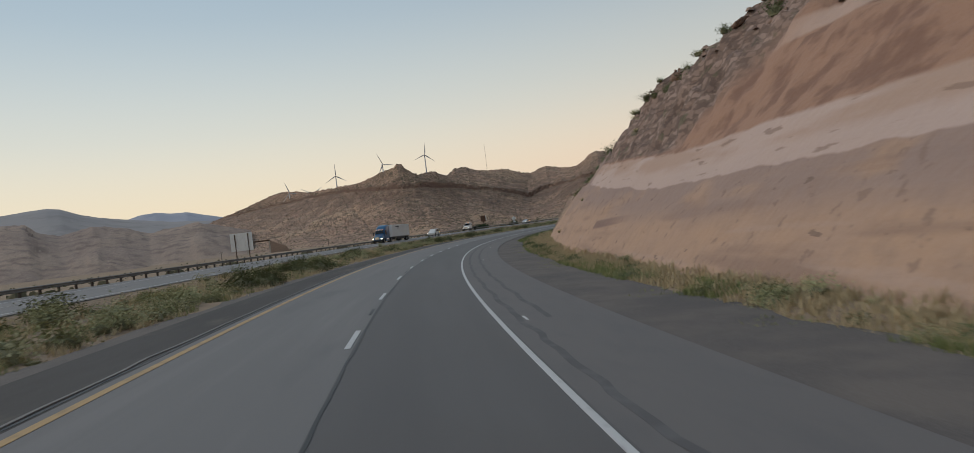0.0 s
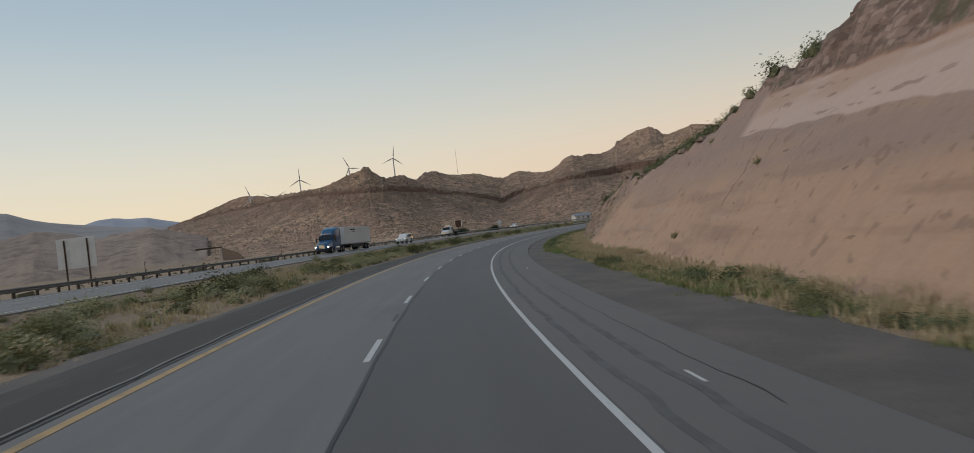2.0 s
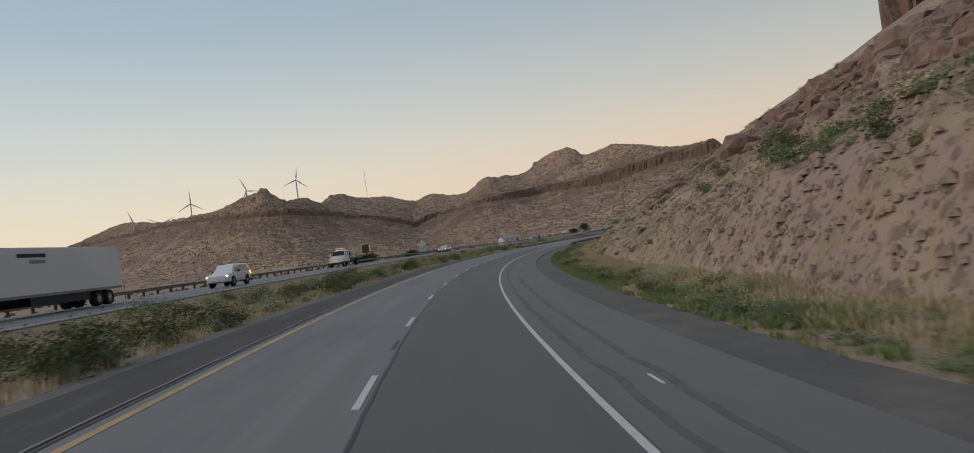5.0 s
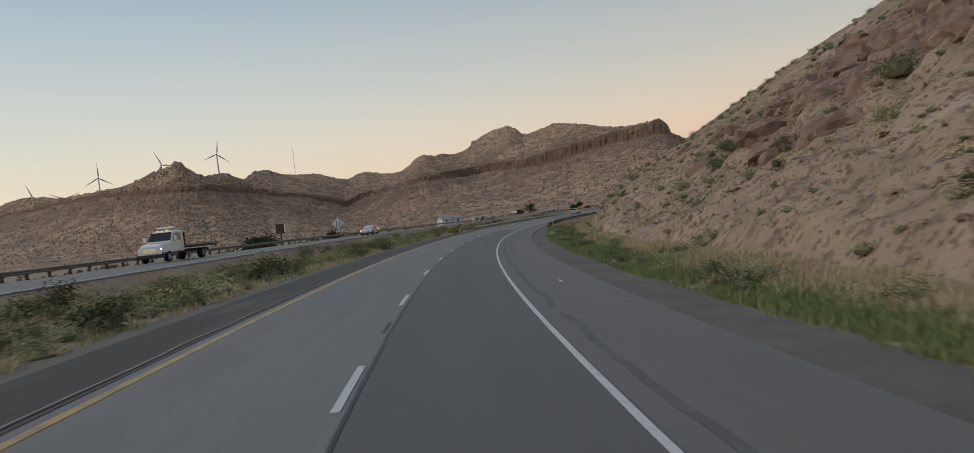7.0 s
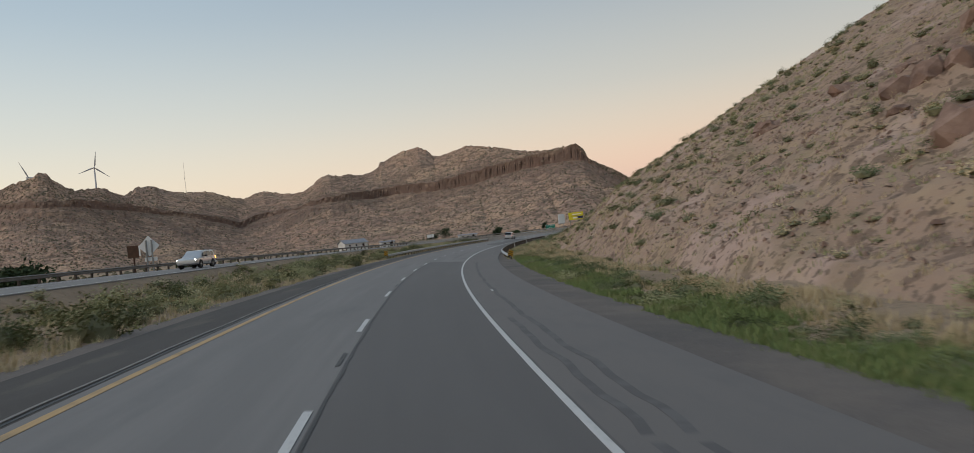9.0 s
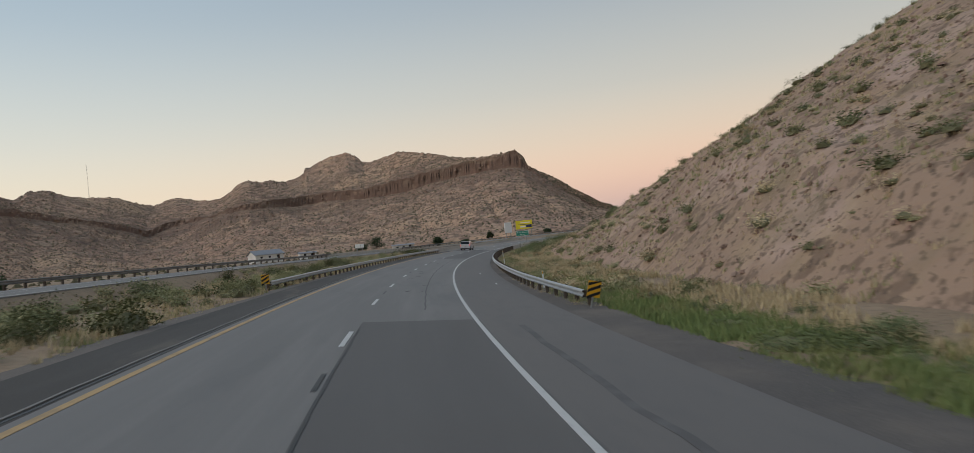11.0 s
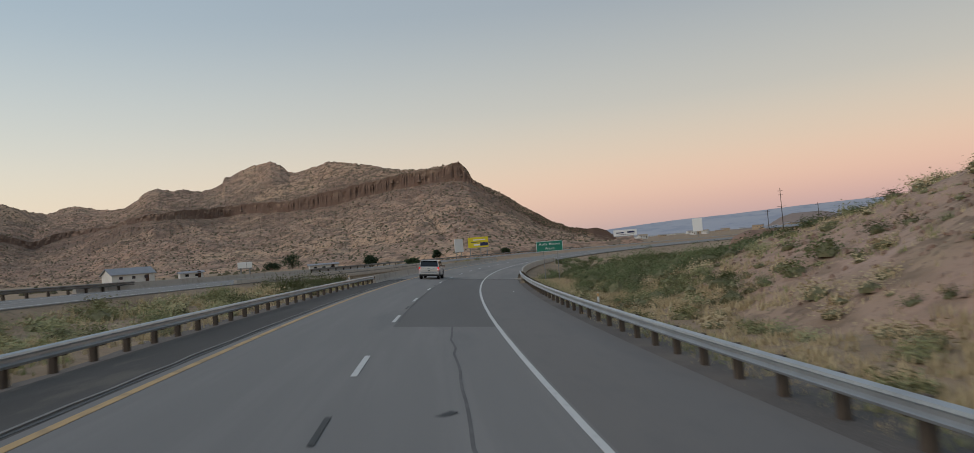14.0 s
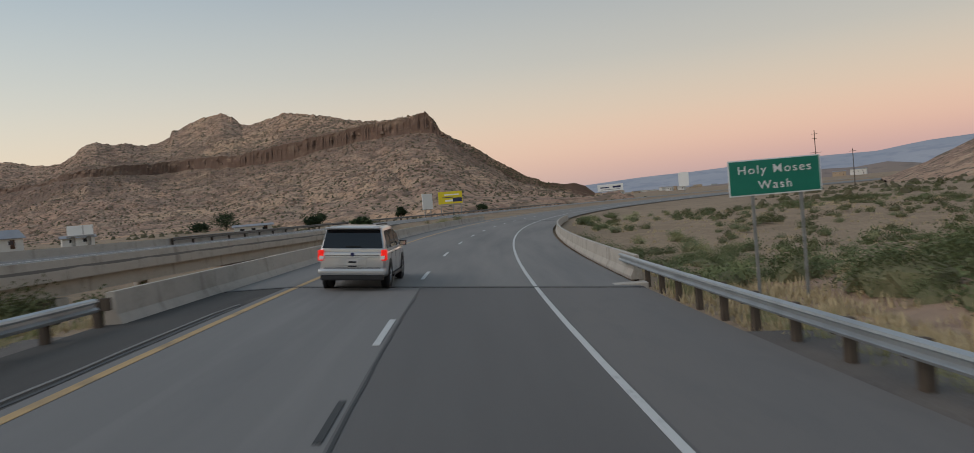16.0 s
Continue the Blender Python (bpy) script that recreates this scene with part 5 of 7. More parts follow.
for i in range(6500):
    s, u = rng.uniform(165, 400), rng.uniform(0.8, 24)
    r = rng.uniform(0.04, 0.17)
    small.append((lay(s, -(float(np.interp(s, HILL_S, HILL_FOOT)) + u)), r, r))
scatter_mesh("hillside_pebbles", small[:3600], CLUMP_V, SCREE, "small pale stones strewn over the hillside", "rubble")
scatter_mesh("hillside_gravel", small[3600:], CLUMP_V, ROCK, "small brown stones strewn over the hillside", "rubble")
scatter_mesh("hillside_rubble", spots[:2600], CLUMP_V, SCREE, "pale loose stones on the hillside", "rubble")
scatter_mesh("hillside_stones", spots[2600:], CLUMP_V, ROCK, "brown loose stones on the hillside", "rubble")

# ---- plants ----


def leaf_material(name, c1, c2):
    m = bpy.data.materials.new(name)
    m.use_nodes = True
    n, ln = m.node_tree.nodes, m.node_tree.links
    b = n["Principled BSDF"]
    b.inputs["Roughness"].default_value = 0.85
    b.inputs["Specular IOR Level"].default_value = 0.15
    info, geo = n.new("ShaderNodeObjectInfo"), n.new("ShaderNodeNewGeometry")
    mx = n.new("ShaderNodeMath")
    mx.operation = "ADD"
    k = n.new("ShaderNodeMath")
    k.operation = "MULTIPLY"
    k.inputs[1].default_value = 0.5
    k2 = n.new("ShaderNodeMath")
    k2.operation = "MULTIPLY"
    k2.inputs[1].default_value = 0.5
    ln.new(info.outputs["Random"], k.inputs[0])
    ln.new(geo.outputs["Random Per Island"], k2.inputs[0])
    ln.new(k.outputs[0], mx.inputs[0])
    ln.new(k2.outputs[0], mx.inputs[1])
    c = n.new("ShaderNodeMix")
    c.data_type = "RGBA"
    c.inputs["A"].default_value, c.inputs["B"].default_value = (*c1, 1), (*c2, 1)
    ln.new(mx.outputs[0], c.inputs["Factor"])
    ln.new(c.outputs["Result"], b.inputs["Base Color"])
    return m


SAGE = leaf_material("sage_leaves", (0.175, 0.185, 0.088), (0.4, 0.39, 0.215))
SNAKEWEED = leaf_material("snakeweed_leaves", (0.235, 0.228, 0.115), (0.43, 0.40, 0.235))
CREOSOTE = leaf_material("dark_green_leaves", (0.07, 0.082, 0.036), (0.16, 0.165, 0.08))
MESQUITE = leaf_material("mesquite_leaves", (0.085, 0.112, 0.052), (0.19, 0.215, 0.105))
DRY = leaf_material("dry_stalks", (0.38, 0.30, 0.18), (0.58, 0.48, 0.30))
GRASS = leaf_material("green_grass", (0.16, 0.195, 0.07), (0.37, 0.36, 0.18))
LUSH = leaf_material("lush_grass", (0.105, 0.16, 0.05), (0.235, 0.285, 0.115))
# colour of the added blob that stands for the shade inside a shrub
CORE = material("shrub_shade_core", (0.14, 0.138, 0.076), 0.95, spots=[(3, 4, 0.4, 0.65, (0.21, 0.2, 0.115), 0.8)])
TWIG = material("grey_twigs", (0.09, 0.07, 0.05), 0.95)


def shrub_mesh(seed, leaves, leaf, mat, up=0.9):
    """Branching stems with several hundred small leaves round their tips."""
    rr = random.Random(seed)
    vs, fs, pick = [], [], []
    tips = []
    for i in range(15):
        a, e = rr.uniform(0, 6.3), rr.uniform(0.35, 1.35)
        d = Vector((math.cos(a) * math.cos(e), math.sin(a) * math.cos(e), math.sin(e) * up))
        n = rr.uniform(0.65, 1.05)
        for t in (0.45, 0.7, 0.88, 1.0):
            q = d * n * t + Vector((rr.gauss(0, 0.1), rr.gauss(0, 0.1), rr.gauss(0, 0.06))) * t
            tips.append((q, 0.14 + 0.1 * t))
        o = len(vs)
        side = Vector((-d.y, d.x, 0)).normalized() * 0.02
        top = d * n * 0.95
        vs += [tuple(-side), tuple(side), tuple(top), tuple(Vector((0, 0, 0.03)))]
        fs += [(o, o + 1, o + 2), (o + 1, o + 3, o + 2), (o + 3, o, o + 2)]
        pick += [1, 1, 1]
    for i in range(leaves):
        c, sp = rr.choice(tips)
        p = c + Vector((rr.gauss(0, sp), rr.gauss(0, sp), rr.gauss(0, sp * 0.8)))
        p.z = max(p.z, 0.02)
        d = Vector((rr.gauss(0, 1), rr.gauss(0, 1), rr.gauss(0.4, 1))).normalized()
        w = d.orthogonal().normalized() * leaf * 0.35
        t = d * leaf * rr.uniform(0.7, 1.4)
        o = len(vs)
        vs += [tuple(p - t * 0.5 + w * 1.3), tuple(p - t * 0.5 - w * 1.3), tuple(p + t * 0.6)]
        fs.append((o, o + 1, o + 2))
        pick.append(0)
    # added solid core: stands in for the shaded inside of the shrub
    core = bmesh.new()
    bmesh.ops.create_icosphere(core, subdivisions=1, radius=1.0)
    o = len(vs)
    for v in core.verts:
        f = 0.55 * (1 + 0.45 * noise.fractal(v.co * 1.7 + Vector((seed, 0, 0)), 1, 2, 3))
        vs.append((v.co.x * f, v.co.y * f, max(v.co.z * f * up * 0.95 + 0.12, 0.0)))
    fs += [tuple(o + q.index for q in f.verts) for f in core.faces]
    pick += [2] * len(core.faces)
    core.free()
    return mesh_from("shrub", vs, fs, [mat, TWIG, CORE], pick=pick)


SAGES = [shrub_mesh(40 + i, 900, 0.075, SAGE) for i in range(4)]
DARKS = [shrub_mesh(50 + i, 900, 0.075, CREOSOTE) for i in range(3)]
GREENS = [shrub_mesh(60 + i, 1000, 0.075, MESQUITE, 1.0) for i in range(4)]
DRIES = [shrub_mesh(70 + i, 420, 0.11, DRY, 1.0) for i in range(2)]
SAGES_T = [shrub_mesh(80 + i, 400, 0.11, SAGE) for i in range(4)]
PALES_T = [shrub_mesh(120 + i, 280, 0.12, SNAKEWEED, 0.8) for i in range(4)]
DARKS_T = [shrub_mesh(90 + i, 290, 0.125, CREOSOTE) for i in range(3)]
FINES_T = [shrub_mesh(130 + i, 1300, 0.05, MESQUITE, 1.0) for i in range(3)]
GREENS_T = [shrub_mesh(100 + i, 380, 0.11, MESQUITE, 1.0) for i in range(4)]
DRIES_T = [shrub_mesh(110 + i, 260, 0.12, DRY, 1.0) for i in range(2)]


def plant(me, s, l, r, h, name, label, group):
    ob = new(name, me)
    ob.matrix_world = Matrix.Translation(lay(s, l, 0.05)) @ Matrix.Rotation(rng.uniform(0, 6.3), 4, "Z") @ Matrix.Diagonal((r, r, h, 1))
    return tagged(ob, label, "shrub", group)


for i in range(300):      # median: dark bushes gather in groups, with open grass between
    s = rng.uniform(-30, 420) if i < 235 else rng.uniform(420, 520)
    l = rng.uniform(9.7, 11.6) if rng.random() < 0.4 else rng.uniform(11.6, 15.6)
    if s > 322:
        l = max(l, 10.5)
    clump = fbm(s, l * 2, 14.0, 2, 41.0)
    r = rng.uniform(0.75, 1.25) + 0.5 * max(0.0, clump)
    if clump > 0.02:
        plant(rng.choice(DARKS), s, l, r, min(r * rng.uniform(0.9, 1.15), 1.95 - 0.05 * l), "creosote_bush", "dark green creosote bush in the median", "creosote bushes")
    elif rng.random() < 0.75:
        plant(rng.choice(SAGES), s, l, r * 0.9, min(r * rng.uniform(0.7, 0.95), 1.7 - 0.045 * l), "sagebrush", "rounded grey-green sagebrush in the dry median", "sagebrush of the median")
    else:
        plant(rng.choice(DRIES), s, l, r * 0.8, r * 0.6, "dry_shrub", "straw-coloured dry shrub in the median", "dry shrubs")
for i in range(170):      # right verge
    s = rng.uniform(0, 305) if i < 110 else rng.uniform(128, 305)
    l = -rng.uniform(9.0 if s < 128 else 8.0, 10.3 if i < 95 else 11.6)
    r = rng.uniform(0.35, 0.95)
    plant(rng.choice(GREENS if rng.random() < (0.5 if s < 128 else 0.65) else SAGES), s, l, r * (0.8 if s < 128 else 1.0), r * rng.uniform(0.55, 0.8), "verge_bush", "low green bush in the roadside grass", "bushes of the verge")
for i in range(300):      # hillside
    k = rng.random()
    if k < 0.25:          # along the brink of the cutting
        s = rng.uniform(60, 165)
        u = float(np.interp(s, HILL_S, HILL_BREAK)) + rng.uniform(-0.5, 5)
    else:
        s, u = rng.uniform(130, 410), rng.uniform(1.5, 62)
    r = rng.uniform(0.35, 1.0) * (1.3 if rng.random() < 0.15 else 1)
    l = -(float(np.interp(s, HILL_S, HILL_FOOT)) + u)
    me = rng.choice(DARKS_T + GREENS_T if rng.random() < 0.55 else SAGES_T + DRIES_T)
    plant(me, s, l, r, r * rng.uniform(0.6, 0.95), "hillside_bush", "scrubby green-brown bush on the hillside", "bushes of the hillside")
for s, u, r in ((256, 13.5, 2.3), (257.5, 15.5, 1.9), (254, 12, 1.7), (231, 10.5, 1.7), (233, 11.5, 1.4), (252, 11, 1.6), (247, 6.2, 1.0), (294.5, 4.1, 1.1), (283, 3.4, 1.2), (285, 4.5, 0.9), (258, 17, 2.0), (178, 10, 1.9), (184, 12, 2.1), (190, 14, 1.6), (172, 8, 1.5), (196, 9, 1.3), (204, 13, 1.7), (225, 16, 1.8), (160, 6, 1.4)):
    plant(rng.choice(GREENS), s, -(float(np.interp(s, HILL_S, HILL_FOOT)) + u), r, r * 0.8, "green_thicket", "dense dark green thicket on the rocky slope", "thickets of the hillside")
for i in range(130):      # wash
    s, l = rng.uniform(392, 560), -rng.uniform(8.2, 60) if i > 60 else -rng.uniform(8.2, 20)
    if s < 424 and l > -10.5:
        l -= 4
    r = rng.uniform(0.7, 1.3) if l > -20 else rng.uniform(0.45, 0.95)
    plant(rng.choice(GREENS if rng.random() < 0.75 else SAGES), s, l, r, r * rng.uniform(0.75, 1.05), "mesquite_bush", "feathery green mesquite bush by the dry wash", "mesquite of the wash")


for s, u, r in ((88, 4.0, 0.45), (96, 1.1, 0.5), (104, 6.5, 0.5), (74, 9.0, 0.45)):
    plant(DRIES_T[0], s, -(float(np.interp(s, HILL_S, HILL_FOOT)) + u), r, r * 0.9, "face_bush", "small dry bush rooted in the bare rock face", "bushes of the cutting")


def on_face(s, l):
    """True on the bare lower face of the cutting."""
    return s < 140 and -float(np.interp(s, HILL_S, HILL_FOOT)) - float(np.interp(s, HILL_S, HILL_BREAK)) < l < -float(np.interp(s, HILL_S, HILL_FOOT)) - 0.2


def thicket(name, meshes, spots, label, category="scrub"):
    """More of the same bushes, joined where they grow into one another."""
    vs, fs, pick, o = [], [], [], 0
    data = []
    for me in meshes:
        co = np.empty(len(me.vertices) * 3)
        me.vertices.foreach_get("co", co)
        data.append((co.reshape(-1, 3), [tuple(p.vertices) for p in me.polygons], [p.material_index for p in me.polygons]))
    for p, r, h in spots:
        co, polys, mi = rng.choice(data)
        a = rng.uniform(0, 6.3)
        c, sn = math.cos(a), math.sin(a)
        q = np.stack([(co[:, 0] * c - co[:, 1] * sn) * r + p[0], (co[:, 0] * sn + co[:, 1] * c) * r + p[1], co[:, 2] * h + p[2]], 1)
        vs += q.tolist()
        fs += [tuple(k + o for k in f) for f in polys]
        pick += mi
        o += len(co)
    ob = new(name, mesh_from(name, vs, fs, list(meshes[0].materials), pick=pick))
    return tagged(ob, label, category, kind="stuff")


def sow(n, s0, s1, l0, l1, r0, r1, tall=0.75):
    out = []
    for i in range(n):
        s, l, r = rng.uniform(s0, s1), rng.uniform(l0, l1), rng.uniform(r0, r1)
        if on_face(s, l):
            continue
        out.append((lay(s, l, 0.05), r, r * tall * rng.uniform(0.8, 1.15)))
    return out


thicket("median_sage_thicket", SAGES_T, sow(230, -25, 330, 9.8, 15.8, 0.45, 1.0, 0.85), "grey-green sagebrush scattered through the median")
thicket("median_snakeweed", PALES_T, sow(560, -25, 420, 9.5, 16.7, 0.35, 0.85, 0.85), "pale yellow-green snakeweed mounds of the median")
thicket("median_dark_thicket", DARKS_T, sow(90, -25, 330, 10.0, 16.2, 0.45, 0.9, 0.9), "small dark creosote of the median")
thicket("median_end_thicket", SAGES_T, sow(60, 330, 430, 10.6, 15.6, 0.4, 0.9), "sagebrush behind the median rail")
thicket("verge_thicket", GREENS_T, sow(45, 0, 128, -10.6, -9.2, 0.3, 0.7) + sow(130, 128, 305, -11.6, -8.2, 0.3, 0.7), "green weeds grown together along the verge")
thicket("foot_thicket", SAGES_T, sow(110, 0, 410, -14.5, -9.6, 0.3, 0.7), "dull sage at the foot of the slope")
thicket("rail_side_sage", SAGES_T, sow(70, 306, 402, -14, -7.6, 0.35, 0.85, 0.8), "olive sage behind the guard rail")
thicket("rail_side_dry_brush", DRIES_T, sow(120, 306, 405, -15, -7.4, 0.35, 0.9, 0.75), "brown dry brush behind the guard rail")
thicket("rail_mesquite", FINES_T, sow(26, 384, 408, -14, -8.6, 0.5, 1.2, 0.9) + sow(50, 398, 440, -17, -10.5, 0.9, 1.65, 0.95) + sow(40, 400, 452, -20, -9.6, 0.5, 1.0, 0.85), "dense green mesquite behind the guard rail")
thicket("sign_mesquite", FINES_T, sow(60, 428, 475, -20, -9.0, 0.8, 1.5, 0.95), "tall dark mesquite behind the bridge wall")
thicket("far_wash_brush", DARKS_T, sow(170, 432, 560, -60, -24, 0.5, 1.2, 0.85) + sow(230, 440, 640, -150, -45, 0.5, 1.4, 0.8), "dark brush dotted over the plain beyond the wash")
thicket("wash_thicket", GREENS_T, sow(130, 396, 475, -24, -10.0, 0.5, 1.05, 0.85) + sow(210, 400, 560, -62, -22, 0.45, 1.1, 0.85), "dense mesquite along the dry wash")

spots = []
for i in range(520):
    s = rng.uniform(150, 415)
    u = rng.uniform(2, 58) if s < 330 else rng.uniform(3, 34)
    r = rng.uniform(0.3, 0.95)
    spots.append((lay(s, -(float(np.interp(s, HILL_S, HILL_FOOT)) + u), 0.05), r, r * rng.uniform(0.55, 0.9)))
for i in range(230):
    s, u = rng.uniform(270, 415), rng.uniform(1, 46)
    r = rng.uniform(0.3, 0.9)
    spots.insert(0, (lay(s, -(float(np.interp(s, HILL_S, HILL_FOOT)) + u), 0.05), r, r * rng.uniform(0.6, 0.95)))
TUFTS = [shrub_mesh(140 + i, 95, 0.17, DRY if i % 2 else SNAKEWEED, 0.7) for i in range(4)]
tufts = []
for i in range(1500):
    s, u = rng.uniform(142, 412), rng.uniform(1.0, 34) ** 1.0
    if fbm(s, u * 1.5, 9.0, 3, 51.0) > -0.12:
        r = rng.uniform(0.25, 0.6)
        tufts.append((lay(s, -(float(np.interp(s, HILL_S, HILL_FOOT)) + u), 0.04), r, r * rng.uniform(0.6, 0.9)))
thicket("hillside_straw_tufts", TUFTS[1::2], tufts[::2], "straw-coloured tufts over the hillside")
thicket("hillside_weed_tufts", TUFTS[0::2], tufts[1::2], "olive weed tufts over the hillside")
thicket("hillside_dark_brush", DARKS_T, spots[:380], "dark scrub growing over the hillside")
thicket("hillside_green_brush", GREENS_T, spots[380:630], "green scrub growing over the hillside")
thicket("hillside_dry_brush", DRIES_T, spots[630:], "dry brush over the hillside")
spots = []
for i in range(150):
    s = rng.uniform(98, 170)
    u = float(np.interp(s, HILL_S, HILL_BREAK)) + rng.uniform(0.2, 6) + max(s - 130, 0) * 0.12
    r = rng.uniform(0.35, 0.95)
    spots.append((lay(s, -(float(np.interp(s, HILL_S, HILL_FOOT)) + u), 0.05), r, r * rng.uniform(0.7, 1.1)))
for s, du, r in ((36, 1.0, 0.9), (41, 0.6, 1.3), (43, 2.0, 1.1), (47, 0.4, 0.9), (55, 0.0, 0.6), (66, 0.5, 0.7), (72, 0.2, 0.6), (92, 0.3, 0.9), (97, 0.5, 1.0)):
    spots.append((lay(s, -(float(np.interp(s, HILL_S, HILL_FOOT)) + float(np.interp(s, HILL_S, HILL_BREAK)) + du), 0.05), r, r * 1.2))
thicket("brink_brush", GREENS_T, spots, "green brush along the brink of the cutting")
spots = []
for i in range(900):
    s, u = rng.uniform(165, 282), rng.uniform(11, 62)
    if fbm(s, u, 22.0, 3, 31.0) < -0.12 and u < 30:
        continue
    r = rng.uniform(0.4, 1.5) * (1.5 if u > 24 else 0.8)
    spots.append((lay(s, -(float(np.interp(s, HILL_S, HILL_FOOT)) + u), 0.3 * r), r, r * rng.uniform(0.7, 1.1)))
for i in range(170):
    s, u = rng.gauss(240, 14), rng.gauss(40, 10)
    r = rng.uniform(1.0, 2.7)
    spots.append((lay(s, -(float(np.interp(s, HILL_S, HILL_FOOT)) + u), 0.1 * r), r, r * rng.uniform(0.7, 1.1)))
thicket("hillside_outcrop", ROCKS[3:], spots, "broken dark brown rock outcropping over the upper hillside", "rock outcrop")


def blades(name, spots, mat, label, n=9):
    """Grass in one object: thin blades leaning out of each tuft."""
    vs, fs = [], []
    for p, h in spots:
        for k in range(n):
            a, lean = rng.uniform(0, 6.3), rng.uniform(0.1, 0.6)
            bx, by = p[0] + rng.gauss(0, 0.10), p[1] + rng.gauss(0, 0.10)
            w = 0.018 + 0.03 * h
            hh = h * rng.uniform(0.6, 1.2)
            o = len(vs)
            ca, sa = math.cos(a), math.sin(a)
            vs += [(bx - sa * w, by + ca * w, p[2] - 0.04), (bx + sa * w, by - ca * w, p[2] - 0.04), (bx + ca * lean * hh, by + sa * lean * hh, p[2] + hh)]
            fs.append((o, o + 1, o + 2))
    ob = new(name, mesh_from(name, vs, fs, mat))
    return tagged(ob, label, "grass", kind="stuff")


def turf(n, s0, s1, l0, l1, h0, h1, patch, seed):
    out = []
    while len(out) < n:
        s, l = rng.uniform(s0, s1), rng.uniform(l0, l1)
        if fbm(s, l * 2, 7.0, 3, seed) > patch and not on_face(s, l):
            out.append((lay(s, l), rng.uniform(h0, h1)))
    return out


blades("median_dry_grass", turf(13000, -30, 470, 9.0, 16.3, 0.12, 0.36, -0.3, 1.0), DRY, "dry straw-coloured grass of the median")
blades("median_green_grass", turf(4500, -30, 470, 9.2, 16.0, 0.12, 0.32, 0.1, 5.0), GRASS, "faded green grass of the median")
blades("verge_green_grass", turf(7500, 126, 330, -10.6, -7.4, 0.12, 0.34, -0.25, 9.0) + turf(3000, -5, 130, -10.6, -8.8, 0.12, 0.32, 0.0, 9.0), GRASS, "green grass along the shoulder", 9)
blades("gravel_weeds", turf(900, -5, 300, -9.2, -6.4, 0.06, 0.2, 0.1, 33.0), GRASS, "sparse weeds in the gravel verge", 9)
blades("verge_straw_grass", turf(6500, -5, 214, -12.8, -9.0, 0.15, 0.4, -0.5, 27.0), DRY, "blond grass below the cutting", 8)
blades("verge_lush_grass", turf(6000, 205, 312, -9.8, -7.4, 0.12, 0.34, -0.1, 23.0) + turf(2500, 120, 205, -10.2, -8.0, 0.12, 0.3, 0.0, 23.0), LUSH, "fresh green grass along the shoulder", 9)
blades("verge_dry_grass", turf(9500, -5, 420, -13.2, -9.8, 0.15, 0.4, -0.35, 13.0), DRY, "dry blond grass at the foot of the slope", 9)
blades("rail_side_grass", turf(4200, 306, 430, -9.5, -6.1, 0.1, 0.3, -0.35, 15.0), DRY, "dry grass growing through the guard rail", 10)
blades("rail_side_weeds", turf(2500, 306, 431, -8.2, -6.5, 0.12, 0.35, -0.2, 25.0), SAGE, "dull green weeds under the guard rail", 10)
blades("slope_grass", turf(20000, 138, 420, -60, -13, 0.1, 0.28, -0.2, 17.0), DRY, "dry grass tufts over the hillside", 5)
blades("slope_green_tufts", turf(7000, 138, 420, -50, -13, 0.12, 0.32, 0.05, 19.0), GRASS, "greenish tufts over the hillside", 7)
blades("wash_grass", turf(2500, 390, 440, -16, -7.2, 0.12, 0.32, -0.2, 31.0) + turf(4000, 395, 540, -60, -7.5, 0.1, 0.28, -0.2, 21.0), DRY, "dry grass between the bushes of the wash", 8)
spots = []
for i in range(2600):
    s, l = rng.uniform(-60, 800), rng.choice((rng.uniform(31, 200), rng.uniform(31, 400)))
    r = rng.uniform(0.4, 1.3)
    spots.append((at(s, l, ground_z(s, l) - 0.1), r, r * 0.8))
for i in range(1500):
    s, l = rng.uniform(540, 900), -rng.uniform(40, 400)
    r = rng.uniform(0.5, 1.5)
    spots.append((at(s, l, ground_z(s, l) - 0.1), r, r * 0.8))
scatter_mesh("valley_scrub", spots, CLUMP_V, SCRUB_FAR, "dark low scrub dotted over the valley floor", "scrub")


# ---- wind turbines, mast and poles ----
TURBINE_WHITE = material("turbine_white", (0.5, 0.5, 0.5), 0.6, spots=[(0.1, 2, 0.4, 0.6, (0.44, 0.44, 0.45), 0.5)])


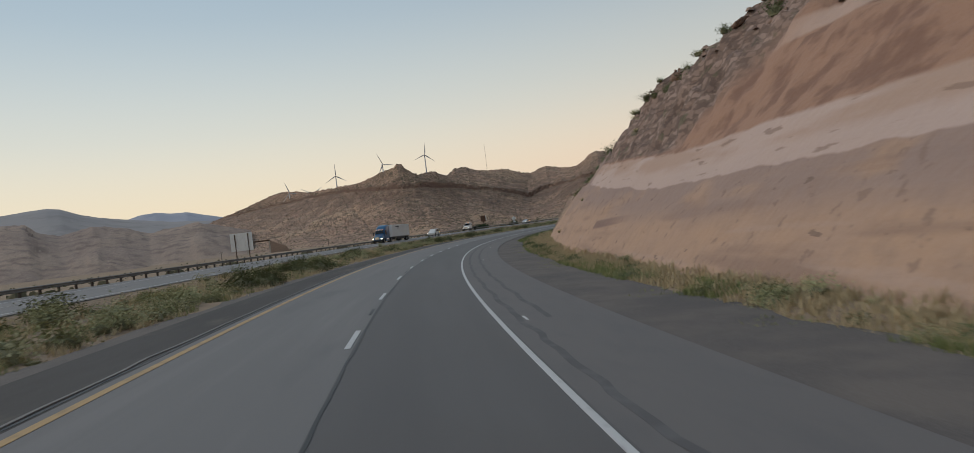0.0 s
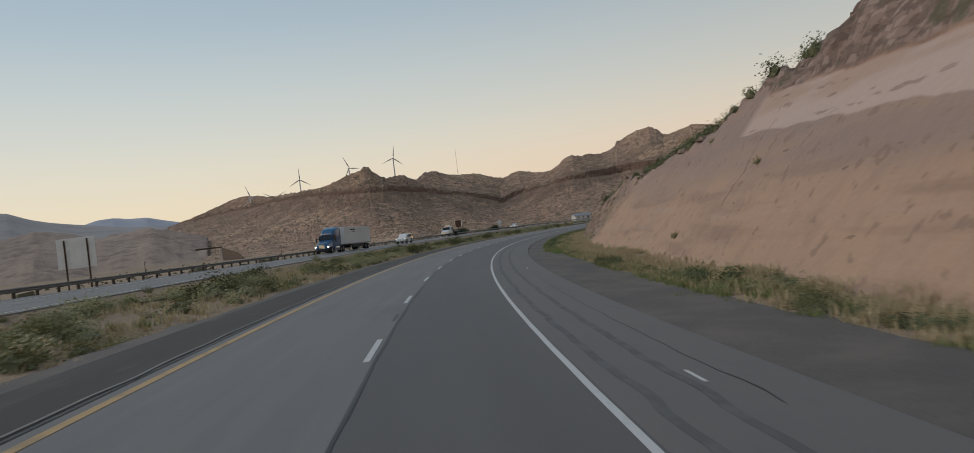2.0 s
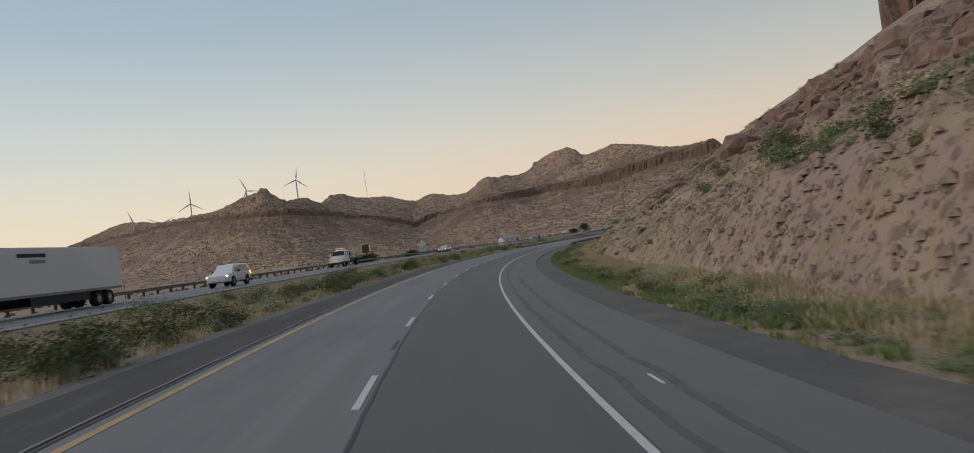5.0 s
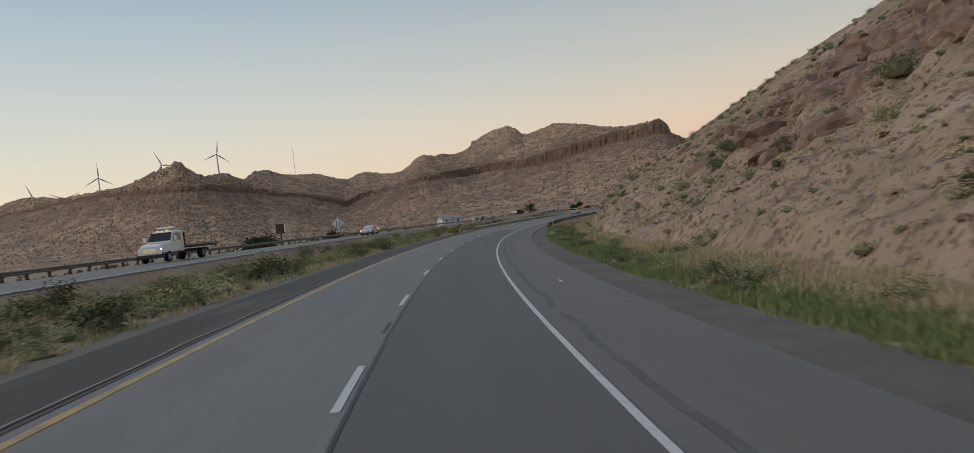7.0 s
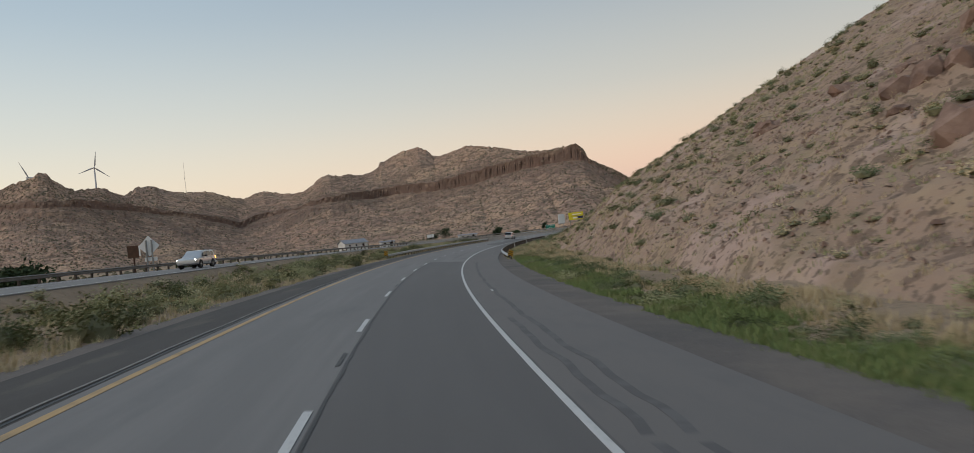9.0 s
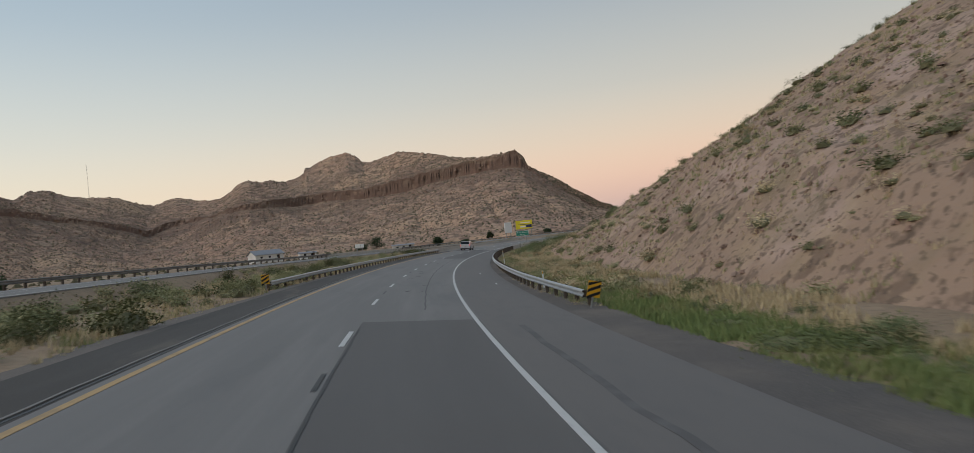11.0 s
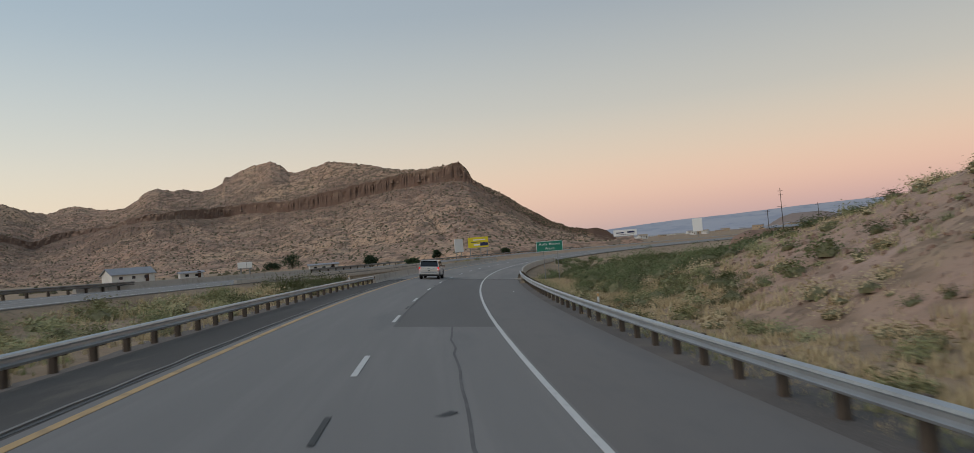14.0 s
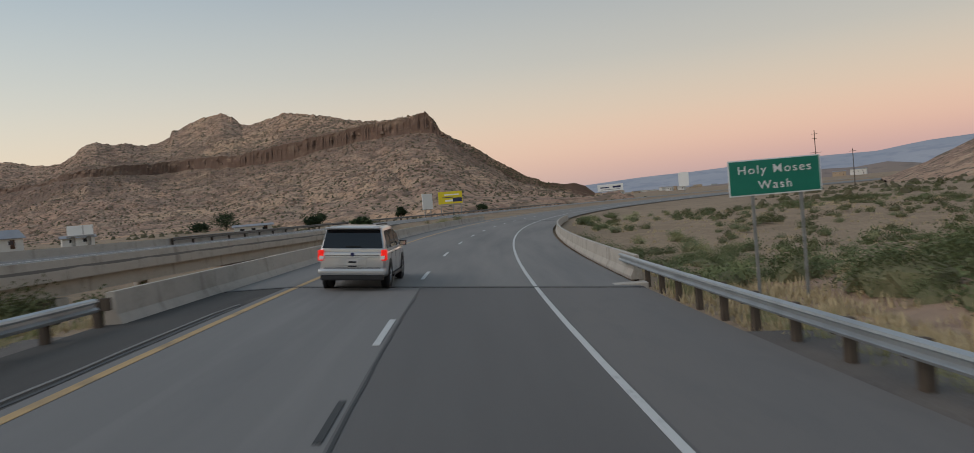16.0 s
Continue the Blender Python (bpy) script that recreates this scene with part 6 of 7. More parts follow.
def turbine(x, y, hub, spin, yaw):
    root = thing("wind_turbine", Matrix.Translation((x, y, hub)) @ Matrix.Rotation(radians(yaw), 4, "Z"), "pale wind turbine with three blades behind the ridge", "wind turbine", "turbines on the ridge")
    part("tower", rod(BM(), (0, 1.2, -75), (0, 1.2, -0.8), 1.7, 0.95, 14), TURBINE_WHITE, root, smooth=True)
    part("nacelle", box(BM(), (0, 1.8, 0), (2.0, 5.0, 2.0), 0.5), TURBINE_WHITE, root)
    rotor = part("rotor_hub", rod(BM(), (0, -1.6, 0), (0, -0.4, 0), 0.6, 1.0, 12), TURBINE_WHITE, root)
    for k in range(3):
        a = radians(spin + 120 * k)
        d, w = Vector((math.sin(a), 0, math.cos(a))), Vector((math.cos(a), 0, -math.sin(a)))
        c = Vector((0, -1.0, 0))
        rings = [[c + d * t + w * q - Vector((0, 1, 0)) * e for q, e in ((-cw * 0.4, 0), (0, th), (cw * 0.6, 0), (0, -th))] for t, cw, th in ((0.7, 1.0, 0.5), (5, 2.2, 0.35), (14, 1.3, 0.2), (23.5, 0.35, 0.06))]
        part("blade", loft(BM(), rings), TURBINE_WHITE, rotor)


turbine(-109, 1458, 141, 0, 8)
turbine(-14, 1400, 147, -28, 30)
turbine(68, 1400, 157, 8, 4)
turbine(-205, 1480, 120, -20, 20)
turbine(-160, 1470, 112, 60, 10)
mast = thing("radio_mast", Matrix.Translation((207, 1560, 120)), "thin lattice radio mast on the ridge", "mast")
for x, y in ((-0.7, -0.4), (0.7, -0.4), (0, 0.8)):
    part("leg", rod(BM(), (x, y, -20), (x * 0.5, y * 0.5, 62), 0.1, 0.07, 6), STEEL, mast)
for z in np.arange(-15, 60, 5):
    part("brace", rod(BM(), (-0.6, -0.35, z), (0.6, -0.35, z + 4), 0.07, 0.07, 5), STEEL, mast)


def utility_pole(m, h, arms, label):
    root = thing("utility_pole", m, label, "utility pole", "utility poles")
    part("pole", rod(BM(), (0, 0, -2), (0, 0, h), 0.17, 0.11, 10), WOOD_POST, root)
    for z, w in arms:
        part("crossarm", box(BM(), (0, 0.12, z), (w, 0.1, 0.12), 0.01), WOOD_POST, root)
        for x in (-0.45, 0.45):
            part("insulator", rod(BM(), (x * w, 0.12, z + 0.05), (x * w, 0.12, z + 0.28), 0.05, 0.035, 8), SIGN_BACK, root)


utility_pole(facing(370, 473, 0.6), 18.0, ((10.8, 3.4), (16.8, 1.8), (15.3, 1.6)), "brown wooden utility pole with crossarms above the scrub")
utility_pole(facing(398, 472, 1.0), 11.5, ((10.6, 2.2),), "wooden utility pole farther off by the yard")
utility_pole(facing(372, 480, 0.5), 10.0, ((9.4, 2.0),), "short wooden utility pole near the yard")
utility_pole(Matrix.Translation((-78, 330, -1.5)), 8.0, ((7.4, 1.8),), "wooden utility pole below the slope")
utility_pole(Matrix.Translation((-40, 420, -0.5)), 8.0, ((7.4, 1.8),), "wooden utility pole across the valley")

# ---- buildings ----
WALL_WHITE = material("white_painted_wall", (0.62, 0.61, 0.58), 0.85, spots=[(0.4, 4, 0.45, 0.7, (0.5, 0.48, 0.44), 0.6)])
WALL_TAN = material("tan_stucco", (0.42, 0.32, 0.22), 0.9, spots=[(0.5, 4, 0.4, 0.7, (0.36, 0.27, 0.19), 0.7)])
ROOF_GREY = material("grey_metal_roof", (0.27, 0.28, 0.30), 0.6, 0.2, spots=[(0.4, 4, 0.4, 0.7, (0.22, 0.23, 0.25), 0.7)])
ROOF_TAN = material("tan_shingles", (0.33, 0.26, 0.19), 0.9, spots=[(1.0, 4, 0.4, 0.7, (0.27, 0.21, 0.16), 0.7)])
GLASS_DARK = material("dark_window_glass", (0.02, 0.022, 0.025), 0.08, spec=0.6)


def gabled_house(m, w, d, h, rise, wall, roof, label, name="house", windows=4):
    root = thing(name, m, label, "house")
    part("wall", box(BM(), (0, 0, h / 2 - 0.5), (w, d, h + 1), 0.02), wall, root)
    for sx in (-1, 1):
        part("gable", slab(BM(), [(sx * w / 2, -d / 2, h), (sx * w / 2, d / 2, h), (sx * w / 2, 0, h + rise)], (-sx * 0.15, 0, 0)), wall, root)
    o = 0.5
    for sy in (-1, 1):
        e = Vector((0, sy * (d / 2 + o), h - rise * o / (d / 2)))
        part("roof", slab(BM(), [(-w / 2 - o, e.y, e.z + 0.03), (w / 2 + o, e.y, e.z + 0.03), (w / 2 + o, 0, h + rise + 0.03), (-w / 2 - o, 0, h + rise + 0.03)], (0, 0, 0.12)), roof, root)
    for i in range(windows):
        x = -w / 2 + (i + 0.7) * w / (windows + 0.4)
        wn_ = part("window", box(BM(), (x, -d / 2 - 0.02, h * 0.55), (1.2, 0.06, 1.0)), SIGN_WHITE, root)
        part("pane", box(BM(), (x, -d / 2 - 0.055, h * 0.55), (1.05, 0.02, 0.85)), GLASS_DARK, wn_)
    part("door", box(BM(), (w * 0.32, -d / 2 - 0.03, 1.0), (1.0, 0.06, 2.05)), BROWN, root)
    return root


gabled_house(facing(161, 572, 2.4, 22), 12.5, 7.5, 2.5, 1.8, WALL_WHITE, ROOF_GREY, "long white building with a grey gabled roof", "barn", 3)
gabled_house(facing(180, 574, 2.2, 10), 7, 4, 1.6, 0.5, WALL_WHITE, ROOF_GREY, "low white shed beside the long building", "shed", 2)
gabled_house(facing(330, 700, 1.8, 12), 11, 8, 2.5, 1.9, WALL_TAN, ROOF_TAN, "small tan cottage with a shingled gable roof", "cottage", 2)
gabled_house(facing(347, 688, 2.0, -14), 12, 8, 2.5, 1.9, WALL_TAN, ROOF_TAN, "tan cottage with a low gable", "cottage", 2)
gabled_house(facing(213, 547, 1.0, 5), 9, 4, 2.0, 0.4, WALL_WHITE, ROOF_GREY, "white mobile home beyond the highway", "mobile_home", 3)
gabled_house(facing(359, 615, 1.6, 5), 18, 6, 2.0, 0.5, WALL_WHITE, ROOF_TAN, "long low white building at the mountain foot", "workshop", 5)
gabled_house(facing(455, 690, 3.0, 5), 30, 9, 3.0, 0.9, WALL_WHITE, ROOF_GREY, "long pale building near the bend", "workshop", 5)
gabled_house(facing(448, 515, 1.0, 25), 18, 9, 2.6, 1.0, WALL_TAN, ROOF_GREY, "low yard building with a wide grey roof", "yard_shed", 2)
rngb = random.Random(5)
for i in range(40):
    a = radians(rngb.uniform(50, 70))
    d = rngb.uniform(950, 1900)
    x, y = 110 + d * math.sin(a), 344 + d * math.cos(a)
    gabled_house(facing(x, y, 2 + d * 0.004, rngb.uniform(-30, 30)), rngb.uniform(8, 24), 9, rngb.uniform(2.8, 6.5), rngb.uniform(0.5, 1.6), rngb.choice((WALL_WHITE, WALL_TAN, WALL_WHITE)), rngb.choice((ROOF_GREY, ROOF_TAN)), rngb.choice(("small pale town building in the distance", "distant low house of the town")), "town_house", 3)
# loading canopy by the valley road
shed = thing("valley_shelter", Matrix.Translation((-128, 684, 7.2)) @ Matrix.Rotation(radians(12), 4, "Z") @ Matrix.Diagonal((2.5, 2.5, 2.2, 1)), "open timber shelter with a flat roof and an earth ramp", "shelter")
part("roof", box(BM(), (0, 0, 3.9), (8.5, 4, 0.45), 0.04), BROWN, shed)
for x in (-3.9, 3.9):
    for y in (-1.6, 1.6):
        part("post", box(BM(), (x, y, 0.3), (0.4, 0.4, 7.0), 0.02), CONCRETE, shed)
part("earth_ramp", slab(BM(), [(4.2, -2, -3), (4.2, -2, 3.7), (9.5, -2, 0.8), (11.5, -2, -3)], (0, 4, 0)), SCREE, shed, "sandy earth ramp")

# ---- trees ----
TREE_LEAF = leaf_material("dark_tree_leaves", (0.018, 0.03, 0.014), (0.05, 0.07, 0.03))


def tree(m, h, r, seed, label):
    rr = random.Random(seed)
    root = thing("tree", m, label, "tree", "trees by the houses")
    t = BM()
    loft(t, [[(math.cos(a) * q + z * 0.04, math.sin(a) * q, z) for a in np.arange(0, 6.28, 0.79)] for z, q in ((-0.5, h * 0.05), (h * 0.25, h * 0.035), (h * 0.6, h * 0.015))])
    part("trunk", t, WOOD_POST, root)
    vs, fs, cl = [], [], []
    for i in range(26):
        a, e = rr.uniform(0, 6.3), rr.uniform(-0.5, 1.4)
        q = rr.uniform(0.45, 0.95)
        cl.append(Vector((math.cos(a) * math.cos(e) * r * q, math.sin(a) * math.cos(e) * r * q, h * 0.55 + math.sin(e) * h * 0.42 * q)))
    for i in range(7):
        part("limb", rod(BM(), (0, 0, h * 0.3), cl[i], h * 0.018, h * 0.006, 6), WOOD_POST, root)
    for i in range(1500):
        p = rr.choice(cl) + Vector((rr.gauss(0, 1), rr.gauss(0, 1), rr.gauss(0, 0.8))) * r * 0.19
        d = Vector((rr.gauss(0, 1), rr.gauss(0, 1), rr.gauss(0, 1))).normalized() * 0.32
        w = d.orthogonal().normalized() * 0.16
        o = len(vs)
        vs += [tuple(p - d), tuple(p + w), tuple(p + d), tuple(p - w)]
        fs.append((o, o + 1, o + 2, o + 3))
    ob = new("crown", mesh_from("crown", vs, fs, TREE_LEAF))
    ob.parent = root


for i, (x, y, z, h, r) in enumerate(((242, 632, 1.0, 8.0, 5.0), (231, 628, 1.0, 4.5, 4.0), (275, 622, 1.2, 4.6, 2.6), (281, 578, 1.2, 4.2, 2.0), (330, 590, 1.0, 3.6, 2.2), (215, 520, 0.6, 3.4, 2.0), (190, 462, 0.2, 2.4, 1.4), (37, 319, 0.2, 4.0, 3.4), (64, 400, 0.2, 4.0, 2.6))):
    tree(Matrix.Translation((x, y, z)), h, r, 90 + i, "dark rounded tree near the houses" if i < 7 else "dark round desert tree beyond the far guard rail")

# ---- vehicles ----
SILVER = material("silver_car_paint", (0.50, 0.50, 0.505), 0.32, 0.6, coat=0.7, spec=0.5, spots=[(1.2, 5, 0.5, 0.75, (0.42, 0.41, 0.4), 0.5)])
TYRE = material("tyre_rubber", (0.018, 0.018, 0.019), 0.85)
RIM = material("alloy_rim", (0.32, 0.32, 0.33), 0.35, 0.8)
TRIM = material("black_plastic_trim", (0.025, 0.025, 0.027), 0.6)
CAR_GLASS = material("tinted_car_glass", (0.010, 0.010, 0.012), 0.05, spec=0.55)
RED_LAMP = material("lit_tail_lamp", (0.45, 0.015, 0.012), 0.3, emit=((1.0, 0.02, 0.012), 0.6), spots=[(9, 2, 0.45, 0.6, (0.16, 0.005, 0.005), 0.9)])
REFLECT = material("red_reflector", (0.2, 0.012, 0.012), 0.25)
HEADLAMP = material("lit_headlamp", (0.8, 0.8, 0.75), 0.2, emit=((1.0, 0.93, 0.78), 5.0))
AMBER = material("lit_amber_lamp", (0.8, 0.3, 0.05), 0.3, emit=((1.0, 0.45, 0.12), 2.0))
CHROME = material("chrome", (0.6, 0.6, 0.6), 0.15, 1.0)
PLATE = material("pale_plate", (0.55, 0.53, 0.52), 0.5)
WHITE_BODY = material("white_car_paint", (0.68, 0.68, 0.67), 0.35, coat=0.5, spots=[(0.3, 3, 0.4, 0.7, (0.6, 0.6, 0.58), 0.5)])
BLUE_CAB = material("blue_cab_paint", (0.012, 0.085, 0.19), 0.35, coat=0.6, spots=[(0.5, 3, 0.4, 0.7, (0.015, 0.10, 0.22), 0.6)])


def ring(y, hw0, hw1, z0, z1, r=0.08):
    """A rounded car section at y: half widths at the bottom and top."""
    return [(-hw0 + r, y, z0), (hw0 - r, y, z0), (hw0, y, z0 + r), (hw0 + (hw1 - hw0) * 0.5 + 0.01, y, (z0 + z1) / 2), (hw1, y, z1 - r), (hw1 - r * 1.3, y, z1), (-hw1 + r * 1.3, y, z1), (-hw1, y, z1 - r), (-hw0 - (hw1 - hw0) * 0.5 - 0.01, y, (z0 + z1) / 2), (-hw0, y, z0 + r)]


def wheel(root, x, y, r, w, side):
    t = BM()
    prof = ((-w / 2, r * 0.62), (-w / 2, r * 0.93), (-w * 0.36, r), (w * 0.36, r), (w / 2, r * 0.93), (w / 2, r * 0.62))
    rings = [[(x + a, y + math.cos(q) * p, r + math.sin(q) * p) for a, p in prof] for q in np.linspace(0, 2 * math.pi, 25)[:-1]]
    vs = [[t.verts.new(p) for p in g_] for g_ in rings]
    for i in range(24):
        for j in range(len(prof)):
            a_, b_ = vs[i], vs[(i + 1) % 24]
            k = (j + 1) % len(prof)
            t.faces.new((a_[j], a_[k], b_[k], b_[j]))
    wh = part("wheel", t, TYRE, root, "black rubber tyre", True)
    rim = BM()
    rod(rim, (x - side * w * 0.1, y, r), (x + side * w * 0.40, y, r), r * 0.63, r * 0.60, 24)
    part("rim", rim, RIM, wh, "grey alloy rim")
    for k in range(6):
        a = k * math.pi / 3
        sp = BM()
        box(sp, (x + side * w * 0.44, y + math.cos(a) * r * 0.32, r + math.sin(a) * r * 0.32), (0.03, r * 0.56, r * 0.13), 0.006, Matrix.Rotation(a, 4, "X"))
        part("spoke", sp, CHROME, wh)


def soften(bm, offset=0.03):
    """Rounds the hard edges of a body shell."""
    bmesh.ops.recalc_face_normals(bm, faces=bm.faces)
    sharp = [e for e in bm.edges if len(e.link_faces) == 2 and e.calc_face_angle() > 0.35]
    bmesh.ops.bevel(bm, geom=sharp, offset=offset, segments=2, affect="EDGES", profile=0.6, clamp_overlap=True)
    return bm


def suv(m, paint, label, lamps=True):
    root = thing("suv", m, label, "car")
    b = loft(BM(), [ring(0.02, 0.90, 0.93, 0.48, 1.14), ring(0.12, 0.97, 0.98, 0.42, 1.17), ring(0.5, 1.0, 0.99, 0.36, 1.19), ring(3.7, 1.0, 0.985, 0.36, 1.17), ring(4.3, 1.0, 0.97, 0.38, 1.15), ring(5.0, 0.97, 0.93, 0.42, 1.08), ring(5.25, 0.88, 0.84, 0.5, 0.98)])
    part("body", soften(b), paint, root, smooth=True)
    c = loft(BM(), [ring(0.06, 0.97, 0.93, 1.10, 1.24, 0.04), ring(0.30, 0.975, 0.83, 1.10, 1.84, 0.05), ring(0.55, 0.98, 0.83, 1.10, 1.90, 0.06), ring(2.4, 0.98, 0.82, 1.10, 1.92, 0.06), ring(3.1, 0.96, 0.78, 1.10, 1.86, 0.05), ring(3.45, 0.95, 0.76, 1.10, 1.60, 0.04), ring(4.0, 0.94, 0.90, 1.10, 1.17, 0.02)])
    part("cabin", soften(c, 0.02), paint, root, smooth=True)
    part("rear_window", slab(BM(), [(-0.90, 0.07, 1.26), (0.90, 0.07, 1.26), (0.80, 0.255, 1.80), (-0.80, 0.255, 1.80)], (0, -0.014, 0.004)), CAR_GLASS, root, "dark tinted rear window")
    part("spoiler", box(BM(), (0, 0.2, 1.86), (1.62, 0.36, 0.05), 0.02), paint, root)
    part("wiper", box(BM(), (0.02, 0.05, 1.31), (0.46, 0.02, 0.025), 0.005), BLACK, root)
    for sx in (-1, 1):
        for y0, y1, z1a, z1b in ((0.52, 1.22, 1.76, 1.78), (1.32, 2.26, 1.79, 1.79), (2.36, 3.3, 1.78, 1.60)):
            x0 = lambda z: sx * (0.985 - (z - 1.10) * 0.2 + 0.01)
            pts = [(x0(1.24), y0, 1.24), (x0(1.24), y1 + (0.18 if y1 > 3 else 0), 1.24), (x0(z1b), y1 - (0.1 if y1 > 3 else 0), z1b), (x0(z1a), y0 + 0.05, z1a)]
            part("side_window", slab(BM(), pts, (sx * 0.01, 0, 0)), CAR_GLASS, root, "dark side window that mirrors the sky")
        part("roof_rail", box(BM(), (sx * 0.66, 1.5, 1.955), (0.045, 2.1, 0.04), 0.015), TRIM, root)
        mir = part("door_mirror", box(BM(), (sx * 1.13, 3.15, 1.29), (0.24, 0.12, 0.18), 0.04), TRIM, root)
        part("mirror_glass", box(BM(), (sx * 1.13, 3.085, 1.29), (0.19, 0.01, 0.13)), CHROME, mir)
        part("sill_step", box(BM(), (sx * 1.0, 2.35, 0.36), (0.16, 2.1, 0.07), 0.02), TRIM, root)
        for y in (1.42, 2.42):
            part("door_handle", box(BM(), (sx * 1.012, y, 1.06), (0.03, 0.2, 0.035), 0.01), paint, root)
        for y in (1.27, 2.31, 3.36):
            part("door_seam", box(BM(), (sx * 1.003, y, 0.8), (0.006, 0.014, 0.62)), BLACK, root)
        lamp = part("tail_lamp", box(BM(), (sx * 0.935, 0.10, 1.06), (0.17, 0.26, 0.32), 0.04), RED_LAMP if lamps else AMBER, root, "lit red tail lamp")
        part("lamp_lens", box(BM(), (sx * 0.905, -0.034, 0.99), (0.13, 0.012, 0.11), 0.004), SIGN_WHITE, lamp)
        for y in (0.98, 4.1):
            wheel(root, sx * 0.89, y, 0.41, 0.27, sx)
            part("wheel_arch", rod(BM(), (sx * 0.93, y, 0.44), (sx * 1.012, y, 0.44), 0.475, 0.475, 26), TRIM, root)
        part("headlamp", box(BM(), (sx * 0.74, 5.12, 0.92), (0.34, 0.16, 0.16), 0.04), HEADLAMP if not lamps else CHROME, root)
    part("tailgate_groove", box(BM(), (0, 0.012, 1.05), (1.6, 0.02, 0.014)), TRIM, root)
    part("tailgate_gap", box(BM(), (0, 0.02, 0.675), (1.66, 0.04, 0.03)), TRIM, root)
    part("handle_recess", box(BM(), (0, 0.006, 0.69 + 0.04), (0.26, 0.02, 0.035), 0.006), TRIM, root)
    part("chrome_strip", box(BM(), (0, 0.008, 1.0), (1.56, 0.025, 0.04), 0.006), paint, root)
    part("badge", rod(BM(), (0, 0.03, 1.08), (0, 0.0, 1.08), 0.055, 0.055, 16), BILL_BLUE, root)
    rec = part("plate_recess", box(BM(), (0, 0.014, 0.86), (0.86, 0.02, 0.22), 0.01), paint, root)
    part("number_plate", box(BM(), (0, 0.0, 0.86), (0.34, 0.012, 0.16)), PLATE, rec)
    part("plate_bar", box(BM(), (0, -0.008, 0.855), (0.24, 0.006, 0.055)), TRIM, rec)
    bump = part("rear_bumper", box(BM(), (0, 0.0, 0.57), (2.0, 0.26, 0.2), 0.07), paint, root)
    part("lower_valance", box(BM(), (0, 0.02, 0.40), (1.86, 0.24, 0.16), 0.04), TRIM, bump)
    for sx in (-0.7, 0.7):
        part("reflector", box(BM(), (sx, -0.105, 0.52), (0.22, 0.012, 0.03)), REFLECT, bump)
    return root


suv(along(427.0, 3.40, float(road_z(3.40)) + 0.01, -1.0) @ BANK_TURN, SILVER, "silver full-size SUV with lit red tail lamps in the passing lane")


def oncoming(s, l):
    return along(s, l, opp_z(s, l) + 0.03, 180) @ Matrix.Rotation(-math.atan(0.018), 4, "Y")


suv(oncoming(192.0, 21.6), WHITE_BODY, "white SUV with lit headlamps behind the blue lorry", False)


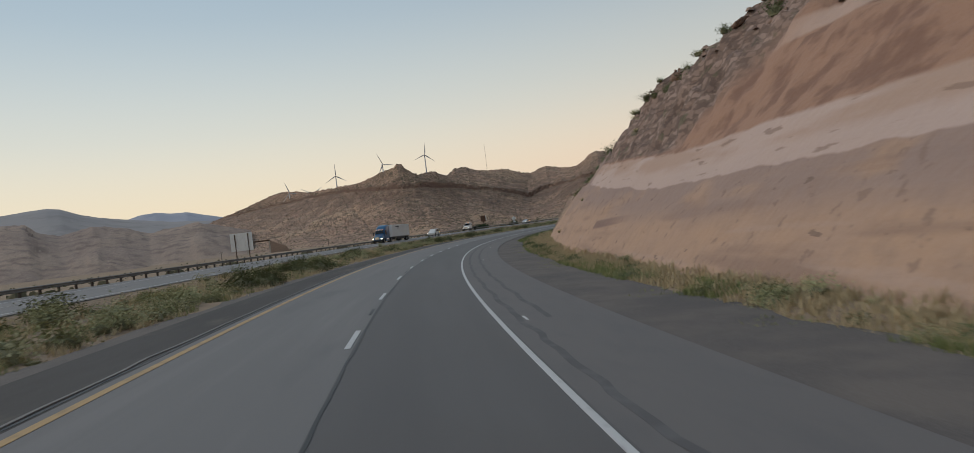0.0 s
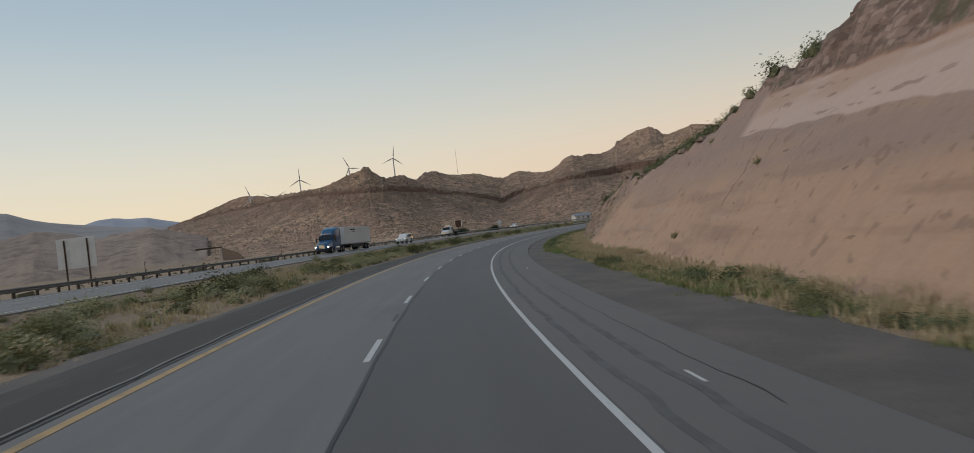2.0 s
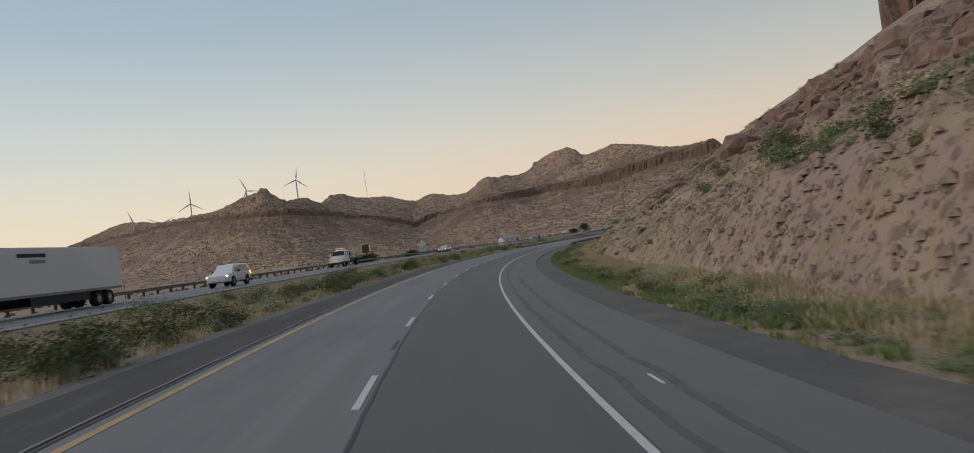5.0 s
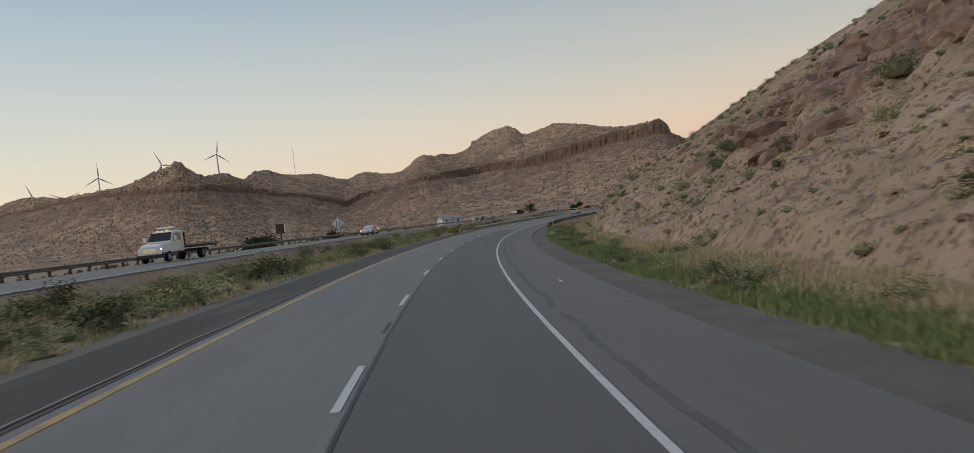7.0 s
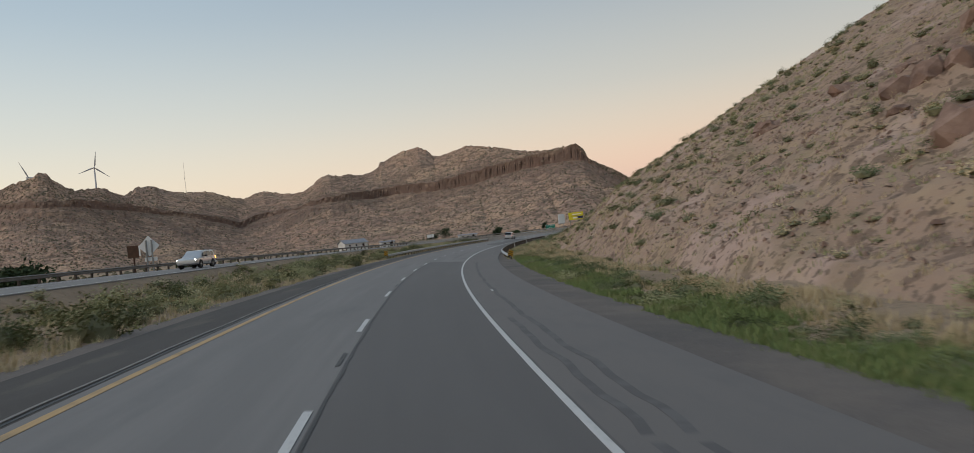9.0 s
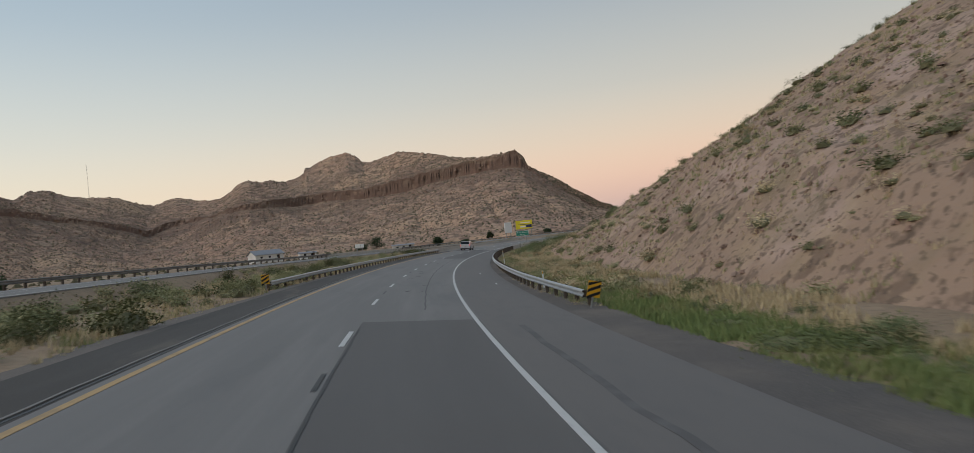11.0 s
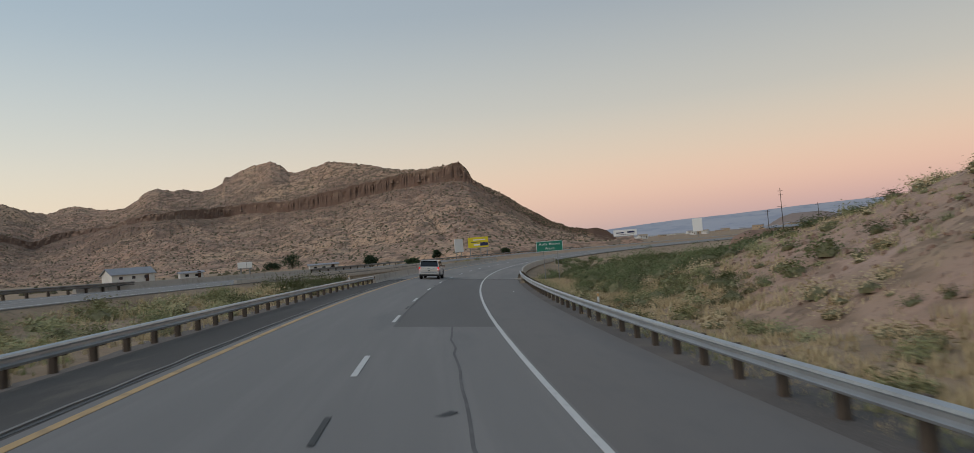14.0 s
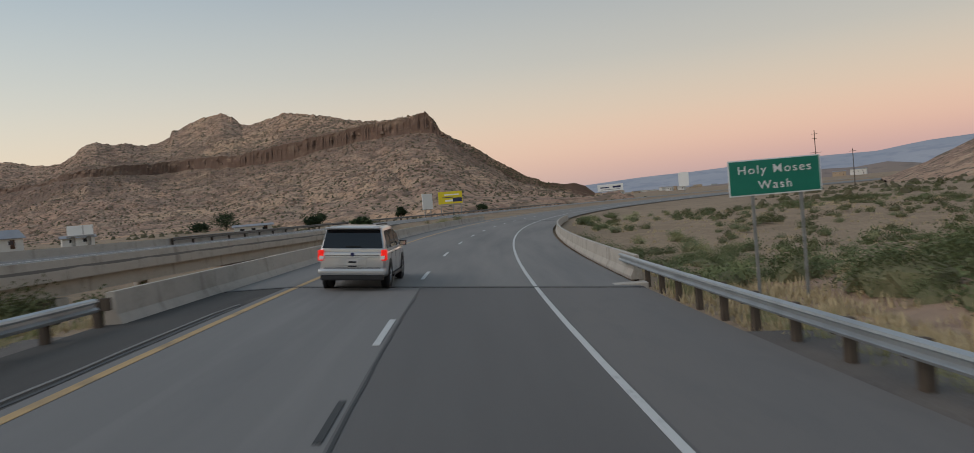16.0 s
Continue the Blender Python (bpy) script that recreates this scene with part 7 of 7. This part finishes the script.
def lorry(m, label):
    """A conventional tractor (nose at y = 21) with a box trailer behind it."""
    root = thing("semi_truck", m, label, "lorry")
    part("trailer_box", box(BM(), (0, 6.9, 2.55), (2.55, 13.8, 2.75), 0.04), WHITE_BODY, root, "plain white box trailer")
    for sx in (-1, 1):
        part("trailer_print", box(BM(), (sx * 1.285, 9.6, 3.45), (0.012, 2.6, 0.22)), TRIM, root, "dark printed bar")
        part("trailer_print", box(BM(), (sx * 1.285, 9.1, 3.08), (0.012, 1.5, 0.2)), STEEL, root, "grey printed bar")
        part("side_rail", box(BM(), (sx * 1.27, 6.9, 1.12), (0.05, 13.7, 0.16)), STEEL, root)
        part("side_skirt", box(BM(), (sx * 1.22, 7.0, 0.78), (0.04, 6.0, 0.55)), TRIM, root)
        for y in (1.6, 2.9, 14.6, 15.9):
            wheel(root, sx * 1.0, y, 0.5, 0.5, sx)
        wheel(root, sx * 1.05, 19.7, 0.5, 0.3, sx)
        part("fuel_tank", rod(BM(), (sx * 1.0, 16.6, 0.72), (sx * 1.0, 18.2, 0.72), 0.32, 0.32, 18), CHROME, root)
        part("chassis_fairing", box(BM(), (sx * 1.18, 17.3, 0.62), (0.06, 2.6, 0.62), 0.02), BLUE_CAB, root)
        part("headlamp", box(BM(), (sx * 0.92, 20.86, 1.02), (0.36, 0.2, 0.22), 0.05), HEADLAMP, root, "lit headlamp")
        mir = part("mirror_arm", box(BM(), (sx * 1.42, 18.9, 2.35), (0.3, 0.06, 0.06)), TRIM, root)
        part("door_mirror", box(BM(), (sx * 1.55, 18.9, 2.1), (0.2, 0.14, 0.7), 0.04), TRIM, mir)
        part("side_window", slab(BM(), [(sx * 1.2, 17.75, 2.0), (sx * 1.2, 18.75, 2.0), (sx * 1.14, 18.55, 2.75), (sx * 1.14, 17.75, 2.75)], (sx * 0.02, 0, 0)), CAR_GLASS, root)
        part("fog_lamp", box(BM(), (sx * 0.8, 21.06, 0.55), (0.3, 0.06, 0.1), 0.02), HEADLAMP, root)
    part("chassis", box(BM(), (0, 10.5, 0.95), (0.9, 20.0, 0.26), 0.02), TRIM, root)
    hood = loft(BM(), [ring(18.7, 1.12, 1.05, 0.75, 1.95, 0.12), ring(19.6, 1.12, 0.98, 0.75, 1.85, 0.15), ring(20.6, 1.08, 0.86, 0.7, 1.62, 0.18), ring(20.98, 0.98, 0.72, 0.7, 1.42, 0.16)])
    part("hood", soften(hood, 0.05), BLUE_CAB, root, smooth=True)
    cab = loft(BM(), [ring(15.5, 1.22, 1.2, 0.9, 3.85, 0.1), ring(16.2, 1.24, 1.2, 0.9, 4.02, 0.14), ring(17.6, 1.22, 1.08, 0.9, 3.72, 0.2), ring(18.5, 1.2, 1.0, 0.9, 2.95, 0.16), ring(19.1, 1.16, 1.04, 0.9, 1.98, 0.06)])
    part("cab", soften(cab, 0.05), BLUE_CAB, root, smooth=True, label="blue sleeper cab with a roof fairing")
    part("windscreen", slab(BM(), [(-0.98, 19.05, 2.08), (0.98, 19.05, 2.08), (0.86, 18.62, 2.82), (-0.86, 18.62, 2.82)], (0, 0.06, 0.03)), CAR_GLASS, root)
    part("grille", box(BM(), (0, 20.99, 1.08), (0.95, 0.06, 0.62), 0.04), CHROME, root)
    for z in (0.9, 1.08, 1.26):
        part("grille_bar", box(BM(), (0, 21.03, z), (0.9, 0.03, 0.05)), TRIM, root)
    part("bumper", box(BM(), (0, 20.95, 0.52), (2.35, 0.34, 0.4), 0.1), TRIM, root)
    for x in (-0.7, -0.3, 0, 0.3, 0.7):
        part("marker_lamp", box(BM(), (x, 18.66, 2.98), (0.12, 0.08, 0.05), 0.01), AMBER, root, "lit amber marker lamp")
    return root


def tow_truck(m):
    """A white flatbed recovery truck, nose at y = 8.2."""
    root = thing("tow_truck", m, "white flatbed tow truck with lit lamps and an empty dark bed", "lorry")
    part("cab", loft(BM(), [ring(4.3, 1.12, 1.05, 0.75, 2.55, 0.08), ring(5.2, 1.14, 1.02, 0.75, 2.62, 0.1), ring(5.75, 1.14, 0.96, 0.75, 2.5, 0.12), ring(6.45, 1.12, 1.04, 0.75, 1.72, 0.06)]), WHITE_BODY, root)
    part("hood", loft(BM(), [ring(6.3, 1.12, 1.05, 0.7, 1.7, 0.1), ring(7.6, 1.1, 0.98, 0.68, 1.55, 0.14), ring(8.15, 1.02, 0.88, 0.68, 1.34, 0.14)]), WHITE_BODY, root)
    part("windscreen", slab(BM(), [(-0.95, 6.42, 1.76), (0.95, 6.42, 1.76), (0.86, 5.86, 2.42), (-0.86, 5.86, 2.42)], (0, 0.05, 0.03)), CAR_GLASS, root)
    part("light_bar", box(BM(), (0, 5.0, 2.86), (1.5, 0.28, 0.16), 0.04), SIGN_WHITE, root)
    part("flat_bed", box(BM(), (0, 1.0, 1.12), (2.5, 6.6, 0.18), 0.03), TRIM, root)
    part("headboard", box(BM(), (0, 4.1, 1.75), (2.3, 0.1, 1.2), 0.03), TRIM, root)
    part("chassis", box(BM(), (0, 2.6, 0.8), (0.9, 9.6, 0.25), 0.02), TRIM, root)
    part("grille", box(BM(), (0, 8.14, 1.0), (1.1, 0.06, 0.42), 0.03), CHROME, root)
    part("bumper", box(BM(), (0, 8.2, 0.55), (2.2, 0.22, 0.3), 0.06), TRIM, root)
    for x in (-0.4, 0, 0.4):
        part("marker_lamp", box(BM(), (x, 5.7, 2.6), (0.14, 0.1, 0.06), 0.01), AMBER, root, "lit amber marker lamp")
    for sx in (-1, 1):
        part("headlamp", box(BM(), (sx * 0.8, 8.06, 1.05), (0.32, 0.14, 0.2), 0.04), HEADLAMP, root, "lit headlamp")
        part("door_mirror", box(BM(), (sx * 1.32, 6.2, 1.95), (0.22, 0.12, 0.42), 0.04), WHITE_BODY, root)
        part("side_window", slab(BM(), [(sx * 1.11, 4.75, 1.75), (sx * 1.11, 6.0, 1.75), (sx * 1.03, 5.65, 2.35), (sx * 1.05, 4.75, 2.35)], (sx * 0.02, 0, 0)), CAR_GLASS, root)
        part("bed_rail", box(BM(), (sx * 1.22, 1.0, 1.27), (0.06, 6.6, 0.12), 0.01), STEEL, root)
        wheel(root, sx * 0.98, 7.1, 0.46, 0.28, sx)
        wheel(root, sx * 0.92, 0.6, 0.46, 0.44, sx)


tow_truck(oncoming(243.0, 25.7))
suv(oncoming(296.0, 21.8) @ Matrix.Diagonal((0.92, 0.9, 0.82, 1)), SILVER, "low silver-grey car with lit headlamps on the oncoming carriageway", False)

# nose of the lorry stands near s = 156
lorry(oncoming(177.5, 25.7), "blue conventional lorry with a long white trailer, headlamps lit")
